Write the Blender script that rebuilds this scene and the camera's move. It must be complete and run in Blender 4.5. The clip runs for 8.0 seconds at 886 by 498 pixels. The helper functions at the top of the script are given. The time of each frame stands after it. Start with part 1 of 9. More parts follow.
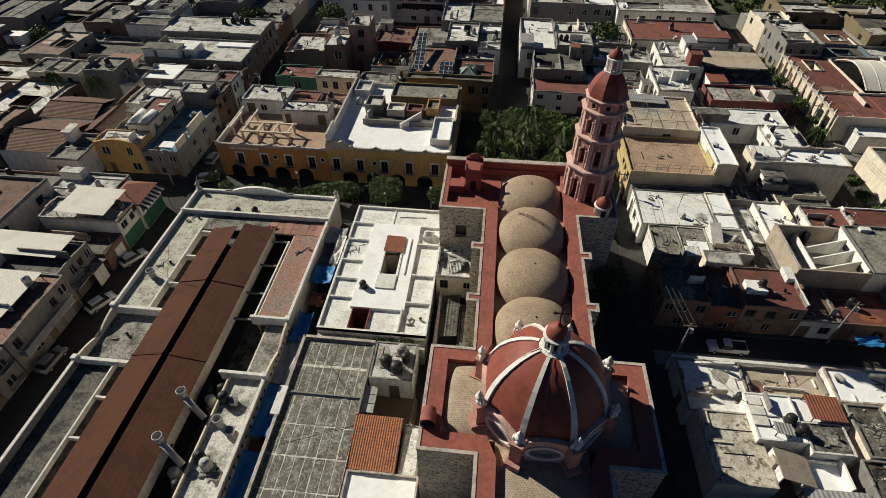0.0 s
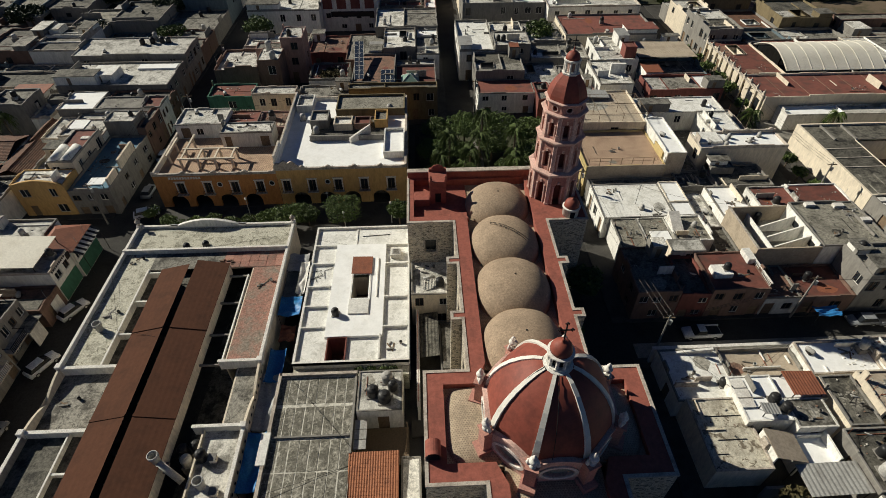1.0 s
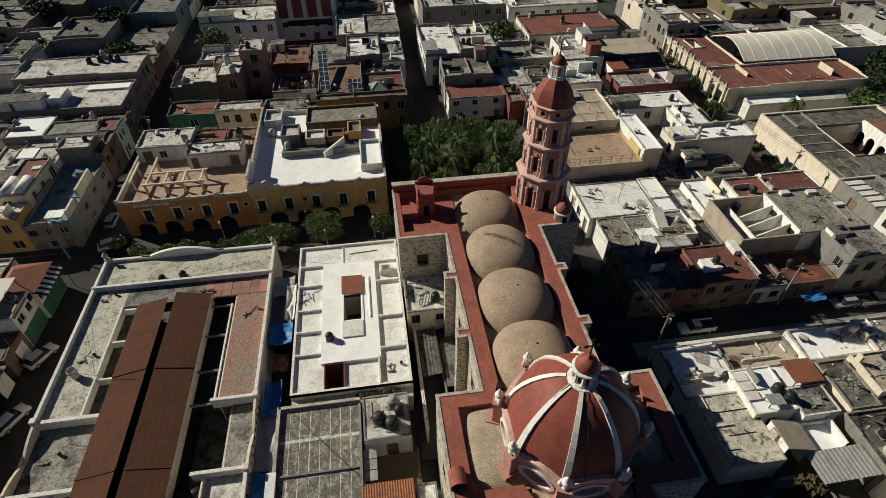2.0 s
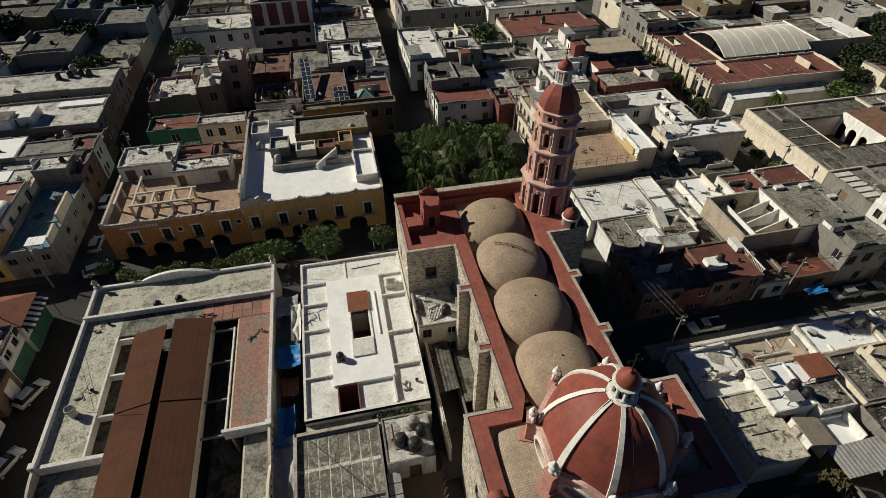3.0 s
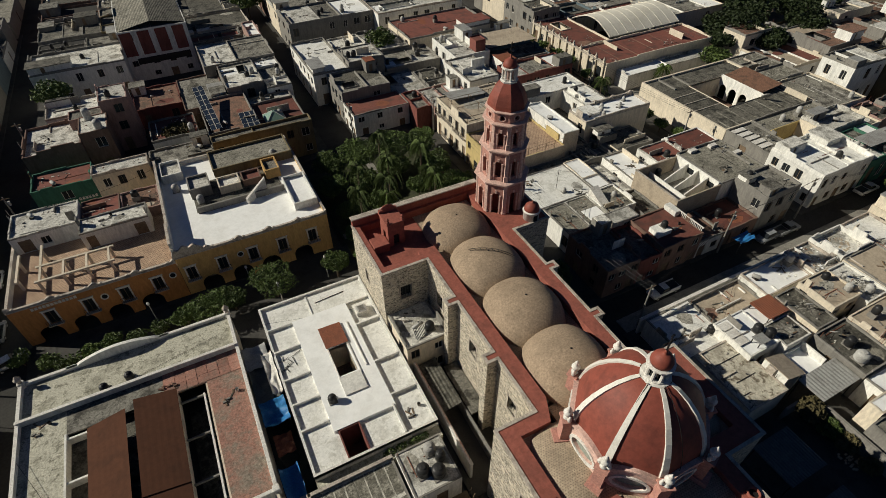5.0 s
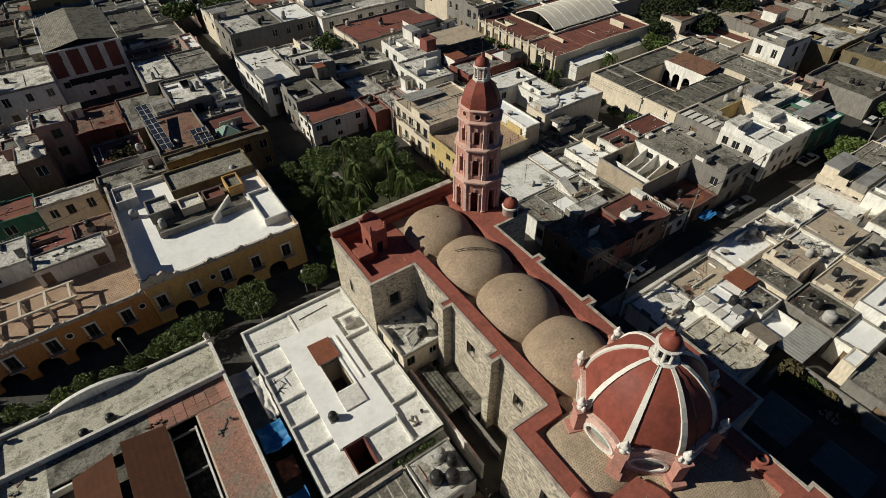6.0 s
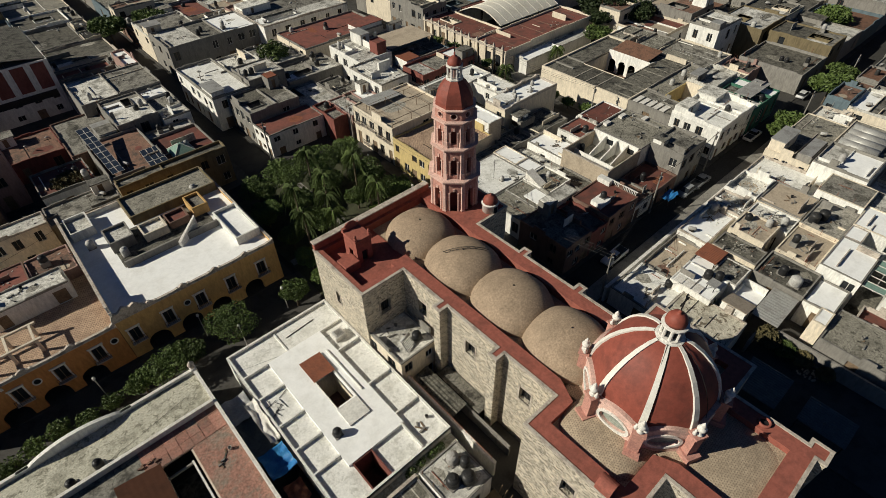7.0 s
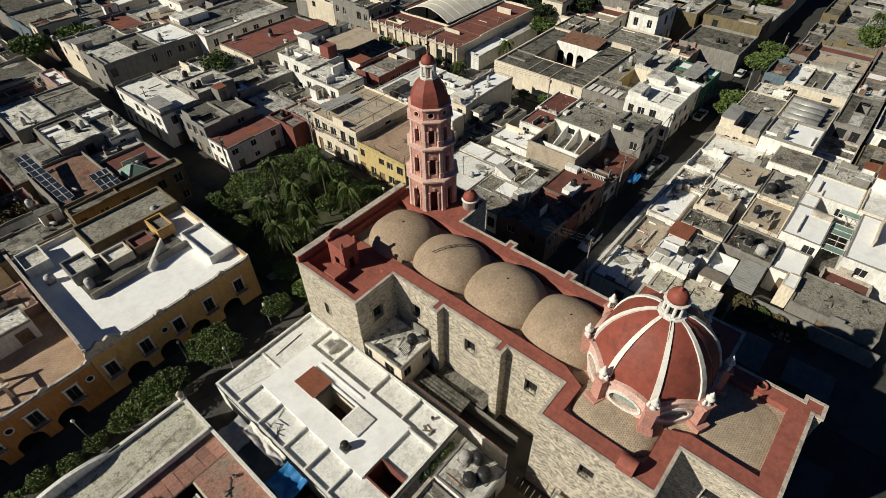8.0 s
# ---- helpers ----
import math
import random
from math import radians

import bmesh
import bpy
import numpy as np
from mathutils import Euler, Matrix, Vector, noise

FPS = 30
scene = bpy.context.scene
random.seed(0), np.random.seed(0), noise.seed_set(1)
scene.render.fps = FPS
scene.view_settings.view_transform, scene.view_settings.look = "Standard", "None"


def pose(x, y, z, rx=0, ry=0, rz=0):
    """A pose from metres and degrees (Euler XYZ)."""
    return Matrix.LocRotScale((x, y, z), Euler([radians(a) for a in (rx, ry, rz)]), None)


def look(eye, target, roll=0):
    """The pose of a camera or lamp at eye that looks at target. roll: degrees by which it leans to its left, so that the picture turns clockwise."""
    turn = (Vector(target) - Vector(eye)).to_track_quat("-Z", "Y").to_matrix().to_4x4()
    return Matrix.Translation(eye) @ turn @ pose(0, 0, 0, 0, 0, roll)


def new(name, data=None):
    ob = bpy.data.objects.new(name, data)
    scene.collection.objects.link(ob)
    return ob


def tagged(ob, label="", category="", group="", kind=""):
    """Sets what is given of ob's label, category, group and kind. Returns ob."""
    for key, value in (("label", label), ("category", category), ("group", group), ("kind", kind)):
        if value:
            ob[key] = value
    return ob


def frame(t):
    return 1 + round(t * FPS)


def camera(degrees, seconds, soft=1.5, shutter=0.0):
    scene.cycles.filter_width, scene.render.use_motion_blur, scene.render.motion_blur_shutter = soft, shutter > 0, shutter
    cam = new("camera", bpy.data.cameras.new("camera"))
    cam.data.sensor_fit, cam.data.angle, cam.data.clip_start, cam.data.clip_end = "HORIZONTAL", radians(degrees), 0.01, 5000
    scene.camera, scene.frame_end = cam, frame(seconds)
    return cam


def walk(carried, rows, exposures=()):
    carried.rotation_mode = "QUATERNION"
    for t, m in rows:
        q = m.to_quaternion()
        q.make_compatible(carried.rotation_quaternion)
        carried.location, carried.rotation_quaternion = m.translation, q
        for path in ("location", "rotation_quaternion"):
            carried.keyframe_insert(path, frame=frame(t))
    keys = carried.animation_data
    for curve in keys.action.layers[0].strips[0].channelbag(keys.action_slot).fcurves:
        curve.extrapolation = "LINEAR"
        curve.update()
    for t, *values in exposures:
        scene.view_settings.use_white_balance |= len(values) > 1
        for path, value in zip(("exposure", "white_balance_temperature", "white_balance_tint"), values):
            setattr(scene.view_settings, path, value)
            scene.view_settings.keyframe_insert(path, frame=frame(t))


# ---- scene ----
# the camera and its walk: a drone some sixty metres over the streets
cam = camera(79.4, 8.0, soft=0.25)
METRES, EYE, TILT, LEAN, TURN = 37.5, 59.5, 0.0, 0.0, 5.8
ROWS = [
    (0.0, 0.0, 0.0, 0.0, 0.1, -43.06, -0.11),
    (0.5, -0.0499, 0.0444, -0.0007, -4.42, -43.02, -0.04),
    (1.0, -0.0991, 0.0881, -0.0009, -8.42, -42.99, 0.01),
    (1.5, -0.1466, 0.1313, -0.0018, -11.78, -42.94, 0.07),
    (3.0, -0.2921, 0.2612, -0.0004, -17.91, -42.87, 0.17),
    (3.5, -0.3408, 0.3029, -0.0001, -20.75, -42.85, 0.22),
    (4.0, -0.3878, 0.3436, 0.0, -24.61, -42.85, 0.31),
    (4.5, -0.4357, 0.3835, -0.0003, -28.8, -42.88, 0.39),
    (6.0, -0.5652, 0.5044, -0.0011, -40.28, -43.0, 0.69),
    (6.5, -0.6062, 0.55, -0.0005, -43.86, -43.05, 0.76),
    (7.0, -0.6448, 0.5973, -0.001, -47.82, -43.13, 0.85),
    (7.5, -0.6803, 0.6452, -0.0024, -51.84, -43.22, 0.95),
    (8.0, -0.7141, 0.695, -0.0044, -55.2, -43.3, 1.03),
]
EXPOSURE = [(0.0, 0.16), (2.5, -0.03), (4.5, -0.16), (6.5, -0.1), (8.0, 0.1)]
walk(cam, [(t, pose(0, 0, EYE, TILT, LEAN, TURN) @ pose(METRES * x, METRES * y, METRES * z, 90 + pitch, roll, yaw)) for t, x, y, z, yaw, pitch, roll in ROWS], EXPOSURE)

# sun and sky: a low sun from the north-west in a clear sky
SUN_EL, SUN_AZ = 30.6, -59.5
world = bpy.data.worlds.new("world")
scene.world = world
world.use_nodes = True
sky = world.node_tree.nodes.new("ShaderNodeTexSky")
sky.sky_type, sky.sun_disc = "NISHITA", False
sky.altitude, sky.dust_density, sky.ozone_density = 2000, 0.0, 10.0
sky.sun_elevation, sky.sun_rotation = radians(SUN_EL), radians(SUN_AZ)
background = world.node_tree.nodes["Background"]
background.inputs["Strength"].default_value = 0.027
world.node_tree.links.new(sky.outputs["Color"], background.inputs["Color"])
sun = bpy.data.lights.new("sun", "SUN")
sun.energy, sun.angle, sun.color = 5.0, radians(0.5), (1.0, 0.955, 0.818)
sun_dir = Vector((math.sin(radians(SUN_AZ)) * math.cos(radians(SUN_EL)), math.cos(radians(SUN_AZ)) * math.cos(radians(SUN_EL)), math.sin(radians(SUN_EL))))
new("sun", sun).matrix_world = look(sun_dir * 200, (0, 0, 0))

# ---- materials ----


def shade(name, color, dirt, rough=0.85, scale=0.35, amount=0.55, bump=0.25, fine=6.0, vary=0.0, metal=0.0, streak=0.0, grain=0.18, speck=0.0, speck_scale=1.7, crack=0.0):
    """A weathered surface: base colour, broad stains of the dirt colour, fine grain and relief."""
    m = bpy.data.materials.new(name)
    m.use_nodes = True
    nt = m.node_tree
    n, l = nt.nodes, nt.links
    b = n["Principled BSDF"]
    b.inputs["Roughness"].default_value, b.inputs["Metallic"].default_value = rough, metal
    b.inputs["Specular IOR Level"].default_value = 0.25
    co = n.new("ShaderNodeNewGeometry")
    src = co.outputs["Position"]
    if streak:
        mp = n.new("ShaderNodeMapping")
        mp.inputs["Scale"].default_value = (1, 1, streak)
        l.new(src, mp.inputs["Vector"])
        src = mp.outputs["Vector"]
    big = n.new("ShaderNodeTexNoise")
    big.inputs["Scale"].default_value, big.inputs["Detail"].default_value, big.inputs["Roughness"].default_value = scale, 6, 0.66
    l.new(src, big.inputs["Vector"])
    small = n.new("ShaderNodeTexNoise")
    small.inputs["Scale"].default_value, small.inputs["Detail"].default_value, small.inputs["Roughness"].default_value = fine, 6, 0.76
    l.new(src, small.inputs["Vector"])
    r1 = n.new("ShaderNodeMapRange")
    r1.inputs["From Min"].default_value, r1.inputs["From Max"].default_value = 0.48, 0.62
    r1.inputs["To Max"].default_value = amount
    l.new(big.outputs["Fac"], r1.inputs["Value"])
    mix = n.new("ShaderNodeMix")
    mix.data_type = "RGBA"
    mix.inputs["A"].default_value, mix.inputs["B"].default_value = (*color, 1), (*dirt, 1)
    l.new(r1.outputs["Result"], mix.inputs["Factor"])
    flat = mix.outputs["Result"]
    if speck:
        sp = n.new("ShaderNodeTexNoise")
        sp.inputs["Scale"].default_value, sp.inputs["Detail"].default_value, sp.inputs["Roughness"].default_value = speck_scale, 9, 0.72
        sp.inputs["Distortion"].default_value = 0.6
        l.new(src, sp.inputs["Vector"])
        r4 = n.new("ShaderNodeMapRange")
        r4.inputs["From Min"].default_value, r4.inputs["From Max"].default_value = 0.545, 0.59
        r4.inputs["To Max"].default_value = speck
        l.new(sp.outputs["Fac"], r4.inputs["Value"])
        mx = n.new("ShaderNodeMix")
        mx.data_type = "RGBA"
        mx.inputs["B"].default_value = (*dirt, 1)
        l.new(r4.outputs["Result"], mx.inputs["Factor"])
        l.new(flat, mx.inputs["A"])
        flat = mx.outputs["Result"]
    if crack:
        warp = n.new("ShaderNodeVectorMath")
        warp.operation = "MULTIPLY_ADD"
        warp.inputs[1].default_value = (1.4, 1.4, 1.4)
        l.new(big.outputs["Color"], warp.inputs[0])
        l.new(src, warp.inputs[2])
        cells = n.new("ShaderNodeTexVoronoi")
        cells.feature = "DISTANCE_TO_EDGE"
        cells.inputs["Scale"].default_value = 0.3
        l.new(warp.outputs["Vector"], cells.inputs["Vector"])
        r5 = n.new("ShaderNodeMapRange")
        r5.inputs["From Min"].default_value, r5.inputs["From Max"].default_value = 0.004, 0.016
        r5.inputs["To Min"].default_value, r5.inputs["To Max"].default_value = crack, 0.0
        l.new(cells.outputs["Distance"], r5.inputs["Value"])
        mc = n.new("ShaderNodeMix")
        mc.data_type = "RGBA"
        mc.inputs["B"].default_value = (*(c * 0.6 for c in dirt), 1)
        l.new(r5.outputs["Result"], mc.inputs["Factor"])
        l.new(flat, mc.inputs["A"])
        flat = mc.outputs["Result"]
    hsv = n.new("ShaderNodeHueSaturation")
    r2 = n.new("ShaderNodeMapRange")
    r2.inputs["From Min"].default_value, r2.inputs["From Max"].default_value = 0.3, 0.7
    r2.inputs["To Min"].default_value, r2.inputs["To Max"].default_value = 1 - grain * 2.0, 1 + grain * 1.5
    l.new(small.outputs["Fac"], r2.inputs["Value"])
    val = r2.outputs["Result"]
    if vary:
        info = n.new("ShaderNodeObjectInfo")
        r3 = n.new("ShaderNodeMapRange")
        r3.inputs["To Min"].default_value, r3.inputs["To Max"].default_value = 1 - vary, 1 + vary * 0.6
        l.new(info.outputs["Random"], r3.inputs["Value"])
        mul = n.new("ShaderNodeMath")
        mul.operation = "MULTIPLY"
        l.new(val, mul.inputs[0])
        l.new(r3.outputs["Result"], mul.inputs[1])
        val = mul.outputs["Value"]
    l.new(val, hsv.inputs["Value"])
    l.new(flat, hsv.inputs["Color"])
    l.new(hsv.outputs["Color"], b.inputs["Base Color"])
    if bump:
        bp = n.new("ShaderNodeBump")
        bp.inputs["Strength"].default_value, bp.inputs["Distance"].default_value = bump, 0.04
        l.new(small.outputs["Fac"], bp.inputs["Height"])
        l.new(bp.outputs["Normal"], b.inputs["Normal"])
    return m


def masonry(name, color, other, joint, size, kind="rubble", bump=0.6):
    """Rubble stone (Voronoi cells) or small laid tiles (brick pattern) with joints in relief."""
    m = shade(name, color, other, scale=0.5, amount=0.7, bump=0, fine=4.0, grain=0.24, speck=0.35, speck_scale=1.3)
    nt = m.node_tree
    n, l = nt.nodes, nt.links
    b = n["Principled BSDF"]
    co = n.new("ShaderNodeTexCoord")
    old = b.inputs["Base Color"].links[0].from_socket
    if kind == "rubble":
        v = n.new("ShaderNodeTexVoronoi")
        v.feature = "DISTANCE_TO_EDGE"
        v.inputs["Scale"].default_value = 1 / size
        c = n.new("ShaderNodeTexVoronoi")
        c.inputs["Scale"].default_value = 1 / size
        mp = n.new("ShaderNodeMapping")
        mp.inputs["Scale"].default_value = (1, 1, 1.7)
        l.new(co.outputs["Object"], mp.inputs["Vector"])
        l.new(mp.outputs["Vector"], v.inputs["Vector"])
        l.new(mp.outputs["Vector"], c.inputs["Vector"])
        edge = n.new("ShaderNodeMapRange")
        edge.inputs["From Max"].default_value = 0.12
        l.new(v.outputs["Distance"], edge.inputs["Value"])
        tone = n.new("ShaderNodeSeparateColor")
        l.new(c.outputs["Color"], tone.inputs["Color"])
        t2 = n.new("ShaderNodeMapRange")
        t2.inputs["To Min"].default_value, t2.inputs["To Max"].default_value = 0.3, 1.3
        l.new(tone.outputs["Red"], t2.inputs["Value"])
        hv = n.new("ShaderNodeHueSaturation")
        l.new(t2.outputs["Result"], hv.inputs["Value"])
        l.new(old, hv.inputs["Color"])
        old, fac = hv.outputs["Color"], edge.outputs["Result"]
    else:
        # staggered rows of short dark gaps between the tiles
        wob = n.new("ShaderNodeTexNoise")
        wob.inputs["Scale"].default_value = 3.0
        l.new(co.outputs["Object"], wob.inputs["Vector"])

        def calc(op, p, q=None):
            m2 = n.new("ShaderNodeMath")
            m2.operation = op
            for k, v in enumerate((p, q)):
                if isinstance(v, (int, float)):
                    m2.inputs[k].default_value = v
                elif v is not None:
                    l.new(v, m2.inputs[k])
            return m2.outputs["Value"]

        xyz = n.new("ShaderNodeSeparateXYZ")
        l.new(co.outputs["Object"], xyz.inputs["Vector"])
        yy = calc("DIVIDE", xyz.outputs["Y"], size * 0.8)
        xx = calc("ADD", calc("DIVIDE", xyz.outputs["X"], size), calc("MULTIPLY", calc("FLOOR", yy), 0.5))
        gate = calc("ADD", calc("MULTIPLY", wob.outputs["Fac"], 0.9), 0.0)
        dot = calc("MULTIPLY", calc("LESS_THAN", calc("FRACT", xx), gate), calc("LESS_THAN", calc("FRACT", yy), 0.42))
        fac = calc("SUBTRACT", 1.0, dot)
    mix = n.new("ShaderNodeMix")
    mix.data_type = "RGBA"
    mix.inputs["A"].default_value = (*joint, 1)
    l.new(fac, mix.inputs["Factor"])
    l.new(old, mix.inputs["B"])
    l.new(mix.outputs["Result"], b.inputs["Base Color"])
    bp = n.new("ShaderNodeBump")
    bp.inputs["Strength"].default_value, bp.inputs["Distance"].default_value = bump, 0.05
    l.new(fac, bp.inputs["Height"])
    l.new(bp.outputs["Normal"], b.inputs["Normal"])
    return m


M = {
    "white": shade("white_waterproofing", (0.88, 0.875, 0.845), (0.55, 0.53, 0.47), scale=0.35, amount=0.16, bump=0.05, fine=1.6, grain=0.04, speck=0.12, speck_scale=0.7),
    "chalk": shade("weathered_white_roof", (0.66, 0.635, 0.57), (0.13, 0.122, 0.1), scale=0.45, amount=0.75, vary=0.25, fine=3.2, grain=0.22, speck=0.5, speck_scale=1.6, crack=0.3),
    "grey": shade("grey_concrete_roof", (0.25, 0.235, 0.2), (0.055, 0.05, 0.042), scale=0.55, amount=0.9, vary=0.35, fine=3.5, grain=0.3, speck=0.6, speck_scale=1.9, crack=0.5),
    # tone for mossy roofs, also laid where pits and roofs lie in shade
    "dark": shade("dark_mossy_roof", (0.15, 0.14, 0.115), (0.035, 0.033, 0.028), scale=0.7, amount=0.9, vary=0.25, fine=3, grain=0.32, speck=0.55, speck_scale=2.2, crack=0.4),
    "red": shade("red_waterproofing", (0.21, 0.077, 0.058), (0.1, 0.055, 0.045), scale=0.5, amount=0.75, vary=0.25, fine=2, grain=0.15, speck=0.35, speck_scale=1.6),
    "clay": shade("clay_brick_paving", (0.25, 0.142, 0.1), (0.1, 0.078, 0.062), scale=0.6, amount=0.85, vary=0.2, fine=3, grain=0.25, speck=0.5, speck_scale=2),
    "beige": shade("sand_screed", (0.46, 0.38, 0.285), (0.25, 0.205, 0.155), scale=0.45, amount=0.45, vary=0.15, fine=3, grain=0.12, speck=0.25, speck_scale=1.6),
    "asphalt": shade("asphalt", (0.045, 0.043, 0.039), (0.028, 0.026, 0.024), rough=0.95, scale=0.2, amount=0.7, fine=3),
    # concrete toned down for the shaded streets; the sunlit kerb strip uses pave_light
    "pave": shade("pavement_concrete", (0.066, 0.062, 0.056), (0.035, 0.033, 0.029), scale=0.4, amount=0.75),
    "soil": shade("dry_soil", (0.16, 0.12, 0.08), (0.07, 0.065, 0.035), scale=0.15, amount=0.8),
    "church_red": shade("oxide_red_paint", (0.31, 0.1, 0.072), (0.2, 0.072, 0.054), scale=0.6, amount=0.6, bump=0.1, fine=2, grain=0.13, speck=0.25, speck_scale=1.4),
    "dome_red": shade("dome_red_paint", (0.25, 0.066, 0.045), (0.15, 0.045, 0.033), scale=0.7, amount=0.6, rough=0.6, bump=0.06, fine=2, grain=0.1),
    "pink": shade("rose_quarry_stone", (0.5, 0.255, 0.2), (0.36, 0.18, 0.15), scale=0.7, amount=0.6, fine=5, speck=0.3, speck_scale=2.4),
    "pale": shade("pale_rose_render", (0.68, 0.46, 0.385), (0.46, 0.3, 0.25), scale=0.6, amount=0.6, speck=0.4, speck_scale=2.4),
    "coping": shade("pale_coping_stone", (0.5, 0.44, 0.37), (0.25, 0.21, 0.175), scale=0.9, amount=0.8, speck=0.5, speck_scale=2.5),
    "trim": shade("white_painted_moulding", (0.72, 0.69, 0.63), (0.45, 0.41, 0.36), scale=0.9, amount=0.5, speck=0.25, speck_scale=2.2),
    "rubble": masonry("rubble_stone", (0.62, 0.54, 0.42), (0.38, 0.325, 0.245), (0.76, 0.69, 0.57), 0.36, bump=1.0),
    "dome_tile": masonry("sand_tile_vault", (0.36, 0.268, 0.185), (0.26, 0.195, 0.135), (0.3, 0.222, 0.152), 0.3, "tile", 0.1),
    "plank": shade("concrete_plank", (0.15, 0.14, 0.112), (0.44, 0.415, 0.345), scale=1.1, amount=0.5, vary=0.15, fine=4, grain=0.4, speck=0.75, speck_scale=1.4, crack=0.3),
    "flaked": shade("flaking_red_tiles", (0.34, 0.18, 0.135), (0.24, 0.21, 0.165), scale=0.3, amount=0.85, fine=4, grain=0.3, speck=0.6, speck_scale=1.3, crack=0.3),
    "screed": shade("speckled_screed", (0.4, 0.375, 0.32), (0.17, 0.16, 0.13), scale=1.1, amount=0.75, fine=4, grain=0.3, speck=0.55, speck_scale=2.4),
    "floor_tile": masonry("dotted_roof_tiles", (0.42, 0.335, 0.24), (0.31, 0.245, 0.175), (0.24, 0.185, 0.133), 0.25, "tile", 0.25),
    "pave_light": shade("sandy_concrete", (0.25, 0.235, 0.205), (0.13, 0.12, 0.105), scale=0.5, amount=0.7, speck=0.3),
    "offwhite": shade("weathered_white_paint", (0.79, 0.775, 0.72), (0.38, 0.365, 0.3), scale=0.5, amount=0.34, bump=0.1, fine=3, grain=0.1, speck=0.4, speck_scale=1.3, crack=0.12),
    "gravel": shade("speckled_gravel_roof", (0.29, 0.27, 0.22), (0.075, 0.07, 0.055), scale=0.5, amount=0.5, bump=0.4, fine=4, grain=0.4, speck=0.85, speck_scale=2.0),
    "moss_roof": shade("yellowish_mossy_roof", (0.52, 0.495, 0.4), (0.15, 0.14, 0.1), scale=0.5, amount=0.55, bump=0.35, fine=5, grain=0.3, speck=0.7, speck_scale=1.3),
    "flaky": shade("flaking_sandy_roof", (0.56, 0.52, 0.42), (0.15, 0.12, 0.085), scale=0.5, amount=0.5, bump=0.35, fine=5, grain=0.25, speck=0.92, speck_scale=0.8),
    "dark_leaf": shade("deep_green_leaves", (0.034, 0.05, 0.016), (0.016, 0.024, 0.009), scale=0.9, amount=0.8, rough=0.6, vary=0.3),
    "rib": shade("white_rib_paint", (0.72, 0.69, 0.62), (0.5, 0.46, 0.4), scale=0.8, amount=0.4, bump=0.05, grain=0.07, speck=0.15, speck_scale=1.5),
    "seam": shade("pale_mortar", (0.62, 0.59, 0.51), (0.2, 0.19, 0.15), scale=1.2, amount=0.8, speck=0.5, speck_scale=2.5),
    "drum_glass": shade("frosted_drum_glass", (0.3, 0.33, 0.28), (0.16, 0.18, 0.16), rough=0.2, scale=2, bump=0),
    "iron": shade("black_iron", (0.03, 0.03, 0.032), (0.06, 0.04, 0.03), rough=0.5, metal=0.6, bump=0),
    "glass": shade("window_glass", (0.02, 0.023, 0.026), (0.03, 0.03, 0.03), rough=0.12, bump=0),
    "tank_black": shade("black_plastic", (0.02, 0.02, 0.021), (0.05, 0.048, 0.045), rough=0.45, bump=0.05),
    "tank_grey": shade("grey_plastic", (0.45, 0.44, 0.41), (0.25, 0.23, 0.21), rough=0.6, bump=0.05),
    "sheet_brown": shade("brown_sheet_metal", (0.092, 0.038, 0.021), (0.06, 0.027, 0.016), rough=1.0, scale=0.3, amount=0.6, fine=2, bump=0.03, grain=0.08),
    "sheet_grey": shade("galvanised_sheet", (0.42, 0.41, 0.38), (0.22, 0.2, 0.18), rough=0.5, metal=0.3, scale=0.5),
    "sheet_white": shade("white_canopy_membrane", (0.72, 0.68, 0.58), (0.55, 0.5, 0.4), scale=0.2, amount=0.4, bump=0.05),
    "rust": shade("rust_red_sheet", (0.25, 0.09, 0.05), (0.15, 0.06, 0.04), rough=0.7, scale=0.8),
    "blue_tarp": shade("blue_tarpaulin", (0.03, 0.17, 0.42), (0.05, 0.26, 0.46), rough=0.45, scale=0.8),
    "grey_tarp": shade("grey_tarpaulin", (0.4, 0.4, 0.385), (0.24, 0.24, 0.24), rough=0.55, scale=0.6),
    "terrace_clay": masonry("terrace_brick", (0.46, 0.325, 0.225), (0.3, 0.2, 0.14), (0.2, 0.13, 0.09), 0.34, "tile", 0.25),
    "tile_pink": shade("faded_red_tiles", (0.36, 0.18, 0.135), (0.24, 0.17, 0.135), scale=0.6, amount=0.5, fine=4, grain=0.2, vary=0.25, speck=0.4, speck_scale=1.6),
    "dark_tarp": shade("dark_green_tarpaulin", (0.09, 0.1, 0.094), (0.14, 0.15, 0.14), rough=0.4, scale=1.2),
    # blue of sky-lit shade on white floors, laid on as the floor colour
    "blue_paint": shade("blue_floor_paint", (0.12, 0.22, 0.29), (0.07, 0.13, 0.17), scale=0.5),
    "car_white": shade("white_car_paint", (0.7, 0.7, 0.69), (0.5, 0.49, 0.47), rough=0.3, bump=0),
    "car_grey": shade("grey_car_paint", (0.25, 0.26, 0.27), (0.2, 0.2, 0.2), rough=0.3, bump=0),
    "rubber": shade("tyre_rubber", (0.02, 0.02, 0.02), (0.04, 0.04, 0.04), bump=0),
    "bark": shade("bark", (0.12, 0.09, 0.065), (0.06, 0.05, 0.035), scale=2.0),
    "leaf": shade("dark_green_leaves", (0.1, 0.142, 0.036), (0.04, 0.064, 0.017), scale=0.9, amount=0.8, rough=0.55, vary=0.3),
    "palm": shade("palm_leaves", (0.085, 0.122, 0.028), (0.04, 0.06, 0.015), scale=0.9, amount=0.8, rough=0.75, vary=0.3),
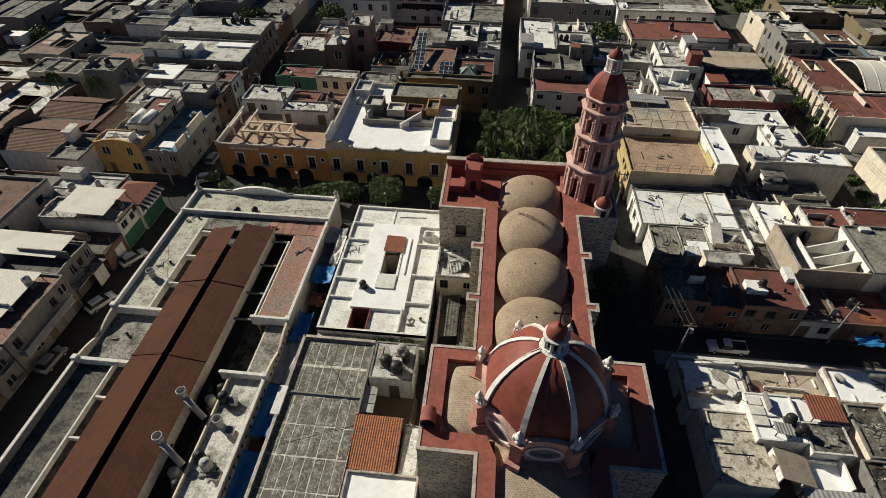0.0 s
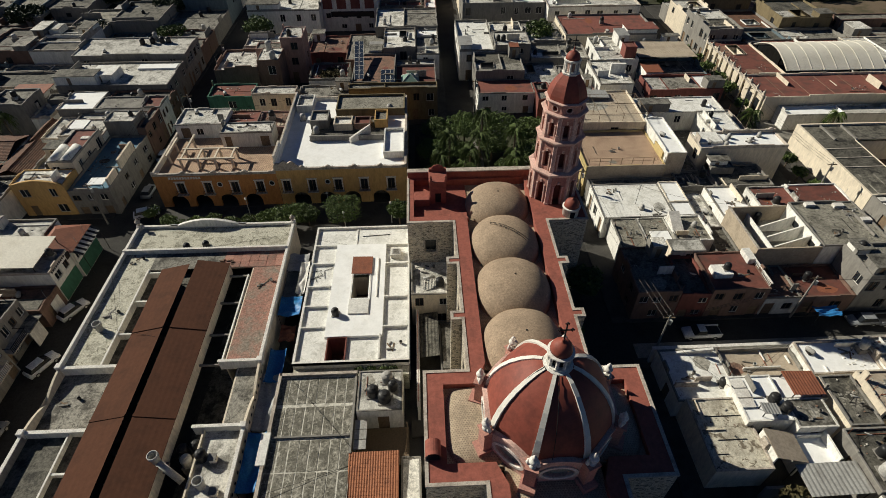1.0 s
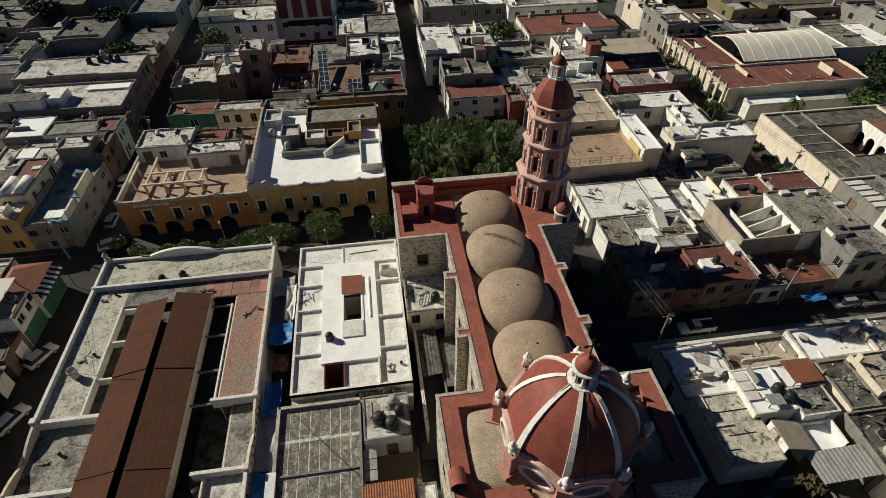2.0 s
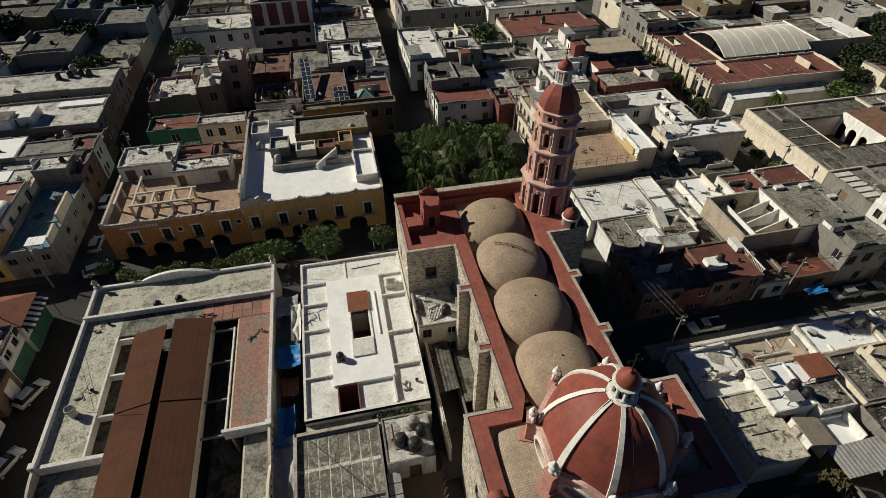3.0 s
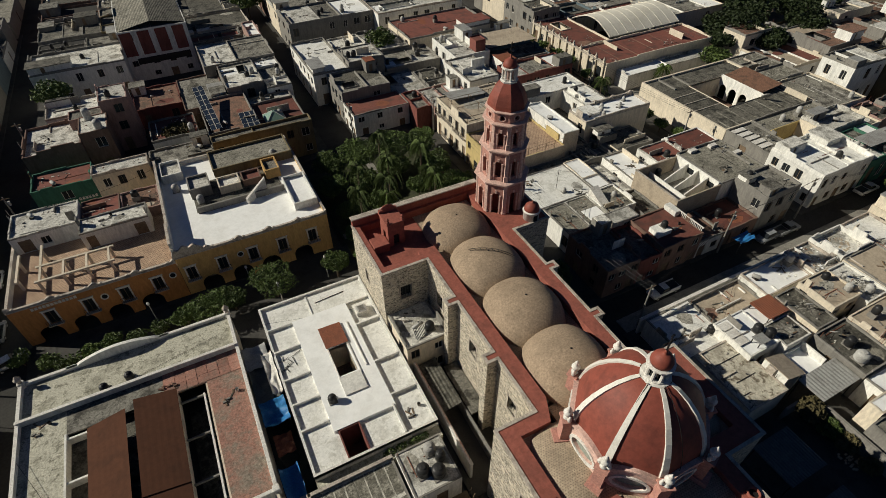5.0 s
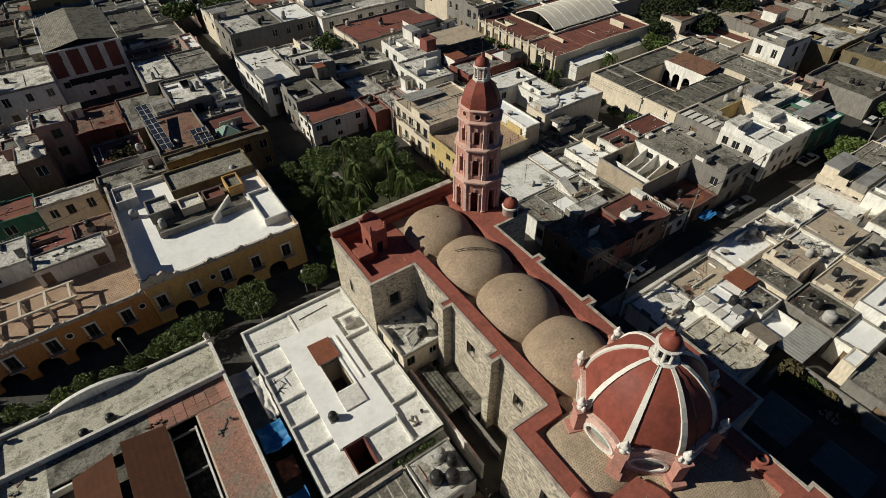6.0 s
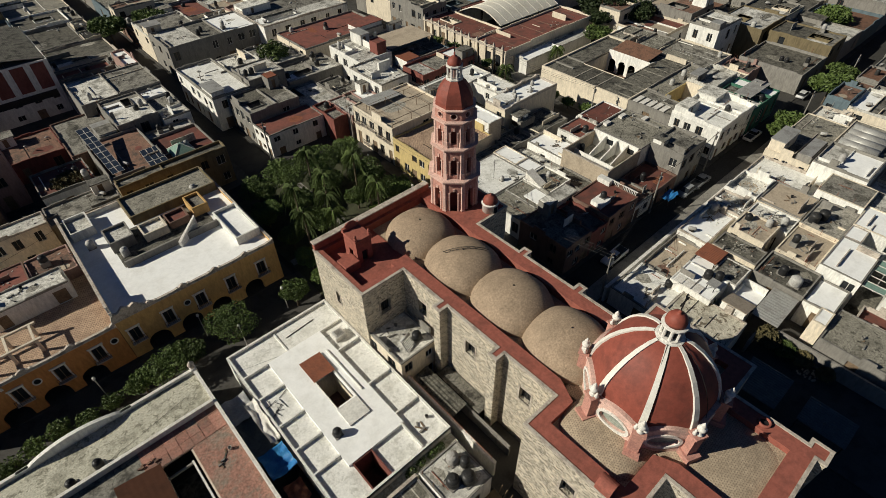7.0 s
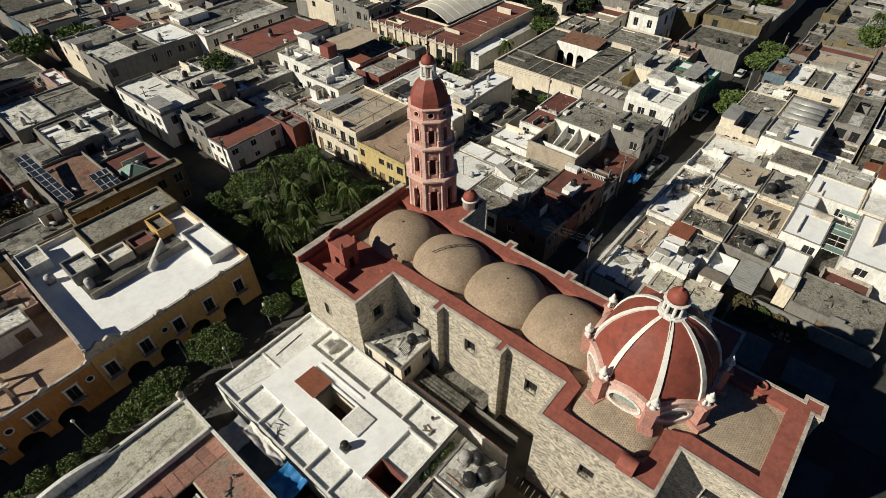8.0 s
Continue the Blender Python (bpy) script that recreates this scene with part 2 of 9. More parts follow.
    "dry_leaf": shade("dry_olive_leaves", (0.12, 0.10, 0.045), (0.06, 0.05, 0.025), scale=0.9, amount=0.8, vary=0.3),
    "grass": shade("grass", (0.062, 0.066, 0.036), (0.035, 0.034, 0.02), scale=0.3, amount=0.8),
    "solar": shade("solar_cells", (0.025, 0.035, 0.055), (0.04, 0.05, 0.07), rough=0.2, bump=0),
    "wood": shade("weathered_wood", (0.2, 0.14, 0.09), (0.1, 0.075, 0.05), scale=2),
    "roof_tile": shade("old_clay_tiles", (0.19, 0.10, 0.065), (0.09, 0.055, 0.04), scale=0.8, amount=0.8, vary=0.2, speck=0.5, speck_scale=2),
    "lean_tile": shade("orange_clay_tiles", (0.33, 0.135, 0.07), (0.2, 0.085, 0.05), scale=0.9, amount=0.5, vary=0.1, fine=4, grain=0.2, speck=0.25, speck_scale=2.5),
    "green_glass": shade("green_skylight_sheet", (0.22, 0.33, 0.27), (0.13, 0.2, 0.17), rough=0.35, bump=0),
}


def mixed(name, tones):
    """Small loose things of many colours, one tone for each piece."""
    m = bpy.data.materials.new(name)
    m.use_nodes = True
    n, l = m.node_tree.nodes, m.node_tree.links
    geo, ramp = n.new("ShaderNodeNewGeometry"), n.new("ShaderNodeValToRGB")
    ramp.color_ramp.interpolation = "CONSTANT"
    for k, c in enumerate(tones):
        e = ramp.color_ramp.elements[k] if k < 2 else ramp.color_ramp.elements.new(k / len(tones))
        e.position, e.color = k / len(tones), (*c, 1)
    l.new(geo.outputs["Random Per Island"], ramp.inputs["Fac"])
    l.new(ramp.outputs["Color"], n["Principled BSDF"].inputs["Base Color"])
    n["Principled BSDF"].inputs["Roughness"].default_value = 0.85
    return m


M["debris"] = mixed("loose_blocks_and_boards", ((0.5, 0.47, 0.41), (0.2, 0.19, 0.17), (0.2, 0.12, 0.085), (0.04, 0.04, 0.04), (0.18, 0.14, 0.1), (0.35, 0.32, 0.28), (0.09, 0.08, 0.07)))


def plaster(name, color, k=0.5):
    M[name] = shade(name + "_plaster", color, tuple(c * k for c in color), scale=1.1, amount=0.4, streak=0.3, vary=0.12, fine=3.5, grain=0.12, speck=0.13, speck_scale=2.2)


plaster("w_white", (0.78, 0.76, 0.7), 0.62)
plaster("w_cream", (0.68, 0.595, 0.465), 0.7)
plaster("w_yellow", (0.56, 0.35, 0.135), 0.68)
plaster("w_orange", (0.52, 0.235, 0.08), 0.65)
plaster("w_grey", (0.24, 0.225, 0.2))
plaster("w_pink", (0.36, 0.235, 0.2))
plaster("w_green", (0.05, 0.15, 0.1))
plaster("w_olive", (0.19, 0.15, 0.085))
plaster("w_red", (0.2, 0.07, 0.055))
plaster("w_blue", (0.12, 0.16, 0.18))
plaster("w_brick", (0.2, 0.125, 0.095))
plaster("w_sun", (0.52, 0.4, 0.18), 0.7)

# ---- building blocks ----


def part(name, bm, material, parent=None, label="", smooth=False):
    """One bmesh as one mesh object under a thing or a part."""
    if smooth:
        for f in bm.faces:
            f.smooth = True
    me = bpy.data.meshes.new(name)
    bm.to_mesh(me)
    bm.free()
    me.materials.append(M[material] if isinstance(material, str) else material)
    ob = new(name, me)
    if parent is not None:
        ob.parent = parent
        if parent.type == "EMPTY":
            ob.matrix_parent_inverse = Matrix.Translation(-parent.location)
    if label:
        ob["label"] = label
    return ob


def thing(name, at, label, category, group="", kind=""):
    ob = new(name)
    ob.empty_display_size = 0.3
    ob.location = at
    return tagged(ob, label, category, group, kind)


def box(bm, x0, y0, z0, x1, y1, z1, bevel=0.0):
    vs = [bm.verts.new((x, y, z)) for z in (z0, z1) for x, y in ((x0, y0), (x1, y0), (x1, y1), (x0, y1))]
    fs = [bm.faces.new([vs[i] for i in q]) for q in ((3, 2, 1, 0), (4, 5, 6, 7), (0, 1, 5, 4), (1, 2, 6, 5), (2, 3, 7, 6), (3, 0, 4, 7))]
    if bevel:
        es = {e for f in fs for e in f.edges}
        bmesh.ops.bevel(bm, geom=list(es), offset=bevel, segments=1, affect="EDGES")


def cbox(x0, y0, z0, x1, y1, z1, bevel=0.0):
    bm = bmesh.new()
    box(bm, x0, y0, z0, x1, y1, z1, bevel)
    return bm


def quad(bm, *ps):
    return bm.faces.new([bm.verts.new(p) for p in ps])


def lathe(bm, profile, n=16, at=(0, 0), turn=0.0, caps=True, sx=1.0, sy=1.0):
    """Turn a profile of (radius, height) round an upright axis."""
    rings = []
    for r, z in profile:
        rings.append([bm.verts.new((at[0] + sx * r * math.cos(radians(turn) + k * math.tau / n), at[1] + sy * r * math.sin(radians(turn) + k * math.tau / n), z)) for k in range(n)])
    for a, b in zip(rings, rings[1:]):
        for k in range(n):
            bm.faces.new((a[k], a[(k + 1) % n], b[(k + 1) % n], b[k]))
    if caps:
        bm.faces.new(rings[0][::-1])
        bm.faces.new(rings[-1])


def tube(bm, a, b, r, n=8):
    """A round bar from a to b."""
    a, b = Vector(a), Vector(b)
    q = (b - a).to_track_quat("Z", "Y").to_matrix()
    ring = [q @ Vector((r * math.cos(k * math.tau / n), r * math.sin(k * math.tau / n), 0)) for k in range(n)]
    lo, hi = [bm.verts.new(a + p) for p in ring], [bm.verts.new(b + p) for p in ring]
    for k in range(n):
        bm.faces.new((lo[k], lo[(k + 1) % n], hi[(k + 1) % n], hi[k]))
    bm.faces.new(lo[::-1])
    bm.faces.new(hi)


def rope(bm, pts, r, n=4):
    """One bent bar through all the points."""
    pts = [Vector(p) for p in pts]
    rings = []
    for i, p in enumerate(pts):
        d = (pts[min(i + 1, len(pts) - 1)] - pts[max(i - 1, 0)]).normalized()
        u = d.cross(Vector((0, 0, 1)))
        u = u.normalized() if u.length > 0.01 else Vector((1, 0, 0))
        w = u.cross(d)
        rings.append([bm.verts.new(p + u * r * math.cos(math.tau * k / n) + w * r * math.sin(math.tau * k / n)) for k in range(n)])
    for a, b in zip(rings, rings[1:]):
        for k in range(n):
            bm.faces.new((a[k], a[(k + 1) % n], b[(k + 1) % n], b[k]))
    bm.faces.new(rings[0][::-1])
    bm.faces.new(rings[-1])


def inset(poly, d):
    """A right-angled outline (counter-clockwise) moved inward by d."""
    out = []
    for i in range(len(poly)):
        p, a, b = Vector(poly[i]), Vector(poly[i - 1]), Vector(poly[(i + 1) % len(poly)])
        u, v = (p - a).normalized(), (b - p).normalized()
        out.append(tuple(p + Vector((-u.y, u.x)) * d + Vector((-v.y, v.x)) * d))
    return out


def ring_faces(bm, outer, inner, z0, z1):
    """A band between two outlines of as many corners: top, bottom and both sides."""
    k = len(outer)
    v = [[bm.verts.new((x, y, z)) for x, y in loop] for loop in (outer, inner) for z in (z0, z1)]
    for i in range(k):
        j = (i + 1) % k
        bm.faces.new((v[0][i], v[0][j], v[1][j], v[1][i]))
        bm.faces.new((v[3][i], v[3][j], v[2][j], v[2][i]))
        bm.faces.new((v[1][i], v[1][j], v[3][j], v[3][i]))
        bm.faces.new((v[2][i], v[2][j], v[0][j], v[0][i]))


def prism(bm, poly, z0, z1, top=True):
    lo, hi = [bm.verts.new((x, y, z0)) for x, y in poly], [bm.verts.new((x, y, z1)) for x, y in poly]
    for i in range(len(poly)):
        j = (i + 1) % len(poly)
        bm.faces.new((lo[i], lo[j], hi[j], hi[i]))
    if top:
        bm.faces.new(hi)
    bm.faces.new(lo[::-1])


def wall_side(bm, a, b, z0, z1, openings=(), depth=0.22):
    """The outer face of a wall from a to b (inside to the left), with real openings (u0, u1, v0, v1) and their reveals."""
    a, b = Vector(a), Vector(b)
    u = (b - a).normalized()
    inn = Vector((-u.y, u.x)) * depth
    width = (b - a).length

    def at(s, v, k=0):
        p = a + u * s + inn * k
        return (p.x, p.y, v)

    us = sorted({0, width, *[o[0] for o in openings], *[o[1] for o in openings]})
    vs = sorted({z0, z1, *[o[2] for o in openings], *[o[3] for o in openings]})
    for s0, s1 in zip(us, us[1:]):
        for v0, v1 in zip(vs, vs[1:]):
            if not any(o[0] <= s0 and s1 <= o[1] and o[2] <= v0 and v1 <= o[3] for o in openings):
                quad(bm, at(s0, v0), at(s1, v0), at(s1, v1), at(s0, v1))
    for s0, s1, v0, v1 in openings:
        quad(bm, at(s0, v0), at(s0, v0, 1), at(s1, v0, 1), at(s1, v0))
        quad(bm, at(s0, v1), at(s1, v1), at(s1, v1, 1), at(s0, v1, 1))
        quad(bm, at(s0, v0), at(s0, v1), at(s0, v1, 1), at(s0, v0, 1))
        quad(bm, at(s1, v0), at(s1, v0, 1), at(s1, v1, 1), at(s1, v1))


def oriented(bm, a, b, s0, s1, v0, v1, k0, k1):
    """A block on a wall from a to b: along it s0..s1, height v0..v1, from k0 to k1 outwards."""
    a, b = Vector(a), Vector(b)
    u = (b - a).normalized()
    o = Vector((u.y, -u.x))
    ps = [a + u * s + o * k for s, k in ((s0, k1), (s1, k1), (s1, k0), (s0, k0))]
    vs = [bm.verts.new((p.x, p.y, z)) for z in (v0, v1) for p in ps]
    for q in ((3, 2, 1, 0), (4, 5, 6, 7), (0, 1, 5, 4), (1, 2, 6, 5), (2, 3, 7, 6), (3, 0, 4, 7)):
        bm.faces.new([vs[i] for i in q])


def window_in(parent, a, b, o, frame_mat="trim", name="window", surround="", balcony=False, label="", simple=False):
    """Pane, frame bars and, where there is one, a proud surround or an iron balcony, in the opening o of the wall a to b."""
    s0, s1, v0, v1 = o
    bm = bmesh.new()
    t = 0.07
    if name == "door" or simple:
        oriented(bm, a, b, s0, s1, v0, v1, -0.22, -0.16)
        if name == "door":
            for q in ((s0, s0 + t, v0, v1), (s1 - t, s1, v0, v1), (s0 + t, s1 - t, v1 - t, v1), (s0 + t, s1 - t, (v0 + v1) / 2 - 0.04, (v0 + v1) / 2 + 0.04)):
                oriented(bm, a, b, *q, -0.16, -0.12)
        return part(name, bm, "wood" if name == "door" else "glass", parent, label)
    for q in ((s0, s0 + t, v0, v1), (s1 - t, s1, v0, v1), (s0 + t, s1 - t, v1 - t, v1), (s0 + t, s1 - t, v0, v0 + t), ((s0 + s1) / 2 - 0.03, (s0 + s1) / 2 + 0.03, v0 + t, v1 - t)):
        oriented(bm, a, b, *q, -0.2, -0.12)
    w = part(name, bm, frame_mat, parent, label)
    bm = bmesh.new()
    oriented(bm, a, b, s0, s1, v0, v1, -0.22, -0.18)
    part("pane", bm, "glass", w)
    if surround:
        bm = bmesh.new()
        e = 0.2
        for q in ((s0 - e, s0, v0, v1 + e), (s1, s1 + e, v0, v1 + e), (s0, s1, v1, v1 + e)):
            oriented(bm, a, b, *q, 0.0, 0.06)
        oriented(bm, a, b, s0 - e - 0.1, s1 + e + 0.1, v1 + e, v1 + e + 0.16, 0.0, 0.14)
        part("surround", bm, surround, w)
    if balcony:
        bm = bmesh.new()
        oriented(bm, a, b, s0 - 0.35, s1 + 0.35, v0 - 0.1, v0, 0.0, 0.55)
        part("balcony_slab", bm, "coping", w)
        bm = bmesh.new()
        comb = [(s0 - 0.35, v0 + 0.94), (s1 + 0.35, v0 + 0.94)]
        for k in range(8, -1, -1):
            s = s0 - 0.33 + k * (s1 - s0 + 0.66) / 8
            comb += [(s + 0.018, v0 + 0.88), (s + 0.018, v0), (s - 0.018, v0), (s - 0.018, v0 + 0.88)]
        pa, pb = Vector(a), Vector(b)
        u = (pb - pa).normalized()
        o2 = Vector((u.y, -u.x))
        near, far = [[bm.verts.new((*(pa + u * s + o2 * k), v)) for s, v in comb] for k in (0.53, 0.49)]
        bm.faces.new(near)
        bm.faces.new(far[::-1])
        for k in range(len(comb)):
            j = (k + 1) % len(comb)
            bm.faces.new((near[k], far[k], far[j], near[j]))
        part("balcony_railing", bm, "iron", w)
    return w


def sides(x0, y0, x1, y1):
    return {"s": ((x0, y0), (x1, y0)), "e": ((x1, y0), (x1, y1)), "n": ((x1, y1), (x0, y1)), "w": ((x0, y1), (x0, y0))}


def tank(x, y, z, r=0.55, h=1.3, color="tank_black", stand=0.12, simple=False):
    """A roof-top water tank with ribs, shoulder and lid, on a low plinth."""
    word = "black plastic" if color == "tank_black" else "pale grey"
    if simple and stand < 0.5:
        stand = 0.0
    ob = thing("water_tank", (x, y, z), "round " + word + " water tank on a roof", "water tank", "roof water tanks")
    bm = bmesh.new()
    prof = [(r * 0.97, z + stand), (r, z + stand + 0.08)]
    for k in range(4):
        zz = z + stand + 0.1 + k * (h - 0.5) / 4
        prof += [(r, zz), (r * 0.96, zz + 0.05), (r, zz + 0.1)]
    prof += [(r, z + stand + h - 0.36), (r * 0.8, z + stand + h - 0.14), (r * 0.45, z + stand + h - 0.05)]
    lathe(bm, prof, 14, (x, y))
    body = part("body", bm, color, ob, smooth=True)
    bm = bmesh.new()
    lathe(bm, [(r * 0.44, z + stand + h - 0.08), (r * 0.44, z + stand + h + 0.02), (r * 0.3, z + stand + h + 0.05)], 12, (x, y))
    if simple:
        bm.free()
    else:
        part("lid", bm, color, ob)
    if not simple or stand > 0.5:
        part("plinth", cbox(x - r, y - r, z, x + r, y + r, z + stand), "w_grey", ob)
    return ob


def leafy(bm, centre, radii, count, size, rng, flat=0.55):
    """Many small leaf clumps through a lumpy crown."""
    cx, cy, cz = centre
    for _ in range(count):
        while True:
            p = Vector((rng.uniform(-1, 1), rng.uniform(-1, 1), rng.uniform(-1, 1)))
            if 0.35 < p.length < 1:
                break
        lump = 0.8 + 0.35 * noise.noise(p * 2.2 + Vector((cx, cy, cz)))
        p = p.normalized() * (0.55 + 0.45 * p.length) * lump
        c = Vector((cx + p.x * radii[0], cy + p.y * radii[1], cz + p.z * radii[2]))
        d = Vector((rng.gauss(0, 1), rng.gauss(0, 1), rng.gauss(0, 1) * flat)).normalized()
        e = d.cross(Vector((rng.gauss(0, 1), rng.gauss(0, 1), rng.gauss(0, 1)))).normalized()
        s = size * rng.uniform(0.6, 1.35)
        g = d.cross(e) * s * 0.25
        quad(bm, c - d * s, c - e * s * 0.55 + g, c + d * s, c + e * s * 0.55 + g)


def tree(x, y, h, r, seed, leaf="leaf", label="", count=700, trunk=0.42, z=0.0, size=0.26, squash=0.75):
    rng = random.Random(seed)
    ob = thing("tree", (x, y, z), label or "leafy dark green street tree with a rounded crown", "tree", "trees")
    bm = bmesh.new()
    top = z + h * trunk
    lathe(bm, [(0.05 * h * 0.5 + 0.06, z), (0.04 * h * 0.5 + 0.04, z + (top - z) * 0.5), (0.035 * h * 0.5 + 0.03, top)], 8, (x, y))
    for k in range(5):
        an = k * 1.26 + rng.random()
        e = (x + math.cos(an) * r * 0.6, y + math.sin(an) * r * 0.6, top + (z + h - top) * rng.uniform(0.35, 0.7))
        tube(bm, (x, y, top - 0.2), e, 0.06, 5)
    part("trunk", bm, "bark", ob)
    bm = bmesh.new()
    zc = (top + z + h) / 2
    for k in range(5):
        an = k * 1.26 + rng.random()
        leafy(bm, (x + math.cos(an) * r * 0.42, y + math.sin(an) * r * 0.42, zc + rng.uniform(-0.2, 0.25) * (h - top + z) * 0.5), (r * 0.68, r * 0.68, (z + h - top) * 0.5 * squash), count // 5, size, rng)
    part("crown", bm, leaf, ob)
    return ob


def palm(x, y, h, seed, z=0.0, r=2.4):
    rng = random.Random(seed)
    ob = thing("palm_tree", (x, y, z), "tall palm with a shaggy crown of drooping fronds", "palm tree", "palms in the park")
    bm = bmesh.new()
    lathe(bm, [(0.26, z), (0.19, z + 0.6), (0.16, z + h * 0.6), (0.18, z + h)], 9, (x, y))
    part("trunk", bm, "bark", ob)
    bm = bmesh.new()
    for k in range(46):
        an = k * 2.4 + rng.random() * 0.6
        lift = rng.uniform(-1.5, 1.3)
        d = Vector((math.cos(an), math.sin(an), 0))
        side = Vector((-d.y, d.x, 0))
        length = r * rng.uniform(0.6, 1.2)
        twist = rng.uniform(-0.25, 0.25)
        pts = [Vector((x, y, z + h)) + (d + side * twist * s) * (length * s * (1 - 0.18 * s * s)) + Vector((0, 0, length * (lift * s - (1.1 + 0.35 * lift) * s * s * 1.15))) for s in (0, 0.2, 0.4, 0.6, 0.8, 1.0)]
        for i in range(5):
            for m in range(4):
                p = pts[i].lerp(pts[i + 1], m / 4)
                w = length * 0.2 * math.sin(math.pi * min(0.97, 0.12 + (i + m / 4) / 5.4)) * rng.uniform(0.6, 1.15)
                for sg in (-1, 1):
                    tip = p + side * sg * w * 0.75 + d * w * rng.uniform(0.2, 0.8) - Vector((0, 0, w * rng.uniform(0.5, 1.4)))
                    quad(bm, p, p + d * 0.1, tip + d * 0.05, tip)
    part("crown", bm, "palm", ob)
    return ob


RNG = random.Random(7)


def heap(x, y, z, r, seed, mat="clay", n=9):
    """A small heap of broken blocks left on a roof."""
    rng = random.Random(seed)
    ob = thing("rubble_heap", (x, y, z), "small heap of broken blocks on a roof", "rubble", kind="stuff")
    bm = bmesh.new()
    for _ in range(n):
        a, b, s = x + rng.uniform(-r, r), y + rng.uniform(-r, r), rng.uniform(0.1, 0.28)
        box(bm, a, b, z, a + s * 1.5, b + s, z + s * (rng.uniform(0.5, 1.2) if n < 10 else rng.uniform(0.1, 0.4)))
    part("blocks", bm, mat, ob)


def dish(x, y, z, r=0.5):
    """A satellite dish on a short mast."""
    ob = thing("satellite_dish", (x, y, z), "pale satellite dish on a short roof mast", "satellite dish", "roof clutter")
    bm = bmesh.new()
    tube(bm, (x, y, z), (x, y, z + 0.9), 0.035, 5)
    part("mast", bm, "iron", ob)
    bm = bmesh.new()
    lathe(bm, [(0.05, 0.0), (r * 0.6, 0.06), (r, 0.18), (r * 0.98, 0.2), (r * 0.58, 0.09), (0.05, 0.04)], 14)
    bmesh.ops.transform(bm, matrix=pose(x, y, z + 0.95, 50, 0, 150), verts=bm.verts)
    part("bowl", bm, "tank_grey", ob, smooth=True)


def gas_tank(x, y, z):
    ob = thing("gas_tank", (x, y, z), "short white gas tank lying on a roof cradle", "gas tank", "roof clutter")
    bm = bmesh.new()
    pr = [(0.02, -0.62), (0.2, -0.58), (0.3, -0.45), (0.3, 0.45), (0.2, 0.58), (0.02, 0.62)]
    lathe(bm, pr, 12)
    bmesh.ops.transform(bm, matrix=pose(x, y, z + 0.5, 90, 0, 30), verts=bm.verts)
    part("vessel", bm, "tank_grey", ob, smooth=True)
    part("cradle", cbox(x - 0.25, y - 0.4, z, x + 0.25, y + 0.4, z + 0.25), "iron", ob)


NEXT_ROOF = {"white": ("white", "chalk", "white"), "chalk": ("chalk", "grey", "white"), "grey": ("grey", "dark", "chalk"), "dark": ("dark", "grey", "dark"), "red": ("red", "red", "clay"), "clay": ("clay", "beige", "red"), "beige": ("beige", "chalk", "grey")}

PATCH = {"red": ("clay", "rust"), "clay": ("red", "beige"), "chalk": ("chalk", "grey", "screed"), "offwhite": ("chalk", "screed"), "beige": ("clay", "screed"), "grey": ("dark", "screed", "gravel")}


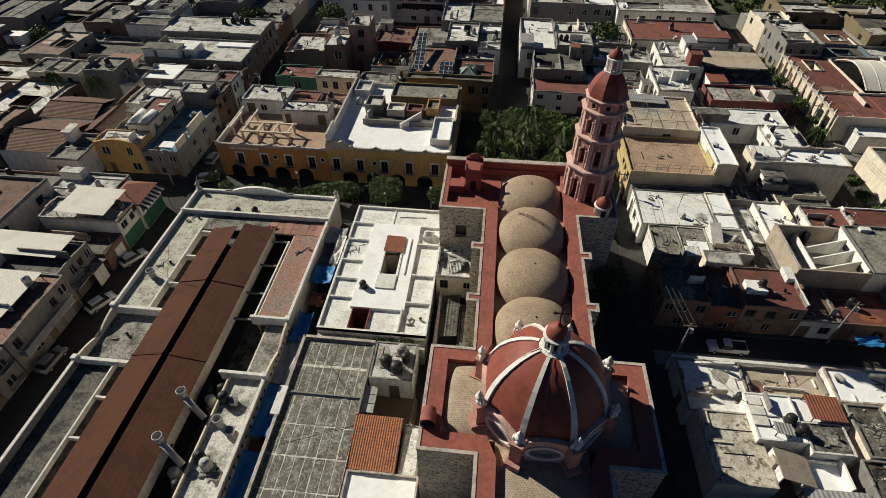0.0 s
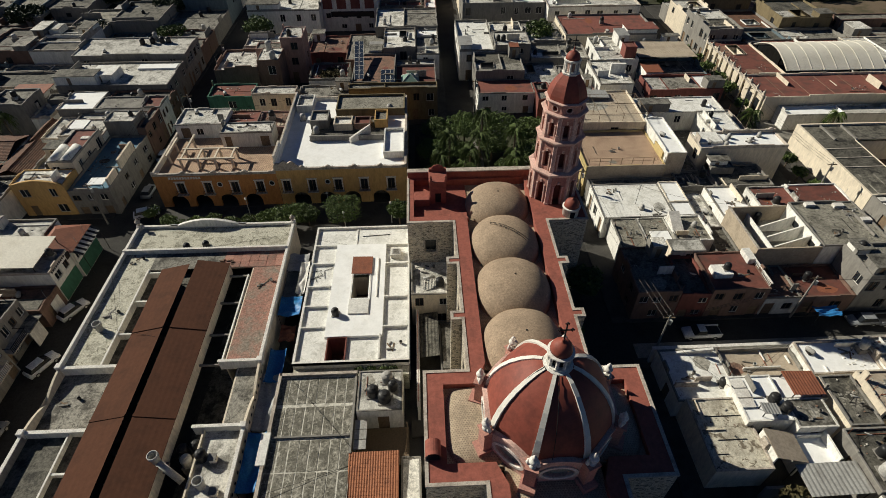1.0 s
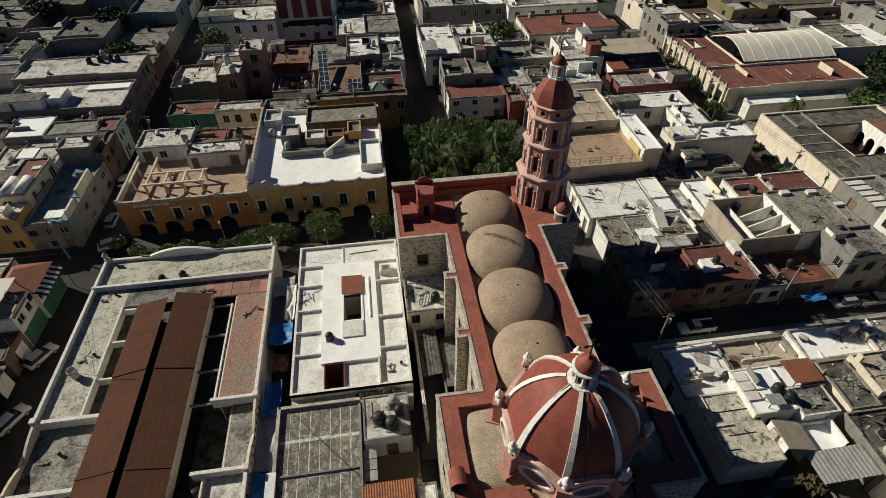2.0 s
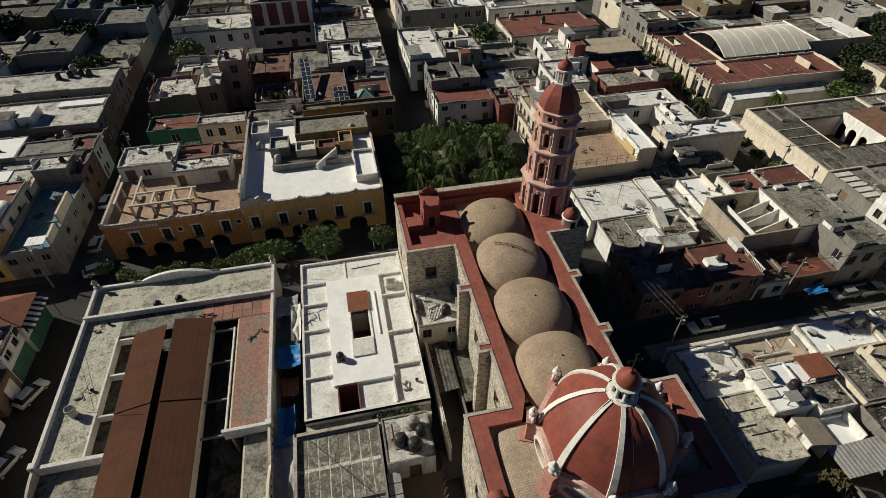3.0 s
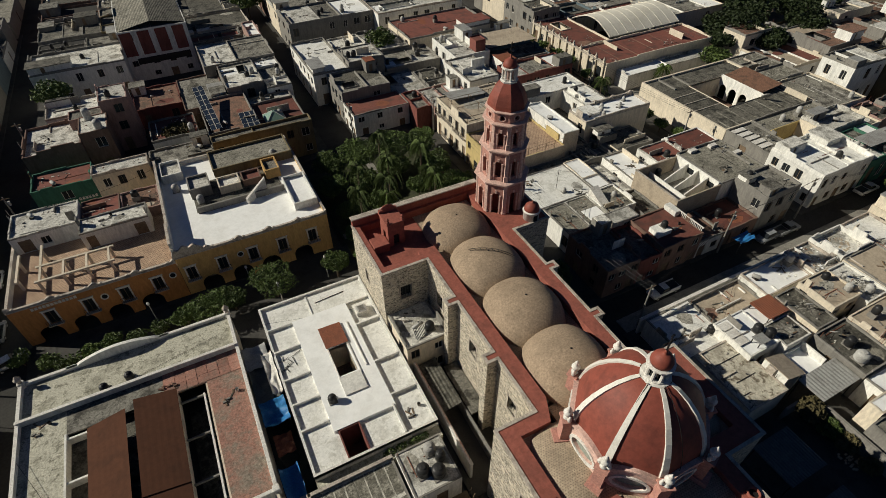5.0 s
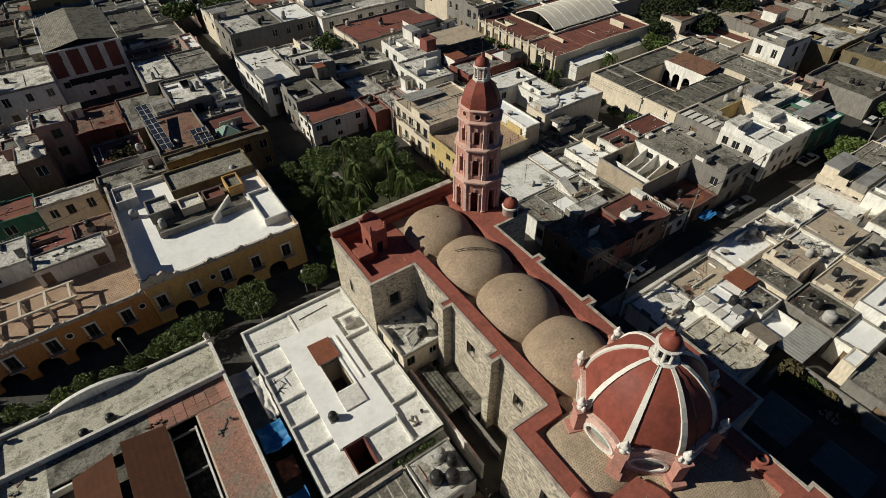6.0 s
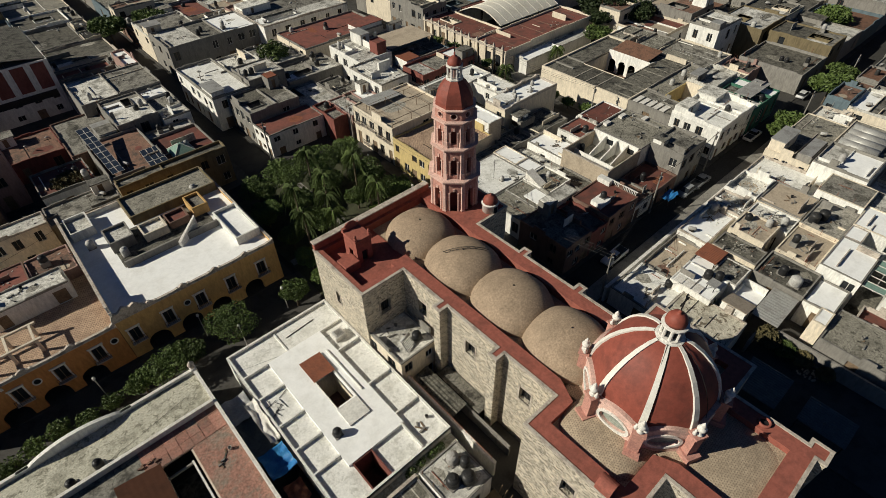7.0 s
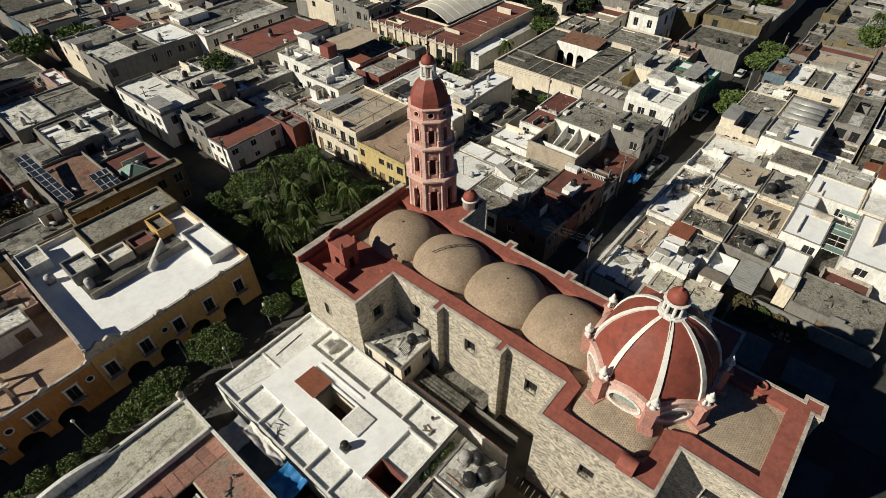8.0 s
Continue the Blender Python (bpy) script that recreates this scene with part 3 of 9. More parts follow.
def house(x0, y0, x1, y1, h, wall="w_white", roof="grey", par=0.5, win="", label="", rows=1, base=0.0, clutter=2, name="house", category="house", ww=1.4, balcony=False, thick=0.2, fields=0, patio=False, simple=False):
    """A flat-roofed town house: walls with uneven parapets and real openings, roof fields, sometimes an open patio.
    win: sides and numbers of openings, as 's3e2'; rows: storeys."""
    ob = thing(name, ((x0 + x1) / 2, (y0 + y1) / 2, base), label, category, "town houses")
    RNG.seed(int(x0 * 131 + y0 * 977 + x1 * 53))
    sd = sides(x0, y0, x1, y1)
    todo = {win[i]: int(win[i + 1]) for i in range(0, len(win) - 1, 2)}
    bm = bmesh.new()
    floor_h = (h - base) / rows
    glazed = []
    t = thick
    for key, (a, b) in sd.items():
        w = (Vector(b) - Vector(a)).length
        ops = []
        n = todo.get(key, 0)
        for k in range(n):
            for r in range(rows):
                if RNG.random() < (0.4 if simple else 0.14) or (simple and r < rows - 1):
                    continue
                c = w * (k + 0.5 + RNG.uniform(-0.12, 0.12)) / n
                hw = min(ww / 2 * RNG.uniform(0.75, 1.25), w / n * 0.3)
                z0 = base + r * floor_h
                door = r == 0 and k % 2 == 0
                o = (c - hw, c + hw, z0 + (0.02 if door else floor_h * RNG.uniform(0.22, 0.32)), z0 + floor_h * RNG.uniform(0.7, 0.82))
                ops.append(o)
                glazed.append((a, b, o, door))
        wall_side(bm, a, b, base, h, ops)
    part("wall", bm, wall, ob)
    # the parapet: one band, stepped once on each side
    bm = bmesh.new()
    outer, inner, tops = [], [], []
    rich = random.Random(int(x0 * 19 + y0 * 41 + h * 7))
    step = par * RNG.uniform(0.7, 1.3)
    ci = [(x0 + t, y0 + t), (x1 - t, y0 + t), (x1 - t, y1 - t), (x0 + t, y1 - t)]
    co = [(x0, y0), (x1, y0), (x1, y1), (x0, y1)]
    for k in range(4):
        f = RNG.uniform(0.25, 0.75)
        nxt = par * RNG.uniform(0.6, 1.35)
        high = par + rich.choice((0.0, 0.0, 0.0, 0.5, 1.1)) * (par > 0.15)
        g0 = rich.uniform(0.3, 0.8) * f
        g1 = f + (1 - f) * rich.uniform(0.3, 0.8)
        for g, top in ((0.0, step), (g0, step), (g0 + 0.004, high if k % 2 else step), (f, high if k % 2 else step), (f + 0.004, nxt), (g1, nxt), (g1 + 0.004, nxt * 0.75)):
            outer.append(tuple(Vector(co[k]).lerp(Vector(co[(k + 1) % 4]), g)))
            inner.append(tuple(Vector(ci[k]).lerp(Vector(ci[(k + 1) % 4]), g)))
            tops.append(h + top)
        step = nxt * 0.75
    tops[0] = tops[1] = h + step
    n = len(outer)
    vs = [[bm.verts.new((x, y, h - 0.01)) for x, y in outer], [bm.verts.new((*p, z)) for p, z in zip(outer, tops)], [bm.verts.new((*p, z)) for p, z in zip(inner, tops)], [bm.verts.new((x, y, h - 0.3)) for x, y in inner]]
    for lo, hi in zip(vs, vs[1:]):
        for k in range(n):
            j = (k + 1) % n
            bm.faces.new((lo[k], lo[j], hi[j], hi[k]))
    worn = random.Random(int(x0 * 31 + y0 * 17)).choice((wall, "chalk", "coping", "w_grey", "pave_light", "w_cream")) if wall in ("w_white", "w_cream") else wall
    part("parapet", bm, worn, ob)
    i0, i1, j0, j1 = x0 + t, x1 - t, y0 + t, y1 - t
    hole = None
    if patio and i1 - i0 > 5 and j1 - j0 > 5:
        hx, hy = (i1 - i0) * RNG.uniform(0.22, 0.36), (j1 - j0) * RNG.uniform(0.24, 0.38)
        cx, cy = RNG.uniform(i0 + 1 + hx / 2, i1 - 1 - hx / 2), RNG.uniform(j0 + 1 + hy / 2, j1 - 1 - hy / 2)
        hole = (cx - hx / 2, cy - hy / 2, cx + hx / 2, cy + hy / 2)
    if hole:
        qs = [(i0, j0, i1, hole[1]), (i0, hole[3], i1, j1), (i0, hole[1], hole[0], hole[3]), (hole[2], hole[1], i1, hole[3])]
        bm = bmesh.new()
        for a, b in sides(*hole).values():
            wall_side(bm, b, a, base + 0.1, h + 0.25)
            oriented(bm, a, b, 0, (Vector(b) - Vector(a)).length, h - 0.02, h + 0.25, 0.0, 0.12)
        part("patio_wall", bm, wall, ob)
        part("patio_floor", cbox(hole[0], hole[1], base + 0.05, hole[2], hole[3], base + 0.2), "pave", ob)
    elif fields > 1:
        qs = []
        long = i1 - i0 > j1 - j0
        lo, hi = (i0, i1) if long else (j0, j1)
        cuts = [lo] + sorted(lo + (hi - lo) * (k + RNG.uniform(-0.25, 0.25)) / fields for k in range(1, fields)) + [hi]
        for a, b in zip(cuts, cuts[1:]):
            qs.append((a, j0, b, j1) if long else (i0, a, i1, b))
        for c in cuts[1:-1]:
            q = (c - 0.08, j0, c + 0.08, j1) if long else (i0, c - 0.08, i1, c + 0.08)
            part("dividing_wall", cbox(q[0], q[1], h - 0.1, q[2], q[3], h + RNG.choice((0.12, 0.3, par))), wall, ob)
    else:
        qs = [(i0, j0, i1, j1)]
    choice = NEXT_ROOF.get(roof, (roof,))
    for k, q in enumerate(qs):
        part("roof", cbox(q[0], q[1], h - 0.3, q[2], q[3], h - (0.06 * (k % 2) if fields > 1 else 0)), choice[k % len(choice)] if fields > 1 else roof, ob)
    for a, b, o, door in glazed:
        window_in(ob, a, b, o, "wood" if RNG.random() < 0.4 else "trim", "door" if door else "window", balcony=balcony and not door, simple=simple)

    def free(px, py, m=0.9):
        return not hole or not (hole[0] - m < px < hole[2] + m and hole[1] - m < py < hole[3] + m)

    # patched felt, low kerbs, pipes and bare rods
    wide, deep = i1 - i0, j1 - j0
    if wide > 3 and deep > 3 and roof not in ("white", "roof_tile", "flaky") and rich.random() < 0.75:
        bm = bmesh.new()
        for k in range(1):
            cx, cy = rich.uniform(i0 + 1, i1 - 1), rich.uniform(j0 + 1, j1 - 1)
            rx, ry = min(rich.uniform(0.6, 0.3 * wide), cx - i0, i1 - cx), min(rich.uniform(0.6, 0.3 * deep), cy - j0, j1 - cy)
            if free(cx, cy, max(rx, ry)):
                ring = [(cx + rx * math.cos(q * math.tau / 9) * rich.uniform(0.65, 1), cy + ry * math.sin(q * math.tau / 9) * rich.uniform(0.65, 1)) for q in range(9)]
                prism(bm, ring, h - 0.02, h + 0.006 + 0.004 * k)
        if len(bm.verts):
            part("roof_patch", bm, rich.choice(PATCH.get(roof, ("grey", "dark", "gravel"))), ob)
        else:
            bm.free()
    if wide > 4 and deep > 4 and rich.random() < 0.7:
        kerb_mat = rich.choice((wall, "w_white", "w_grey", "coping", "w_cream"))
        for k in range(1 if simple else rich.choice((1, 2, 2, 3))):
            cx, cy, top = rich.uniform(i0 + 0.6, i1 - 0.6), rich.uniform(j0 + 0.6, j1 - 0.6), h + rich.choice((0.12, 0.2, 0.4, 0.9, 1.5))
            if rich.random() < 0.5:
                e = rich.uniform(0.25, 0.7) * wide * rich.choice((-1, 1))
                q = (cx, cy - 0.07, max(i0, min(i1, cx + e)), cy + 0.07)
            else:
                e = rich.uniform(0.25, 0.7) * deep * rich.choice((-1, 1))
                q = (cx - 0.07, cy, cx + 0.07, max(j0, min(j1, cy + e)))
            q = (min(q[0], q[2]), min(q[1], q[3]), max(q[0], q[2]), max(q[1], q[3]))
            if all(free(q[0] + (q[2] - q[0]) * m / 6, q[1] + (q[3] - q[1]) * m / 6, 0.1) for m in range(7)):
                part("kerb", cbox(q[0], q[1], h - 0.1, q[2], q[3], top), kerb_mat, ob)
    if wide > 3.5 and deep > 3.5 and roof != "white" and rich.random() < 0.6:
        bm = bmesh.new()
        for k in range(rich.choice((2, 3, 5))):
            px, py = rich.choice((i0 - 0.1, i1 + 0.1)), rich.uniform(j0, j1)
            tube(bm, (px, py, h - 0.1), (px + rich.uniform(-0.1, 0.1), py, h + par + rich.uniform(0.5, 1.5)), 0.03, 4)
        for k in range(rich.choice((1, 2, 3))):
            px, py = rich.uniform(i0 + 0.5, i1 - 0.5), rich.uniform(j0 + 0.5, j1 - 0.5)
            if hole is None:
                qx, qy = (rich.uniform(i0 + 0.3, i1 - 0.3), py) if rich.random() < 0.5 else (px, rich.uniform(j0 + 0.3, j1 - 0.3))
                tube(bm, (px, py, h + 0.05), (qx, qy, h + 0.06), 0.045, 5)
        tagged(part("pipe_run", bm, rich.choice(("iron", "tank_grey", "rust", "iron")), ob), kind="stuff")

    if not simple and wide > 3 and deep > 3 and roof not in ("white", "offwhite", "beige") and rich.random() < 0.8:
        bm = bmesh.new()
        spots = [(rich.uniform(i0 + 0.5, i1 - 0.5), rich.uniform(j0 + 0.5, j1 - 0.5)) for k in range(3)] + [(i0 + 0.4, rich.uniform(j0, j1)), (rich.uniform(i0, i1), j1 - 0.4)]
        for k in range(int(min(60, 0.35 * wide * deep)) + 8):
            cx, cy = rich.choice(spots)
            cx, cy = cx + rich.gauss(0, 0.7), cy + rich.gauss(0, 0.7)
            a, b, c = rich.uniform(0.03, 0.14), rich.uniform(0.03, 0.08) * rich.choice((1, 1, 1, 1, 3)), rich.uniform(0.03, 0.16)
            if i0 + 0.4 < cx < i1 - 0.4 and j0 + 0.4 < cy < j1 - 0.4 and free(cx, cy, 0.5):
                box(bm, -a, -b, 0, a, b, c)
                bmesh.ops.transform(bm, matrix=pose(cx, cy, h - 0.01, 0, 0, rich.uniform(0, 180)), verts=bm.verts[-8:])
        if len(bm.verts):
            tagged(part("roof_debris", bm, "debris", ob), kind="stuff")
        else:
            bm.free()
    if hole and rich.random() < 0.6:
        bm = bmesh.new()
        leafy(bm, ((hole[0] + hole[2]) / 2, (hole[1] + hole[3]) / 2, base + 1.6), ((hole[2] - hole[0]) * 0.36, (hole[3] - hole[1]) * 0.36, 1.5), 260, 0.28, rich)
        tagged(part("patio_plants", bm, "leaf", ob), kind="stuff")

    for _ in range(clutter):
        x, y = RNG.uniform(i0 + 0.8, i1 - 0.8), RNG.uniform(j0 + 0.8, j1 - 0.8)
        if not free(x, y):
            continue
        c = RNG.random()
        if c < 0.36:
            tank(x, y, h, RNG.uniform(0.42, 0.6), RNG.uniform(0.95, 1.45), RNG.choice(("tank_black", "tank_black", "tank_grey")), RNG.choice((0.12, 0.12, 0.8)), simple)
        elif c < 0.6 and i1 - i0 > 5 and j1 - j0 > 5:
            a, b = (i1 - i0) * RNG.uniform(0.22, 0.45), (j1 - j0) * RNG.uniform(0.2, 0.4)
            x, y = (RNG.choice((i0, i1 - a)), RNG.choice((j0, j1 - b)))
            if free(x, y, 0) and free(x + a, y + b, 0) and free(x + a / 2, y + b / 2, a / 2):
                bulk(x, y, x + a, y + b, h, RNG.uniform(1.1, 2.5), RNG.choice(("w_white", wall, "w_grey")), RNG.choice(("grey", "chalk", roof, "dark", "rust", "sheet_grey")), ob)
        elif c < 0.72:
            dish(x, y, h)
        elif c < 0.88:
            gas_tank(x, y, h)
        else:
            if i1 - i0 > j1 - j0:
                q = (x - 0.08, j0, x + 0.08, y)
            else:
                q = (i0, y - 0.08, x, y + 0.08)
            part("low_wall", cbox(q[0], q[1], h, q[2], q[3], h + RNG.uniform(0.2, 0.9)), wall, ob)
    return ob


def bulk(x0, y0, x1, y1, z, h, wall, roof, parent):
    """A small roof-top room with a doorway and a slab, part of its house."""
    bm = bmesh.new()
    for key, (a, b) in sides(x0, y0, x1, y1).items():
        w = (Vector(b) - Vector(a)).length
        wall_side(bm, a, b, z, z + h, [(w * 0.3, w * 0.3 + 0.8, z + 0.05, z + min(1.95, h * 0.85))] if key == "s" and w > 1.5 and h > 1.6 else [])
    r = part("roof_room", bm, wall, parent)
    e = RNG.choice((0.12, -0.12, 0.3))
    part("slab", cbox(x0 - e, y0 - e, z + h - 0.04, x1 + e, y1 + e, z + h + 0.1), roof, r)
    a, b = (x0, y0), (x1, y0)
    if x1 - x0 > 1.5 and h > 1.6:
        bm = bmesh.new()
        w = x1 - x0
        oriented(bm, a, b, w * 0.3, w * 0.3 + 0.8, z + 0.05, z + min(1.95, h * 0.85), -0.2, -0.15)
        part("door", bm, "wood", r)
    return r

# ---- ground, streets and pavements ----
bm = bmesh.new()
bmesh.ops.create_grid(bm, x_segments=40, y_segments=40, size=900)
ground = tagged(part("ground", bm, "asphalt"), "dark worn asphalt of the streets between the blocks", "ground", kind="structure")


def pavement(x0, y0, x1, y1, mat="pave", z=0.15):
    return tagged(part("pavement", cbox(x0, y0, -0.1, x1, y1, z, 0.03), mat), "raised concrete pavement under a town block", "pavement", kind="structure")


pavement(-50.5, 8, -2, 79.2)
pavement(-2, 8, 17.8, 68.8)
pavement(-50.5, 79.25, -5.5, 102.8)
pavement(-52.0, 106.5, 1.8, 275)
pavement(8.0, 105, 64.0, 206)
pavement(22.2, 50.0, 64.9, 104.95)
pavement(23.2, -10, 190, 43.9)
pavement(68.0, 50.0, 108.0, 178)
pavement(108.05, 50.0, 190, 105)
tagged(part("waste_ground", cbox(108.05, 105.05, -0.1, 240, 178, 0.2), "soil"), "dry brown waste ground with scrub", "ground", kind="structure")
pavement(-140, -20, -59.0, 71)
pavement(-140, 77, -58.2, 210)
# kerb strip paler than the other pavement, its sunlight put into the colour
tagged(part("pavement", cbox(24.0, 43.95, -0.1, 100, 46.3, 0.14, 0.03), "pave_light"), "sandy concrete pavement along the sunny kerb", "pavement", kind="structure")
tagged(part("lawn", cbox(-4.6, 70.5, -0.1, 19.8, 101.5, 0.22, 0.04), "grass"), "park beds of earth and clipped grass", "park", kind="structure")
tagged(part("field", cbox(64.5, 178.2, -0.1, 320, 460, 0.3), "grass"), "green fields beyond the last houses", "field", kind="structure")
tagged(part("scrubland", cbox(-320, 276, -0.1, 64, 520, 0.25), "soil"), "dry earth and scrub beyond the houses", "field", kind="structure")

# ---- the church ----
ZP = 13.9
NAVE_X0, NAVE_X1 = -0.2, 12.4
church = thing("church", (6.2, 40, 0), "colonial stone church with red parapets, brick vaults and ribbed dome", "church")
OUT = [(-6.3, 67.4), (-6.3, 57.0), (-0.2, 57.0), (-0.2, 50.2), (-1.4, 50.2), (-1.4, 49.1), (-0.2, 49.1), (-0.2, 41.5), (-1.4, 41.5), (-1.4, 40.4), (-0.2, 40.4), (-0.2, 33.8), (-4.6, 33.8), (-4.6, 22.3), (0.6, 22.3), (0.6, 14.4), (11.6, 14.4), (11.6, 13.6), (13.4, 13.6), (13.4, 15.4), (12.6, 15.4), (12.6, 22.3), (17.2, 22.3), (17.2, 33.6), (12.4, 33.6), (12.4, 40.2), (13.4, 40.2), (13.4, 41.3), (12.4, 41.3), (12.4, 48.6), (13.4, 48.6), (13.4, 49.7), (12.4, 49.7), (12.4, 56.8), (17.8, 56.8), (17.8, 67.4)]
INN = [(-5.4, 66.5), (-5.4, 58.2), (-0.6, 58.2), (-0.6, 58.9), (1.7, 58.9), (1.7, 34.6), (0.6, 32.2), (-2.7, 32.2), (-2.7, 24.2), (1.6, 24.2), (2.5, 22.2), (2.5, 16.3), (10.8, 16.3), (10.8, 22.2), (11.6, 24.2), (15.3, 24.2), (15.3, 32.0), (11.8, 32.0), (10.6, 34.6), (10.6, 66.5)]


bm = bmesh.new()
CH_WIN = []
for k in range(len(OUT)):
    a, b = OUT[k], OUT[(k + 1) % len(OUT)]
    L = (Vector(b) - Vector(a)).length
    ops = []
    if L > 6 and k not in (35,):
        z0 = 8.6
        ops = [(L / 2 - 0.75, L / 2 + 0.75, z0, z0 + 2.2)]
        if k == 0:
            ops = [(L * 0.42 - 0.4, L * 0.42 + 0.4, 7.6, 9.6)]
    elif k == 2:
        ops = [(L / 2 - 0.6, L / 2 + 0.6, 8.2, 10.8)]
    wall_side(bm, a, b, 0.1, ZP - 0.12, ops, 0.6)
    CH_WIN += [(a, b, o) for o in ops]
part("wall", bm, "rubble", church, "pale rubble-stone wall")
for a, b, (s0, s1, v0, v1) in CH_WIN:
    bm = bmesh.new()
    e = 0.22
    for q in ((s0 - e, s0, v0 - e, v1 + e), (s1, s1 + e, v0 - e, v1 + e), (s0, s1, v1, v1 + e), (s0, s1, v0 - e, v0)):
        oriented(bm, a, b, *q, -0.1, 0.05)
    w = part("window", bm, "coping", church, "dressed-stone window frame")
    bm = bmesh.new()
    oriented(bm, a, b, s0, s1, v0, v1, -0.6, -0.54)
    part("pane", bm, "glass", w)
    bm = bmesh.new()
    for k in range(1, 4):
        s = s0 + (s1 - s0) * k / 4
        oriented(bm, a, b, s - 0.02, s + 0.02, v0, v1, -0.36, -0.32)
    part("window_bars", bm, "iron", w)

# red walkway on the wall heads, and the coping along its edge
bm = bmesh.new()
loops = []
for loop in (inset(OUT, 0.26), INN):
    vs = [bm.verts.new((x, y, ZP)) for x, y in loop]
    loops.append([bm.edges.new((vs[i], vs[(i + 1) % len(vs)])) for i in range(len(vs))])
bmesh.ops.triangle_fill(bm, use_beauty=True, edges=loops[0] + loops[1])
for k in range(len(INN)):
    a, b = INN[k], INN[(k + 1) % len(INN)]
    quad(bm, (*b, 12.4), (*a, 12.4), (*a, ZP), (*b, ZP))
part("walkway", bm, "church_red", church, "oxide-red painted wall heads")
bm = bmesh.new()
ring_faces(bm, inset(OUT, -0.07), inset(OUT, 0.26), ZP - 0.14, ZP + 0.07)
part("coping", bm, "coping", church, "pale stone coping")
bm = bmesh.new()
for q in ((1.6, 34, 10.7, 66.6), (-2.8, 24.1, 15.4, 32.2), (1.6, 32.1, 11.8, 34.4), (2.4, 16.2, 10.9, 24.3)):
    box(bm, q[0], q[1], 12.3, q[2], q[3], (13.15 if q[1] < 30 else 12.8) + 0.003 * q[0])
part("vault_floor", bm, "floor_tile", church, "brick-tiled roof between the vaults")
part("terrace", cbox(-5.45, 58.15, 12.3, 2.0, 66.55, 12.95), "church_red", church, "red painted roof terrace")


def cap(bm, cx, cy, z0, rx, ry, rz, power=2.6, nu=40, nv=12):
    """A low vault over a nearly square bay."""
    rings = []
    for j in range(nv):
        f = math.pi / 2 * j / nv
        row = []
        for i in range(nu):
            a = math.tau * i / nu
            c, s = math.cos(a), math.sin(a)
            k = (abs(c) ** power + abs(s) ** power) ** (-1 / power)
            k *= 1 + 0.012 * math.sin(3 * a + cy) * math.sin(2.3 * f + cx) + 0.008 * math.sin(7 * a + 5 * f + cy)
            r = math.cos(f) ** 0.92
            row.append(bm.verts.new((cx + rx * k * c * r, cy + ry * k * s * r, z0 + rz * math.sin(f) ** 0.92)))
        rings.append(row)
    top = bm.verts.new((cx, cy, z0 + rz))
    for r0, r1 in zip(rings, rings[1:]):
        for i in range(nu):
            bm.faces.new((r0[i], r0[(i + 1) % nu], r1[(i + 1) % nu], r1[i]))
    for i in range(nu):
        bm.faces.new((rings[-1][i], rings[-1][(i + 1) % nu], top))


for k, (cy, ry, rz) in enumerate(((61.3, 4.5, 2.9), (53.2, 4.9, 3.2), (45.1, 4.9, 3.3), (37.0, 4.9, 3.3))):
    bm = bmesh.new()
    cap(bm, 6.15, cy, 12.6, 4.4, ry, rz, 2.25)
    v = part("nave_vault", bm, "dome_tile", church, "sand-coloured brick vault", True)
    bm = bmesh.new()
    lathe(bm, [(0.1, 12.45 + rz), (0.1, 12.66 + rz), (0.03, 12.7 + rz)], 8, (6.15, cy))
    part("vent_knob", bm, "iron", v)
for cx, cy, rx, ry, rz in ((0.3, 28.2, 3.1, 4.1, 0.95), (12.6, 28.2, 2.8, 4.1, 0.9), (6.65, 20.2, 4.3, 4.6, 0.42)):
    bm = bmesh.new()
    cap(bm, cx, cy, 13.0, rx, ry, rz, 3.2)
    part("side_vault", bm, "floor_tile", church, "sand-coloured brick vault", True)

lad = thing("roof_ladder", (6.4, 53.0, 15.9), "thin iron ladder lying over the second vault", "ladder")
for off in (-0.2, 0.2):
    bm = bmesh.new()
    pts = []
    for i in range(9):
        f = i / 8
        x, y = 4.3 + 4.6 * f, 54.6 - 3.2 * f + off
        d2 = max(0.0, 1 - ((x - 6.15) / 4.35) ** 2 - ((y - 53.2) / 4.5) ** 2)
        pts.append((x, y, 12.78 + 3.2 * math.sqrt(d2) ** 0.92))
    rope(bm, pts, 0.03, 5)
    part("rail", bm, "iron", lad)
    if off < 0:
        first = pts
for p, q in list(zip(first, pts))[1:6]:
    bm = bmesh.new()
    tube(bm, p, q, 0.025, 5)
    part("rung", bm, "iron", lad)

# drum, dome and lantern over the crossing
DX, DY = 6.6, 28.2
R8 = 6.15
COR = [(DX + R8 * math.cos(radians(22.5 + 45 * k)), DY + R8 * math.sin(radians(22.5 + 45 * k))) for k in range(8)]
ZD = 16.3


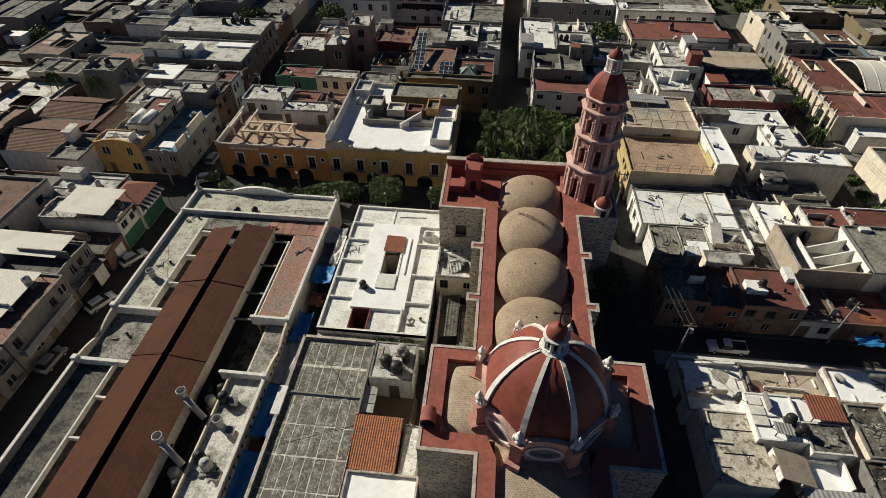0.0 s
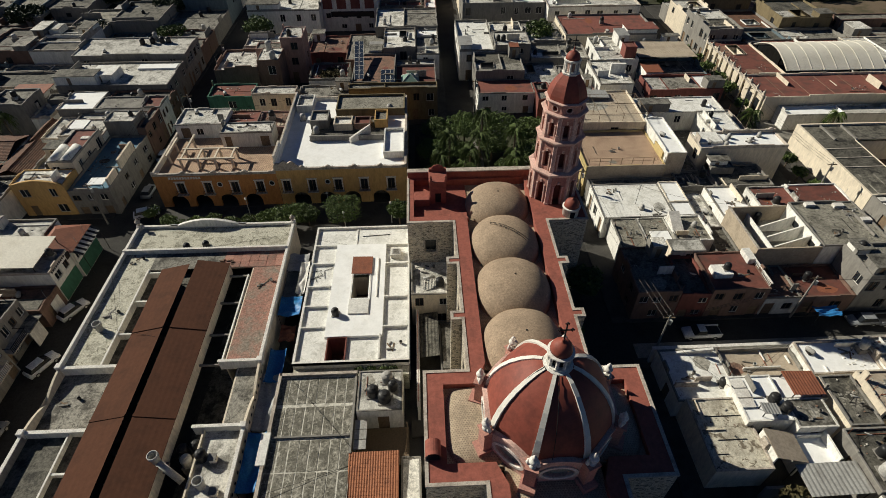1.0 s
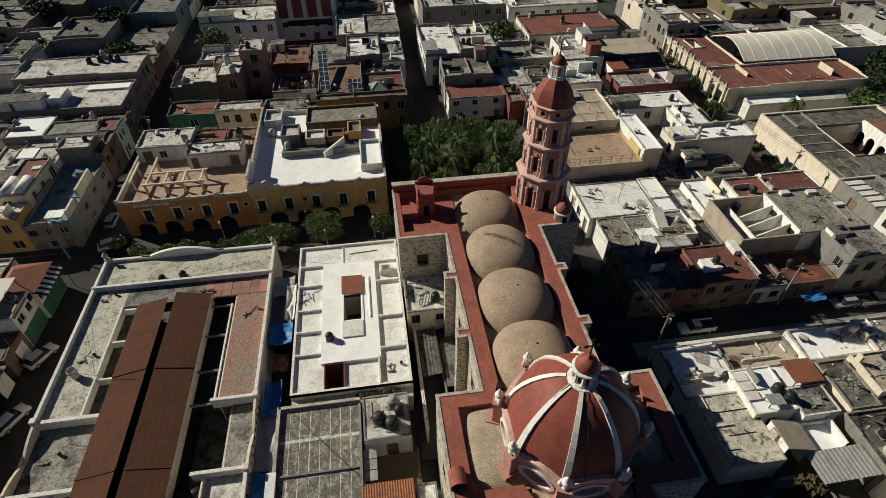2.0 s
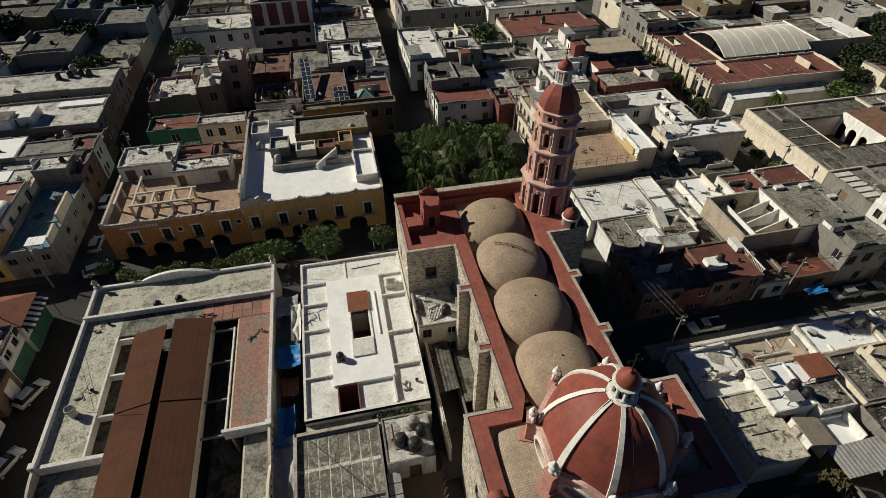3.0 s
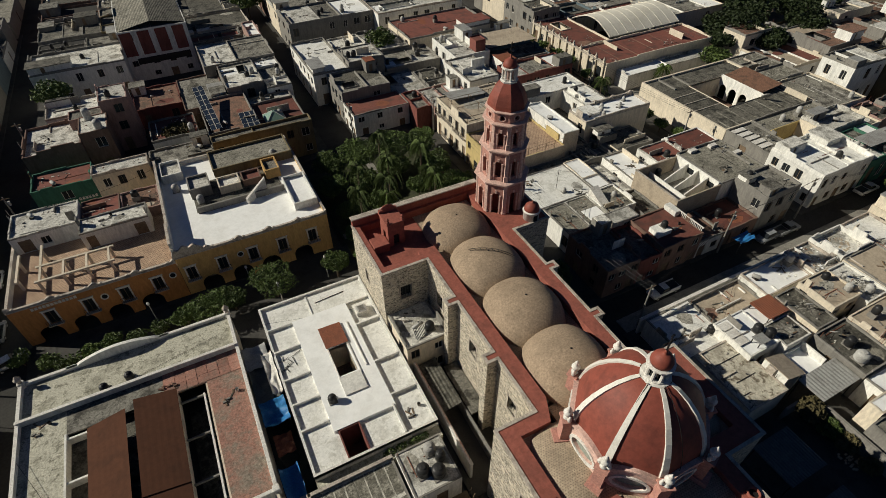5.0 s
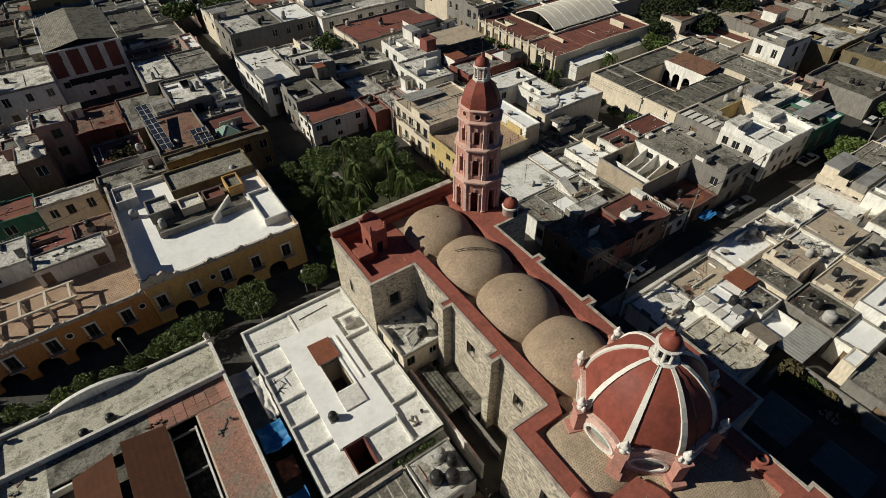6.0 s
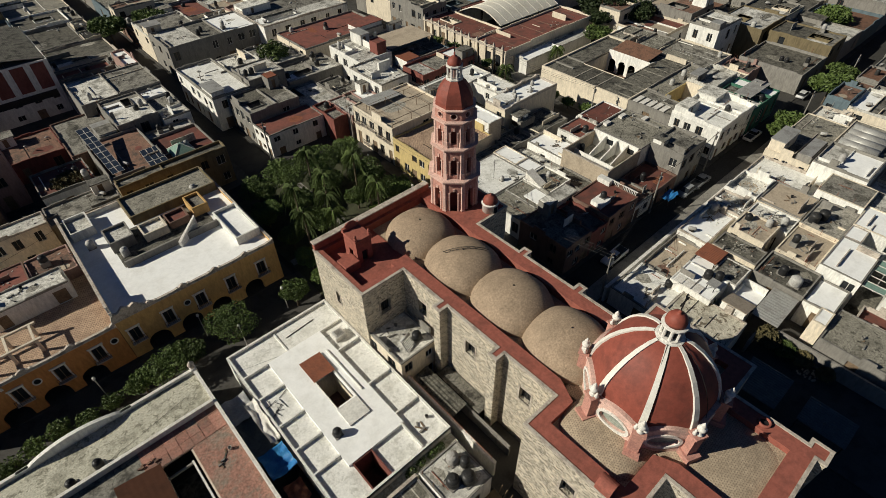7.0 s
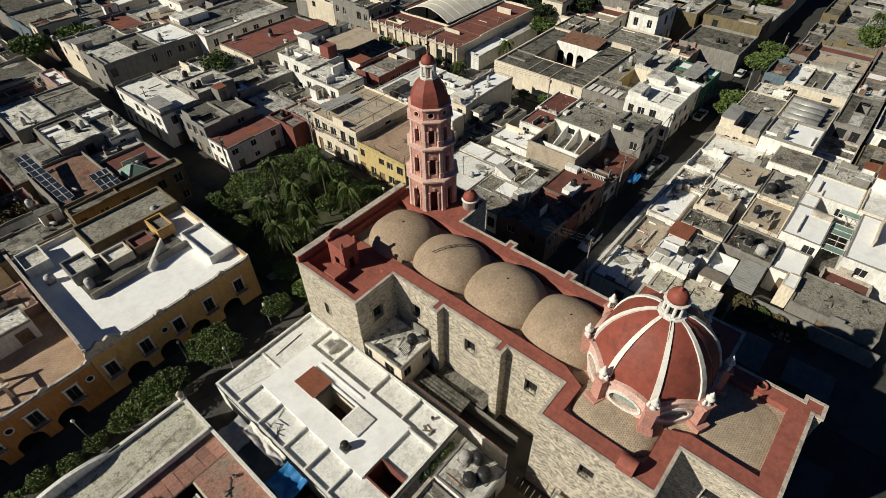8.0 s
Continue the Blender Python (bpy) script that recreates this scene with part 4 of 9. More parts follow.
def oval_panel(bm, a, b, z0, z1, ow, oh, cz, depth, rise, n=28):
    """A drum side with an oval hole and a gently arched top."""
    a, b = Vector(a), Vector(b)
    u = (b - a).normalized()
    inn = Vector((-u.y, u.x)) * depth
    w = (b - a).length

    def at(s, v, k=0):
        p = a + u * s + inn * k
        return bm.verts.new((p.x, p.y, v))

    ring, rim, back = [], [], []
    for i in range(n):
        t = math.tau * i / n
        c, s = math.cos(t), math.sin(t)
        ring.append(at(w / 2 + ow * c, cz + oh * s))
        back.append(at(w / 2 + ow * c, cz + oh * s, 1))
        m = max(abs(c), abs(s))
        uu = w / 2 + w / 2 * c / m
        vv = (z0 + z1) / 2 + (z1 - z0) / 2 * s / m
        if s > 0.7:
            vv += rise * math.cos(math.pi * (uu / w - 0.5))
        rim.append(at(uu, vv))
    for i in range(n):
        j = (i + 1) % n
        bm.faces.new((ring[i], rim[i], rim[j], ring[j]))
        bm.faces.new((ring[j], back[j], back[i], ring[i]))


def oval_ring(bm, a, b, cz, ow, oh, r, out, n=28, s_mid=None):
    """A raised moulding round an oval."""
    a, b = Vector(a), Vector(b)
    u = (b - a).normalized()
    o = Vector((u.y, -u.x))
    mid = (a + b) / 2
    rows = []
    for i in range(n):
        t = math.tau * i / n
        c, s = math.cos(t), math.sin(t)
        row = []
        for e, k in ((0, 0), (0, out), (r, out), (r, 0)):
            p = mid + u * ((ow + e) * c) + o * k
            row.append(bm.verts.new((p.x, p.y, cz + (oh + e) * s)))
        rows.append(row)
    for i in range(n):
        p, q = rows[i], rows[(i + 1) % n]
        for k in range(3):
            bm.faces.new((p[k], q[k], q[k + 1], p[k + 1]))


drum = None
for k in range(8):
    a, b = COR[k - 1], COR[k]
    bm = bmesh.new()
    oval_panel(bm, a, b, 12.8, ZD, 1.4, 0.84, 15.0, 0.35, 0.75)
    side = part("drum_side", bm, "pale", church, "rose-painted drum side with an oval window")
    bm = bmesh.new()
    oval_ring(bm, a, b, 15.0, 1.4, 0.84, 0.3, 0.12)
    part("oval_moulding", bm, "trim", side)
    bm = bmesh.new()
    oriented(bm, a, b, 0.9, 3.8, 14.2, 15.8, -0.34, -0.3)
    part("pane", bm, "drum_glass", side)
    bm = bmesh.new()
    L = (Vector(b) - Vector(a)).length
    u = (Vector(b) - Vector(a)).normalized()
    o = Vector((u.y, -u.x))
    prev = None
    for i in range(15):
        s = L * i / 14
        zz = ZD + 0.75 * math.cos(math.pi * (s / L - 0.5))
        now = [bm.verts.new((*(Vector(a) + u * s + o * k), zz + e)) for k, e in ((-0.5, -0.06), (0.14, -0.06), (0.14, 0.16), (-0.5, 0.16))]
        if prev:
            for q in range(4):
                bm.faces.new((prev[q], now[q], now[(q + 1) % 4], prev[(q + 1) % 4]))
        prev = now
    part("arched_cornice", bm, "pale", side)
for k in range(8):
    an = radians(22.5 + 45 * k)
    d, s = Vector((math.cos(an), math.sin(an))), Vector((-math.sin(an), math.cos(an)))
    bm = bmesh.new()

    def pier(z0, z1, r0, r1, hw):
        ps = [Vector((DX, DY)) + d * r + s * w for r, w in ((r0, -hw), (r1, -hw), (r1, hw), (r0, hw))]
        prism(bm, [tuple(p) for p in ps], z0, z1)

    pier(12.7, 14.0, 5.9, 7.25, 0.7)
    pier(14.0, 16.7, 5.9, 6.75, 0.5)
    pier(16.7, 16.95, 5.85, 6.9, 0.6)
    p = part("pier", bm, "pink", church, "rose-painted corner buttress of the drum")
    bm = bmesh.new()
    c = Vector((DX, DY)) + d * 6.4
    lathe(bm, [(0.32, 16.94), (0.34, 17.1), (0.16, 17.2), (0.14, 17.35), (0.38, 17.65), (0.42, 17.85), (0.3, 18.02), (0.15, 18.1), (0.24, 18.3), (0.13, 18.5), (0.02, 18.75)], 12, tuple(c))
    part("urn", bm, "trim", p, "white stone urn", True)
    for sg in (-1, 1):
        bm = bmesh.new()
        cc = c + s * 0.42 * sg - d * 0.1
        lathe(bm, [(0.14, 16.94), (0.22, 17.2), (0.1, 17.45), (0.13, 17.6), (0.02, 17.75)], 8, tuple(cc))
        part("volute", bm, "trim", p, "small white stone volute", True)

PROFILE = [(5.75, 15.9), (5.7, 16.8), (5.5, 17.8), (5.12, 18.9), (4.55, 20.0), (3.8, 21.0), (2.9, 21.85), (1.95, 22.45), (1.2, 22.7)]
bm = bmesh.new()
rows = []
for r, z in PROFILE:
    row = []
    for i in range(48):
        an = math.tau * i / 48
        f = (an - radians(22.5)) % radians(45) - radians(22.5)
        k = math.cos(radians(22.5)) / math.cos(f)
        row.append(bm.verts.new((DX + r * (0.45 * k + 0.55) * math.cos(an), DY + r * (0.45 * k + 0.55) * math.sin(an), z)))
    rows.append(row)
for p, q in zip(rows, rows[1:]):
    for i in range(48):
        bm.faces.new((p[i], p[(i + 1) % 48], q[(i + 1) % 48], q[i]))
bm.faces.new(rows[-1])
dome = part("dome", bm, "dome_red", church, "red painted cloister dome", True)
for k in range(8):
    an = radians(22.5 + 45 * k)
    d, s = Vector((math.cos(an), math.sin(an), 0)), Vector((-math.sin(an), math.cos(an), 0))
    bm = bmesh.new()
    strips = []
    for i, (r, z) in enumerate(PROFILE):
        w = 0.32 - 0.17 * i / 8
        p0 = Vector((DX, DY, z))
        strips.append([bm.verts.new(p0 + d * (r - 0.1) + s * -w), bm.verts.new(p0 + d * (r + 0.12) + s * -w + Vector((0, 0, 0.06))), bm.verts.new(p0 + d * (r + 0.12) + s * w + Vector((0, 0, 0.06))), bm.verts.new(p0 + d * (r - 0.1) + s * w)])
    for p, q in zip(strips, strips[1:]):
        for i in range(3):
            bm.faces.new((p[i], p[i + 1], q[i + 1], q[i]))
    part("rib", bm, "rib", dome, "white painted dome rib")
# thin rods of the lightning conductor lying on the dome
bm = bmesh.new()
for an in (200, 262):
    d = Vector((math.cos(radians(an)), math.sin(radians(an)), 0))
    pts = [Vector((DX, DY, z + 0.1)) + d * (r * 0.985 + 0.06) for r, z in PROFILE]
    for p, q in zip(pts, pts[1:]):
        tube(bm, p, q, 0.03, 5)
part("cable", bm, "iron", dome, "thin black cable over the dome")
LZ, LK = 22.5, 0.82


def crown_profile(rows):
    return [(r * LK, LZ + (z - LZ) * LK) for r, z in rows]


bm = bmesh.new()
lathe(bm, crown_profile([(1.5, 22.2), (1.55, 22.75), (1.25, 22.85), (1.25, 23.0)]), 16, (DX, DY), 11.25)
lan = part("lantern", bm, "trim", church, "white lantern with narrow openings")
for k in range(8):
    an = radians(22.5 + 45 * k)
    d = Vector((math.cos(an), math.sin(an))) * LK
    bm = bmesh.new()
    lathe(bm, crown_profile([(0.24, 22.95), (0.2, 23.1), (0.19, 24.4), (0.26, 24.55)]), 8, (DX + d.x, DY + d.y))
    part("column", bm, "trim", lan)
bm = bmesh.new()
lathe(bm, crown_profile([(0.78, 22.9), (0.78, 24.5)]), 16, (DX, DY))
part("core", bm, "glass", lan)
bm = bmesh.new()
lathe(bm, crown_profile([(1.1, 24.5), (1.4, 24.62), (1.4, 24.78), (1.15, 24.85)]), 16, (DX, DY))
part("cornice", bm, "trim", lan)
bm = bmesh.new()
lathe(bm, crown_profile([(1.1, 24.83), (1.12, 25.2), (1.0, 25.6), (0.76, 25.95), (0.4, 26.17), (0.16, 26.24), (0.2, 26.4), (0.12, 26.6), (0.02, 26.7)]), 20, (DX, DY))
part("cupola", bm, "dome_red", lan, "small red cupola", True)
bm = bmesh.new()
box(bm, DX - 0.05, DY - 0.05, 25.8, DX + 0.05, DY + 0.05, 27.7)
box(bm, DX - 0.5, DY - 0.045, 26.9, DX + 0.5, DY + 0.045, 27.0)
for px, pz in ((-0.5, 26.95), (0.5, 26.95), (0, 27.7)):
    for q in ((0.12, 0), (-0.12, 0), (0, 0.12), (0, -0.12)):
        box(bm, DX + px + q[0] - 0.05, DY - 0.05, pz + q[1] - 0.05, DX + px + q[0] + 0.05, DY + 0.05, pz + q[1] + 0.05)
part("cross", bm, "iron", lan, "wrought-iron cross")

# bell tower
TX, TY = 14.0, 63.2
tower = thing("bell_tower", (TX, TY, 13.9), "octagonal rose-stone bell tower in stages with a red dome", "bell tower")


def octagon(r, turn=22.5):
    return [(TX + r * math.cos(radians(turn + 45 * k)), TY + r * math.sin(radians(turn + 45 * k))) for k in range(8)]


def arch_panel(bm, a, b, z0, z1, ow, sill, spring, depth, n=10):
    """A wall side with a round-arched opening through it."""
    a, b = Vector(a), Vector(b)
    u = (b - a).normalized()
    inn = Vector((-u.y, u.x)) * depth
    w = (b - a).length

    def at(s, v, k=0):
        p = a + u * s + inn * k
        return (p.x, p.y, v)

    l, r = w / 2 - ow, w / 2 + ow
    for k, flip in ((0, False), (1, True)):
        for q in (((0, z0), (l, z0), (l, z1), (0, z1)), ((r, z0), (w, z0), (w, z1), (r, z1)), ((l, z0), (r, z0), (r, sill), (l, sill))):
            ps = [at(s, v, k) for s, v in (q[::-1] if flip else q)]
            quad(bm, *ps)
    arc = [(w / 2 - ow * math.cos(math.pi * i / n), spring + ow * math.sin(math.pi * i / n)) for i in range(n + 1)]
    for p, q in zip(arc, arc[1:]):
        quad(bm, at(*p), at(*q), at(q[0], z1), at(p[0], z1))
        quad(bm, at(*q, 1), at(*p, 1), at(p[0], z1, 1), at(q[0], z1, 1))
    edge = [(l, sill)] + arc + [(r, sill)]
    for p, q in zip(edge, edge[1:]):
        quad(bm, at(*q), at(*p), at(*p, 1), at(*q, 1))
    quad(bm, at(r, sill), at(l, sill), at(l, sill, 1), at(r, sill, 1))


def stage(z0, z1, r, ow, sill, spring):
    oc = octagon(r)
    for k in range(8):
        a, b = oc[k - 1], oc[k]
        bm = bmesh.new()
        arch_panel(bm, a, b, z0, z1, ow, sill, spring, 0.45)
        sd = part("stage_side", bm, "pink", tower, "rose stone side with an arched belfry opening")
        w = (Vector(b) - Vector(a)).length
        bm = bmesh.new()
        e = ow + 0.05
        oriented(bm, a, b, w / 2 - e - 0.16, w / 2 - e, z0, spring, 0.0, 0.08)
        oriented(bm, a, b, w / 2 + e, w / 2 + e + 0.16, z0, spring, 0.0, 0.08)
        oriented(bm, a, b, w / 2 - e - 0.22, w / 2 - e + 0.04, spring, spring + 0.15, 0.0, 0.12)
        oriented(bm, a, b, w / 2 + e - 0.04, w / 2 + e + 0.22, spring, spring + 0.15, 0.0, 0.12)
        oriented(bm, a, b, w / 2 - 0.12, w / 2 + 0.12, spring + ow - 0.02, spring + ow + 0.4, 0.0, 0.12)
        part("pilaster", bm, "pale", sd)
    for k in range(8):
        x, y = oc[k]
        d = Vector((x - TX, y - TY)).normalized()
        s = Vector((-d.y, d.x))
        bm = bmesh.new()
        ps = [Vector((x, y)) + d * p + s * q for p, q in ((-0.3, -0.36), (0.05, -0.2), (0.05, 0.2), (-0.3, 0.36))]
        prism(bm, [tuple(p) for p in ps], z0, z1)
        ps = [Vector((x, y)) + d * p + s * q for p, q in ((-0.3, -0.42), (0.12, -0.26), (0.12, 0.26), (-0.3, 0.42))]
        prism(bm, [tuple(p) for p in ps], z0, z0 + 0.8)
        part("corner_pier", bm, "pale", tower)


def cornice(z, r, out, h, mat="pale", name="cornice"):
    bm = bmesh.new()
    lathe(bm, [(r - 0.3, z), (r + out * 0.35, z), (r + out * 0.5, z + h * 0.35), (r + out, z + h * 0.6), (r + out, z + h), (r - 0.3, z + h + 0.1)], 8, (TX, TY), 22.5)
    part(name, bm, mat, tower, "pale stone cornice")


stage(13.3, 18.3, 3.3, 0.46, 13.9, 16.7)
cornice(18.3, 3.3, 0.38, 0.5)
stage(18.85, 22.9, 2.9, 0.38, 19.4, 21.4)
cornice(22.9, 2.9, 0.34, 0.45)
stage(23.4, 26.6, 2.6, 0.34, 23.8, 25.4)
cornice(26.6, 2.65, 0.35, 0.35)
oc = octagon(2.5)
for k in range(8):
    bm = bmesh.new()
    oval_panel(bm, oc[k - 1], oc[k], 26.95, 28.25, 0.34, 0.34, 27.6, 0.3, 0.0, 16)
    sd = part("oculus_side", bm, "pink", tower)
    bm = bmesh.new()
    oval_ring(bm, oc[k - 1], oc[k], 27.6, 0.34, 0.34, 0.1, 0.07, 16)
    part("oculus_ring", bm, "pale", sd)
cornice(28.2, 2.5, 0.28, 0.22, "pale")
for z, r in ((13.6, 3.0), (18.5, 2.8), (23.1, 2.5), (26.7, 2.3)):
    bm = bmesh.new()
    lathe(bm, [(r, z), (r, z + 0.2)], 8, (TX, TY), 22.5)
    part("floor_slab", bm, "w_grey", tower)
    # unseen core, added to block the view through and keep the arches dark
    bm = bmesh.new()
    lathe(bm, [(r * 0.72, z + 0.2), (r * 0.72, z + (4.3 if z < 24 else 1.3))], 8, (TX, TY), 22.5)
    part("stair_core", bm, "w_red", tower)
bm = bmesh.new()
lathe(bm, [(2.45, 28.4), (2.42, 29.0), (2.2, 29.7), (1.85, 30.4), (1.4, 31.0), (0.95, 31.45)], 8, (TX, TY), 22.5)
part("dome", bm, "dome_red", tower, "faceted red dome")
bm = bmesh.new()
lathe(bm, [(1.05, 31.35), (1.1, 31.55), (0.9, 31.6)], 8, (TX, TY), 22.5)
lan = part("lantern", bm, "trim", tower, "white tower lantern")
bm = bmesh.new()
lathe(bm, [(0.95, 32.85), (1.05, 32.95), (1.05, 33.1), (0.8, 33.15)], 8, (TX, TY), 22.5)
part("cornice", bm, "trim", lan)
for k in range(8):
    x, y = octagon(0.82)[k]
    bm = bmesh.new()
    lathe(bm, [(0.16, 31.55), (0.14, 31.7), (0.14, 32.75), (0.18, 32.9)], 6, (x, y))
    part("column", bm, "trim", lan)
bm = bmesh.new()
lathe(bm, [(0.45, 31.5), (0.45, 32.95)], 10, (TX, TY))
part("core", bm, "w_pink", lan)
bm = bmesh.new()
lathe(bm, [(0.86, 33.1), (0.84, 33.4), (0.68, 33.75), (0.35, 34.0), (0.12, 34.08), (0.1, 34.4), (0.02, 34.6)], 14, (TX, TY))
part("cupola", bm, "dome_red", lan, "", True)
bm = bmesh.new()
box(bm, TX - 0.04, TY - 0.04, 34.4, TX + 0.04, TY + 0.04, 35.9)
box(bm, TX - 0.35, TY - 0.04, 35.2, TX + 0.35, TY + 0.04, 35.28)
part("cross", bm, "iron", lan)

# small round turret beside the tower, belfry pinnacle on the west block, stair hood on the transept
turret = thing("turret", (15.6, 57.9, 13.9), "small round white turret with a red dome", "turret")
bm = bmesh.new()
lathe(bm, [(1.05, 13.6), (1.05, 15.1), (1.2, 15.15), (1.2, 15.3), (1.0, 15.35)], 18, (15.6, 57.9))
body = part("body", bm, "trim", turret, "", True)
bm = bmesh.new()
lathe(bm, [(1.02, 15.3), (0.98, 15.7), (0.8, 16.1), (0.45, 16.38), (0.1, 16.5), (0.08, 16.7)], 18, (15.6, 57.9))
part("dome", bm, "dome_red", turret, "", True)
part("door", cbox(15.3, 56.82, 13.9, 15.9, 56.95, 14.9), "glass", turret)
pin = thing("belfry_hut", (-2.0, 63.6, 12.95), "red painted bell-cote with pinnacles on the roof terrace", "bell-cote")
bm = bmesh.new()
for a, b in sides(-3.1, 62.2, -0.9, 64.9).values():
    L = (Vector(b) - Vector(a)).length
    wall_side(bm, a, b, 12.9, 16.5, [(L / 2 - 0.4, L / 2 + 0.4, 13.0, 14.7)], 0.3)
body = part("body", bm, "church_red", pin)
part("slab", cbox(-3.25, 62.05, 16.5, -0.75, 65.05, 16.7, 0.04), "church_red", pin)
part("core", cbox(-2.8, 62.5, 12.9, -1.2, 64.6, 16.4), "glass", pin)
bm = bmesh.new()
box(bm, -3.2, 64.6, 16.7, -0.8, 65.0, 17.1)
lathe(bm, [(0.9, 17.1), (0.85, 17.3), (0.6, 17.55), (0.2, 17.7)], 14, (-2.0, 64.8), sy=0.25)
part("gable", bm, "church_red", pin)
for x in (-3.0, -1.0):
    bm = bmesh.new()
    lathe(bm, [(0.2, 16.7), (0.22, 17.0), (0.12, 17.1), (0.2, 17.35), (0.03, 17.6)], 8, (x, 62.3))
    part("pinnacle", bm, "church_red", pin)
low = thing("stair_hood", (-3.9, 62.6, 12.95), "low red painted block on the roof terrace", "hood")
part("body", cbox(-5.3, 61.6, 12.9, -3.2, 63.6, 14.1, 0.05), "church_red", low)
hood = thing("roof_hood", (-3.9, 25.2, 13.9), "round-headed red stair hood on the transept roof", "hood")
bm = bmesh.new()
arch = [(-4.6, 13.85), (-4.6, 14.5)] + [(-3.9 - 0.7 * math.cos(math.pi * i / 10), 14.5 + 0.7 * math.sin(math.pi * i / 10)) for i in range(1, 10)] + [(-3.2, 14.5), (-3.2, 13.85)]
rows = [[bm.verts.new((x, y, z)) for x, z in arch] for y in (24.5, 26.0)]
for i in range(len(arch) - 1):
    bm.faces.new((rows[0][i], rows[1][i], rows[1][i + 1], rows[0][i + 1]))
bm.faces.new(rows[1][::-1])
part("shell", bm, "church_red", hood)
# dark glass face across the hood's mouth, in place of the shade inside
bm = bmesh.new()
bm.faces.new([bm.verts.new((-3.9 + (x + 3.9) * 0.8, 24.62, 13.85 + (z - 13.85) * 0.85)) for x, z in arch][::-1])
part("opening", bm, "glass", hood)
well = thing("roof_drain", (11.7, 19.0, 13.9), "low round red kerb of a roof drain beside the parapet", "drain")
bm = bmesh.new()
lathe(bm, [(0.6, 13.8), (0.58, 14.16), (0.42, 14.18), (0.4, 13.9)], 16, (11.7, 19.0))
part("kerb", bm, "church_red", well, "", True)
# closed black disc, painting the shade inside the kerb
bm = bmesh.new()
lathe(bm, [(0.42, 13.95), (0.02, 13.93)], 16, (11.7, 19.0))
part("drain_hole", bm, "tank_black", well, "dark open hole")
# north front above the parapet
bm = bmesh.new()
box(bm, -6.2, 67.0, ZP, 12.5, 67.6, ZP + 1.0)
part_top = cbox(-6.3, 66.9, ZP + 1.0, 12.5, 67.8, ZP + 1.18, 0.03)
part("front_parapet", bm, "church_red", church, "raised red parapet of the church front")
part("parapet_coping", part_top, "coping", church, "weathered pale stone coping")

# ---- things round the church ----


def slab(name, x0, y0, x1, y1, z, mat, parent, t=0.25, label="", bevel=0.0):
    return part(name, cbox(x0, y0, z - t, x1, y1, z, bevel), mat, parent, label)


def low_wall(x0, y0, x1, y1, z0, z1, mat, parent, name="parapet", label="", cap=None):
    w = part(name, cbox(x0, y0, z0, x1, y1, z1), mat, parent, label)
    if cap:
        part("coping", cbox(x0 - 0.05, y0 - 0.05, z1, x1 + 0.05, y1 + 0.05, z1 + 0.08, 0.02), cap, w)
    return w


def ribbed(bm, x0, y0, z0, x1, y1, z1, along="y", pitch=0.3, rise=0.05, sag=0.0):
    """A corrugated sheet with thickness; z0 and z1 are the heights at the two edges across the ribs' run."""
    n = max(2, int((x1 - x0 if along == "y" else y1 - y0) / pitch * 2))
    cols = []
    for i in range(n + 1):
        f = i / n
        h = rise if i % 2 else 0.0
        if along == "y":
            x = x0 + (x1 - x0) * f
            z = z0 + (z1 - z0) * f + h
            cols.append([bm.verts.new((x, y, z - d)) for y, d in ((y0, 0), (y1, 0), (y1, 0.05), (y0, 0.05))])
        else:
            y = y0 + (y1 - y0) * f
            z = z0 + (z1 - z0) * f + h
            cols.append([bm.verts.new((x, y, z - d)) for x, d in ((x1, 0), (x0, 0), (x0, 0.05), (x1, 0.05))])
    for a, b in zip(cols, cols[1:]):
        bm.faces.new((a[0], b[0], b[1], a[1]))
        bm.faces.new((a[3], a[2], b[2], b[3]))
        bm.faces.new((a[0], a[3], b[3], b[0]))
        bm.faces.new((a[1], b[1], b[2], a[2]))
    bm.faces.new(cols[0])
    bm.faces.new(cols[-1][::-1])


def posts_to(parent, pts, z0, z1, r=0.06, mat="iron"):
    for x, y in pts:
        bm = bmesh.new()
        tube(bm, (x, y, z0), (x, y, z1), r, 6)
        part("post", bm, mat, parent)


# the market hall
market = thing("market_hall", (-36, 42, 0.15), "old cream market hall with two long brown sheet roofs", "market hall")
bm = bmesh.new()
MK = sides(-48.3, 16.0, -24.3, 68.0)
for key, n in (("w", 12), ("n", 7), ("e", 0), ("s", 0)):
    a, b = MK[key]
    L = (Vector(b) - Vector(a)).length
    wall_side(bm, a, b, 0.1, 5.0, [(L * (k + 0.5) / n - 0.7, L * (k + 0.5) / n + 0.7, 0.2, 3.1) for k in range(n)], 0.35)
part("wall", bm, "w_cream", market, "cream rendered outer wall")
for key, n in (("w", 12), ("n", 7)):
    a, b = MK[key]
    L = (Vector(b) - Vector(a)).length
    for k in range(n):
        c = L * (k + 0.5) / n
        bm = bmesh.new()
        oriented(bm, a, b, c - 0.7, c + 0.7, 0.2, 3.1, -0.35, -0.28)
        part("shutter", bm, "wood", market)
slab("roof", -48.0, 62.2, -24.6, 67.7, 5.2, "moss_roof", market, label="weathered pale roof of the front wing")
slab("roof", -48.0, 42.0, -43.5, 62.2, 5.18, "moss_roof", market, label="weathered pale roof of the street wing")
slab("roof", -43.5, 58.6, -33.4, 62.2, 5.16, "grey", market)
slab("roof", -33.4, 58.6, -24.6, 62.2, 5.17, "flaked", market, label="flaking red tiled roof")
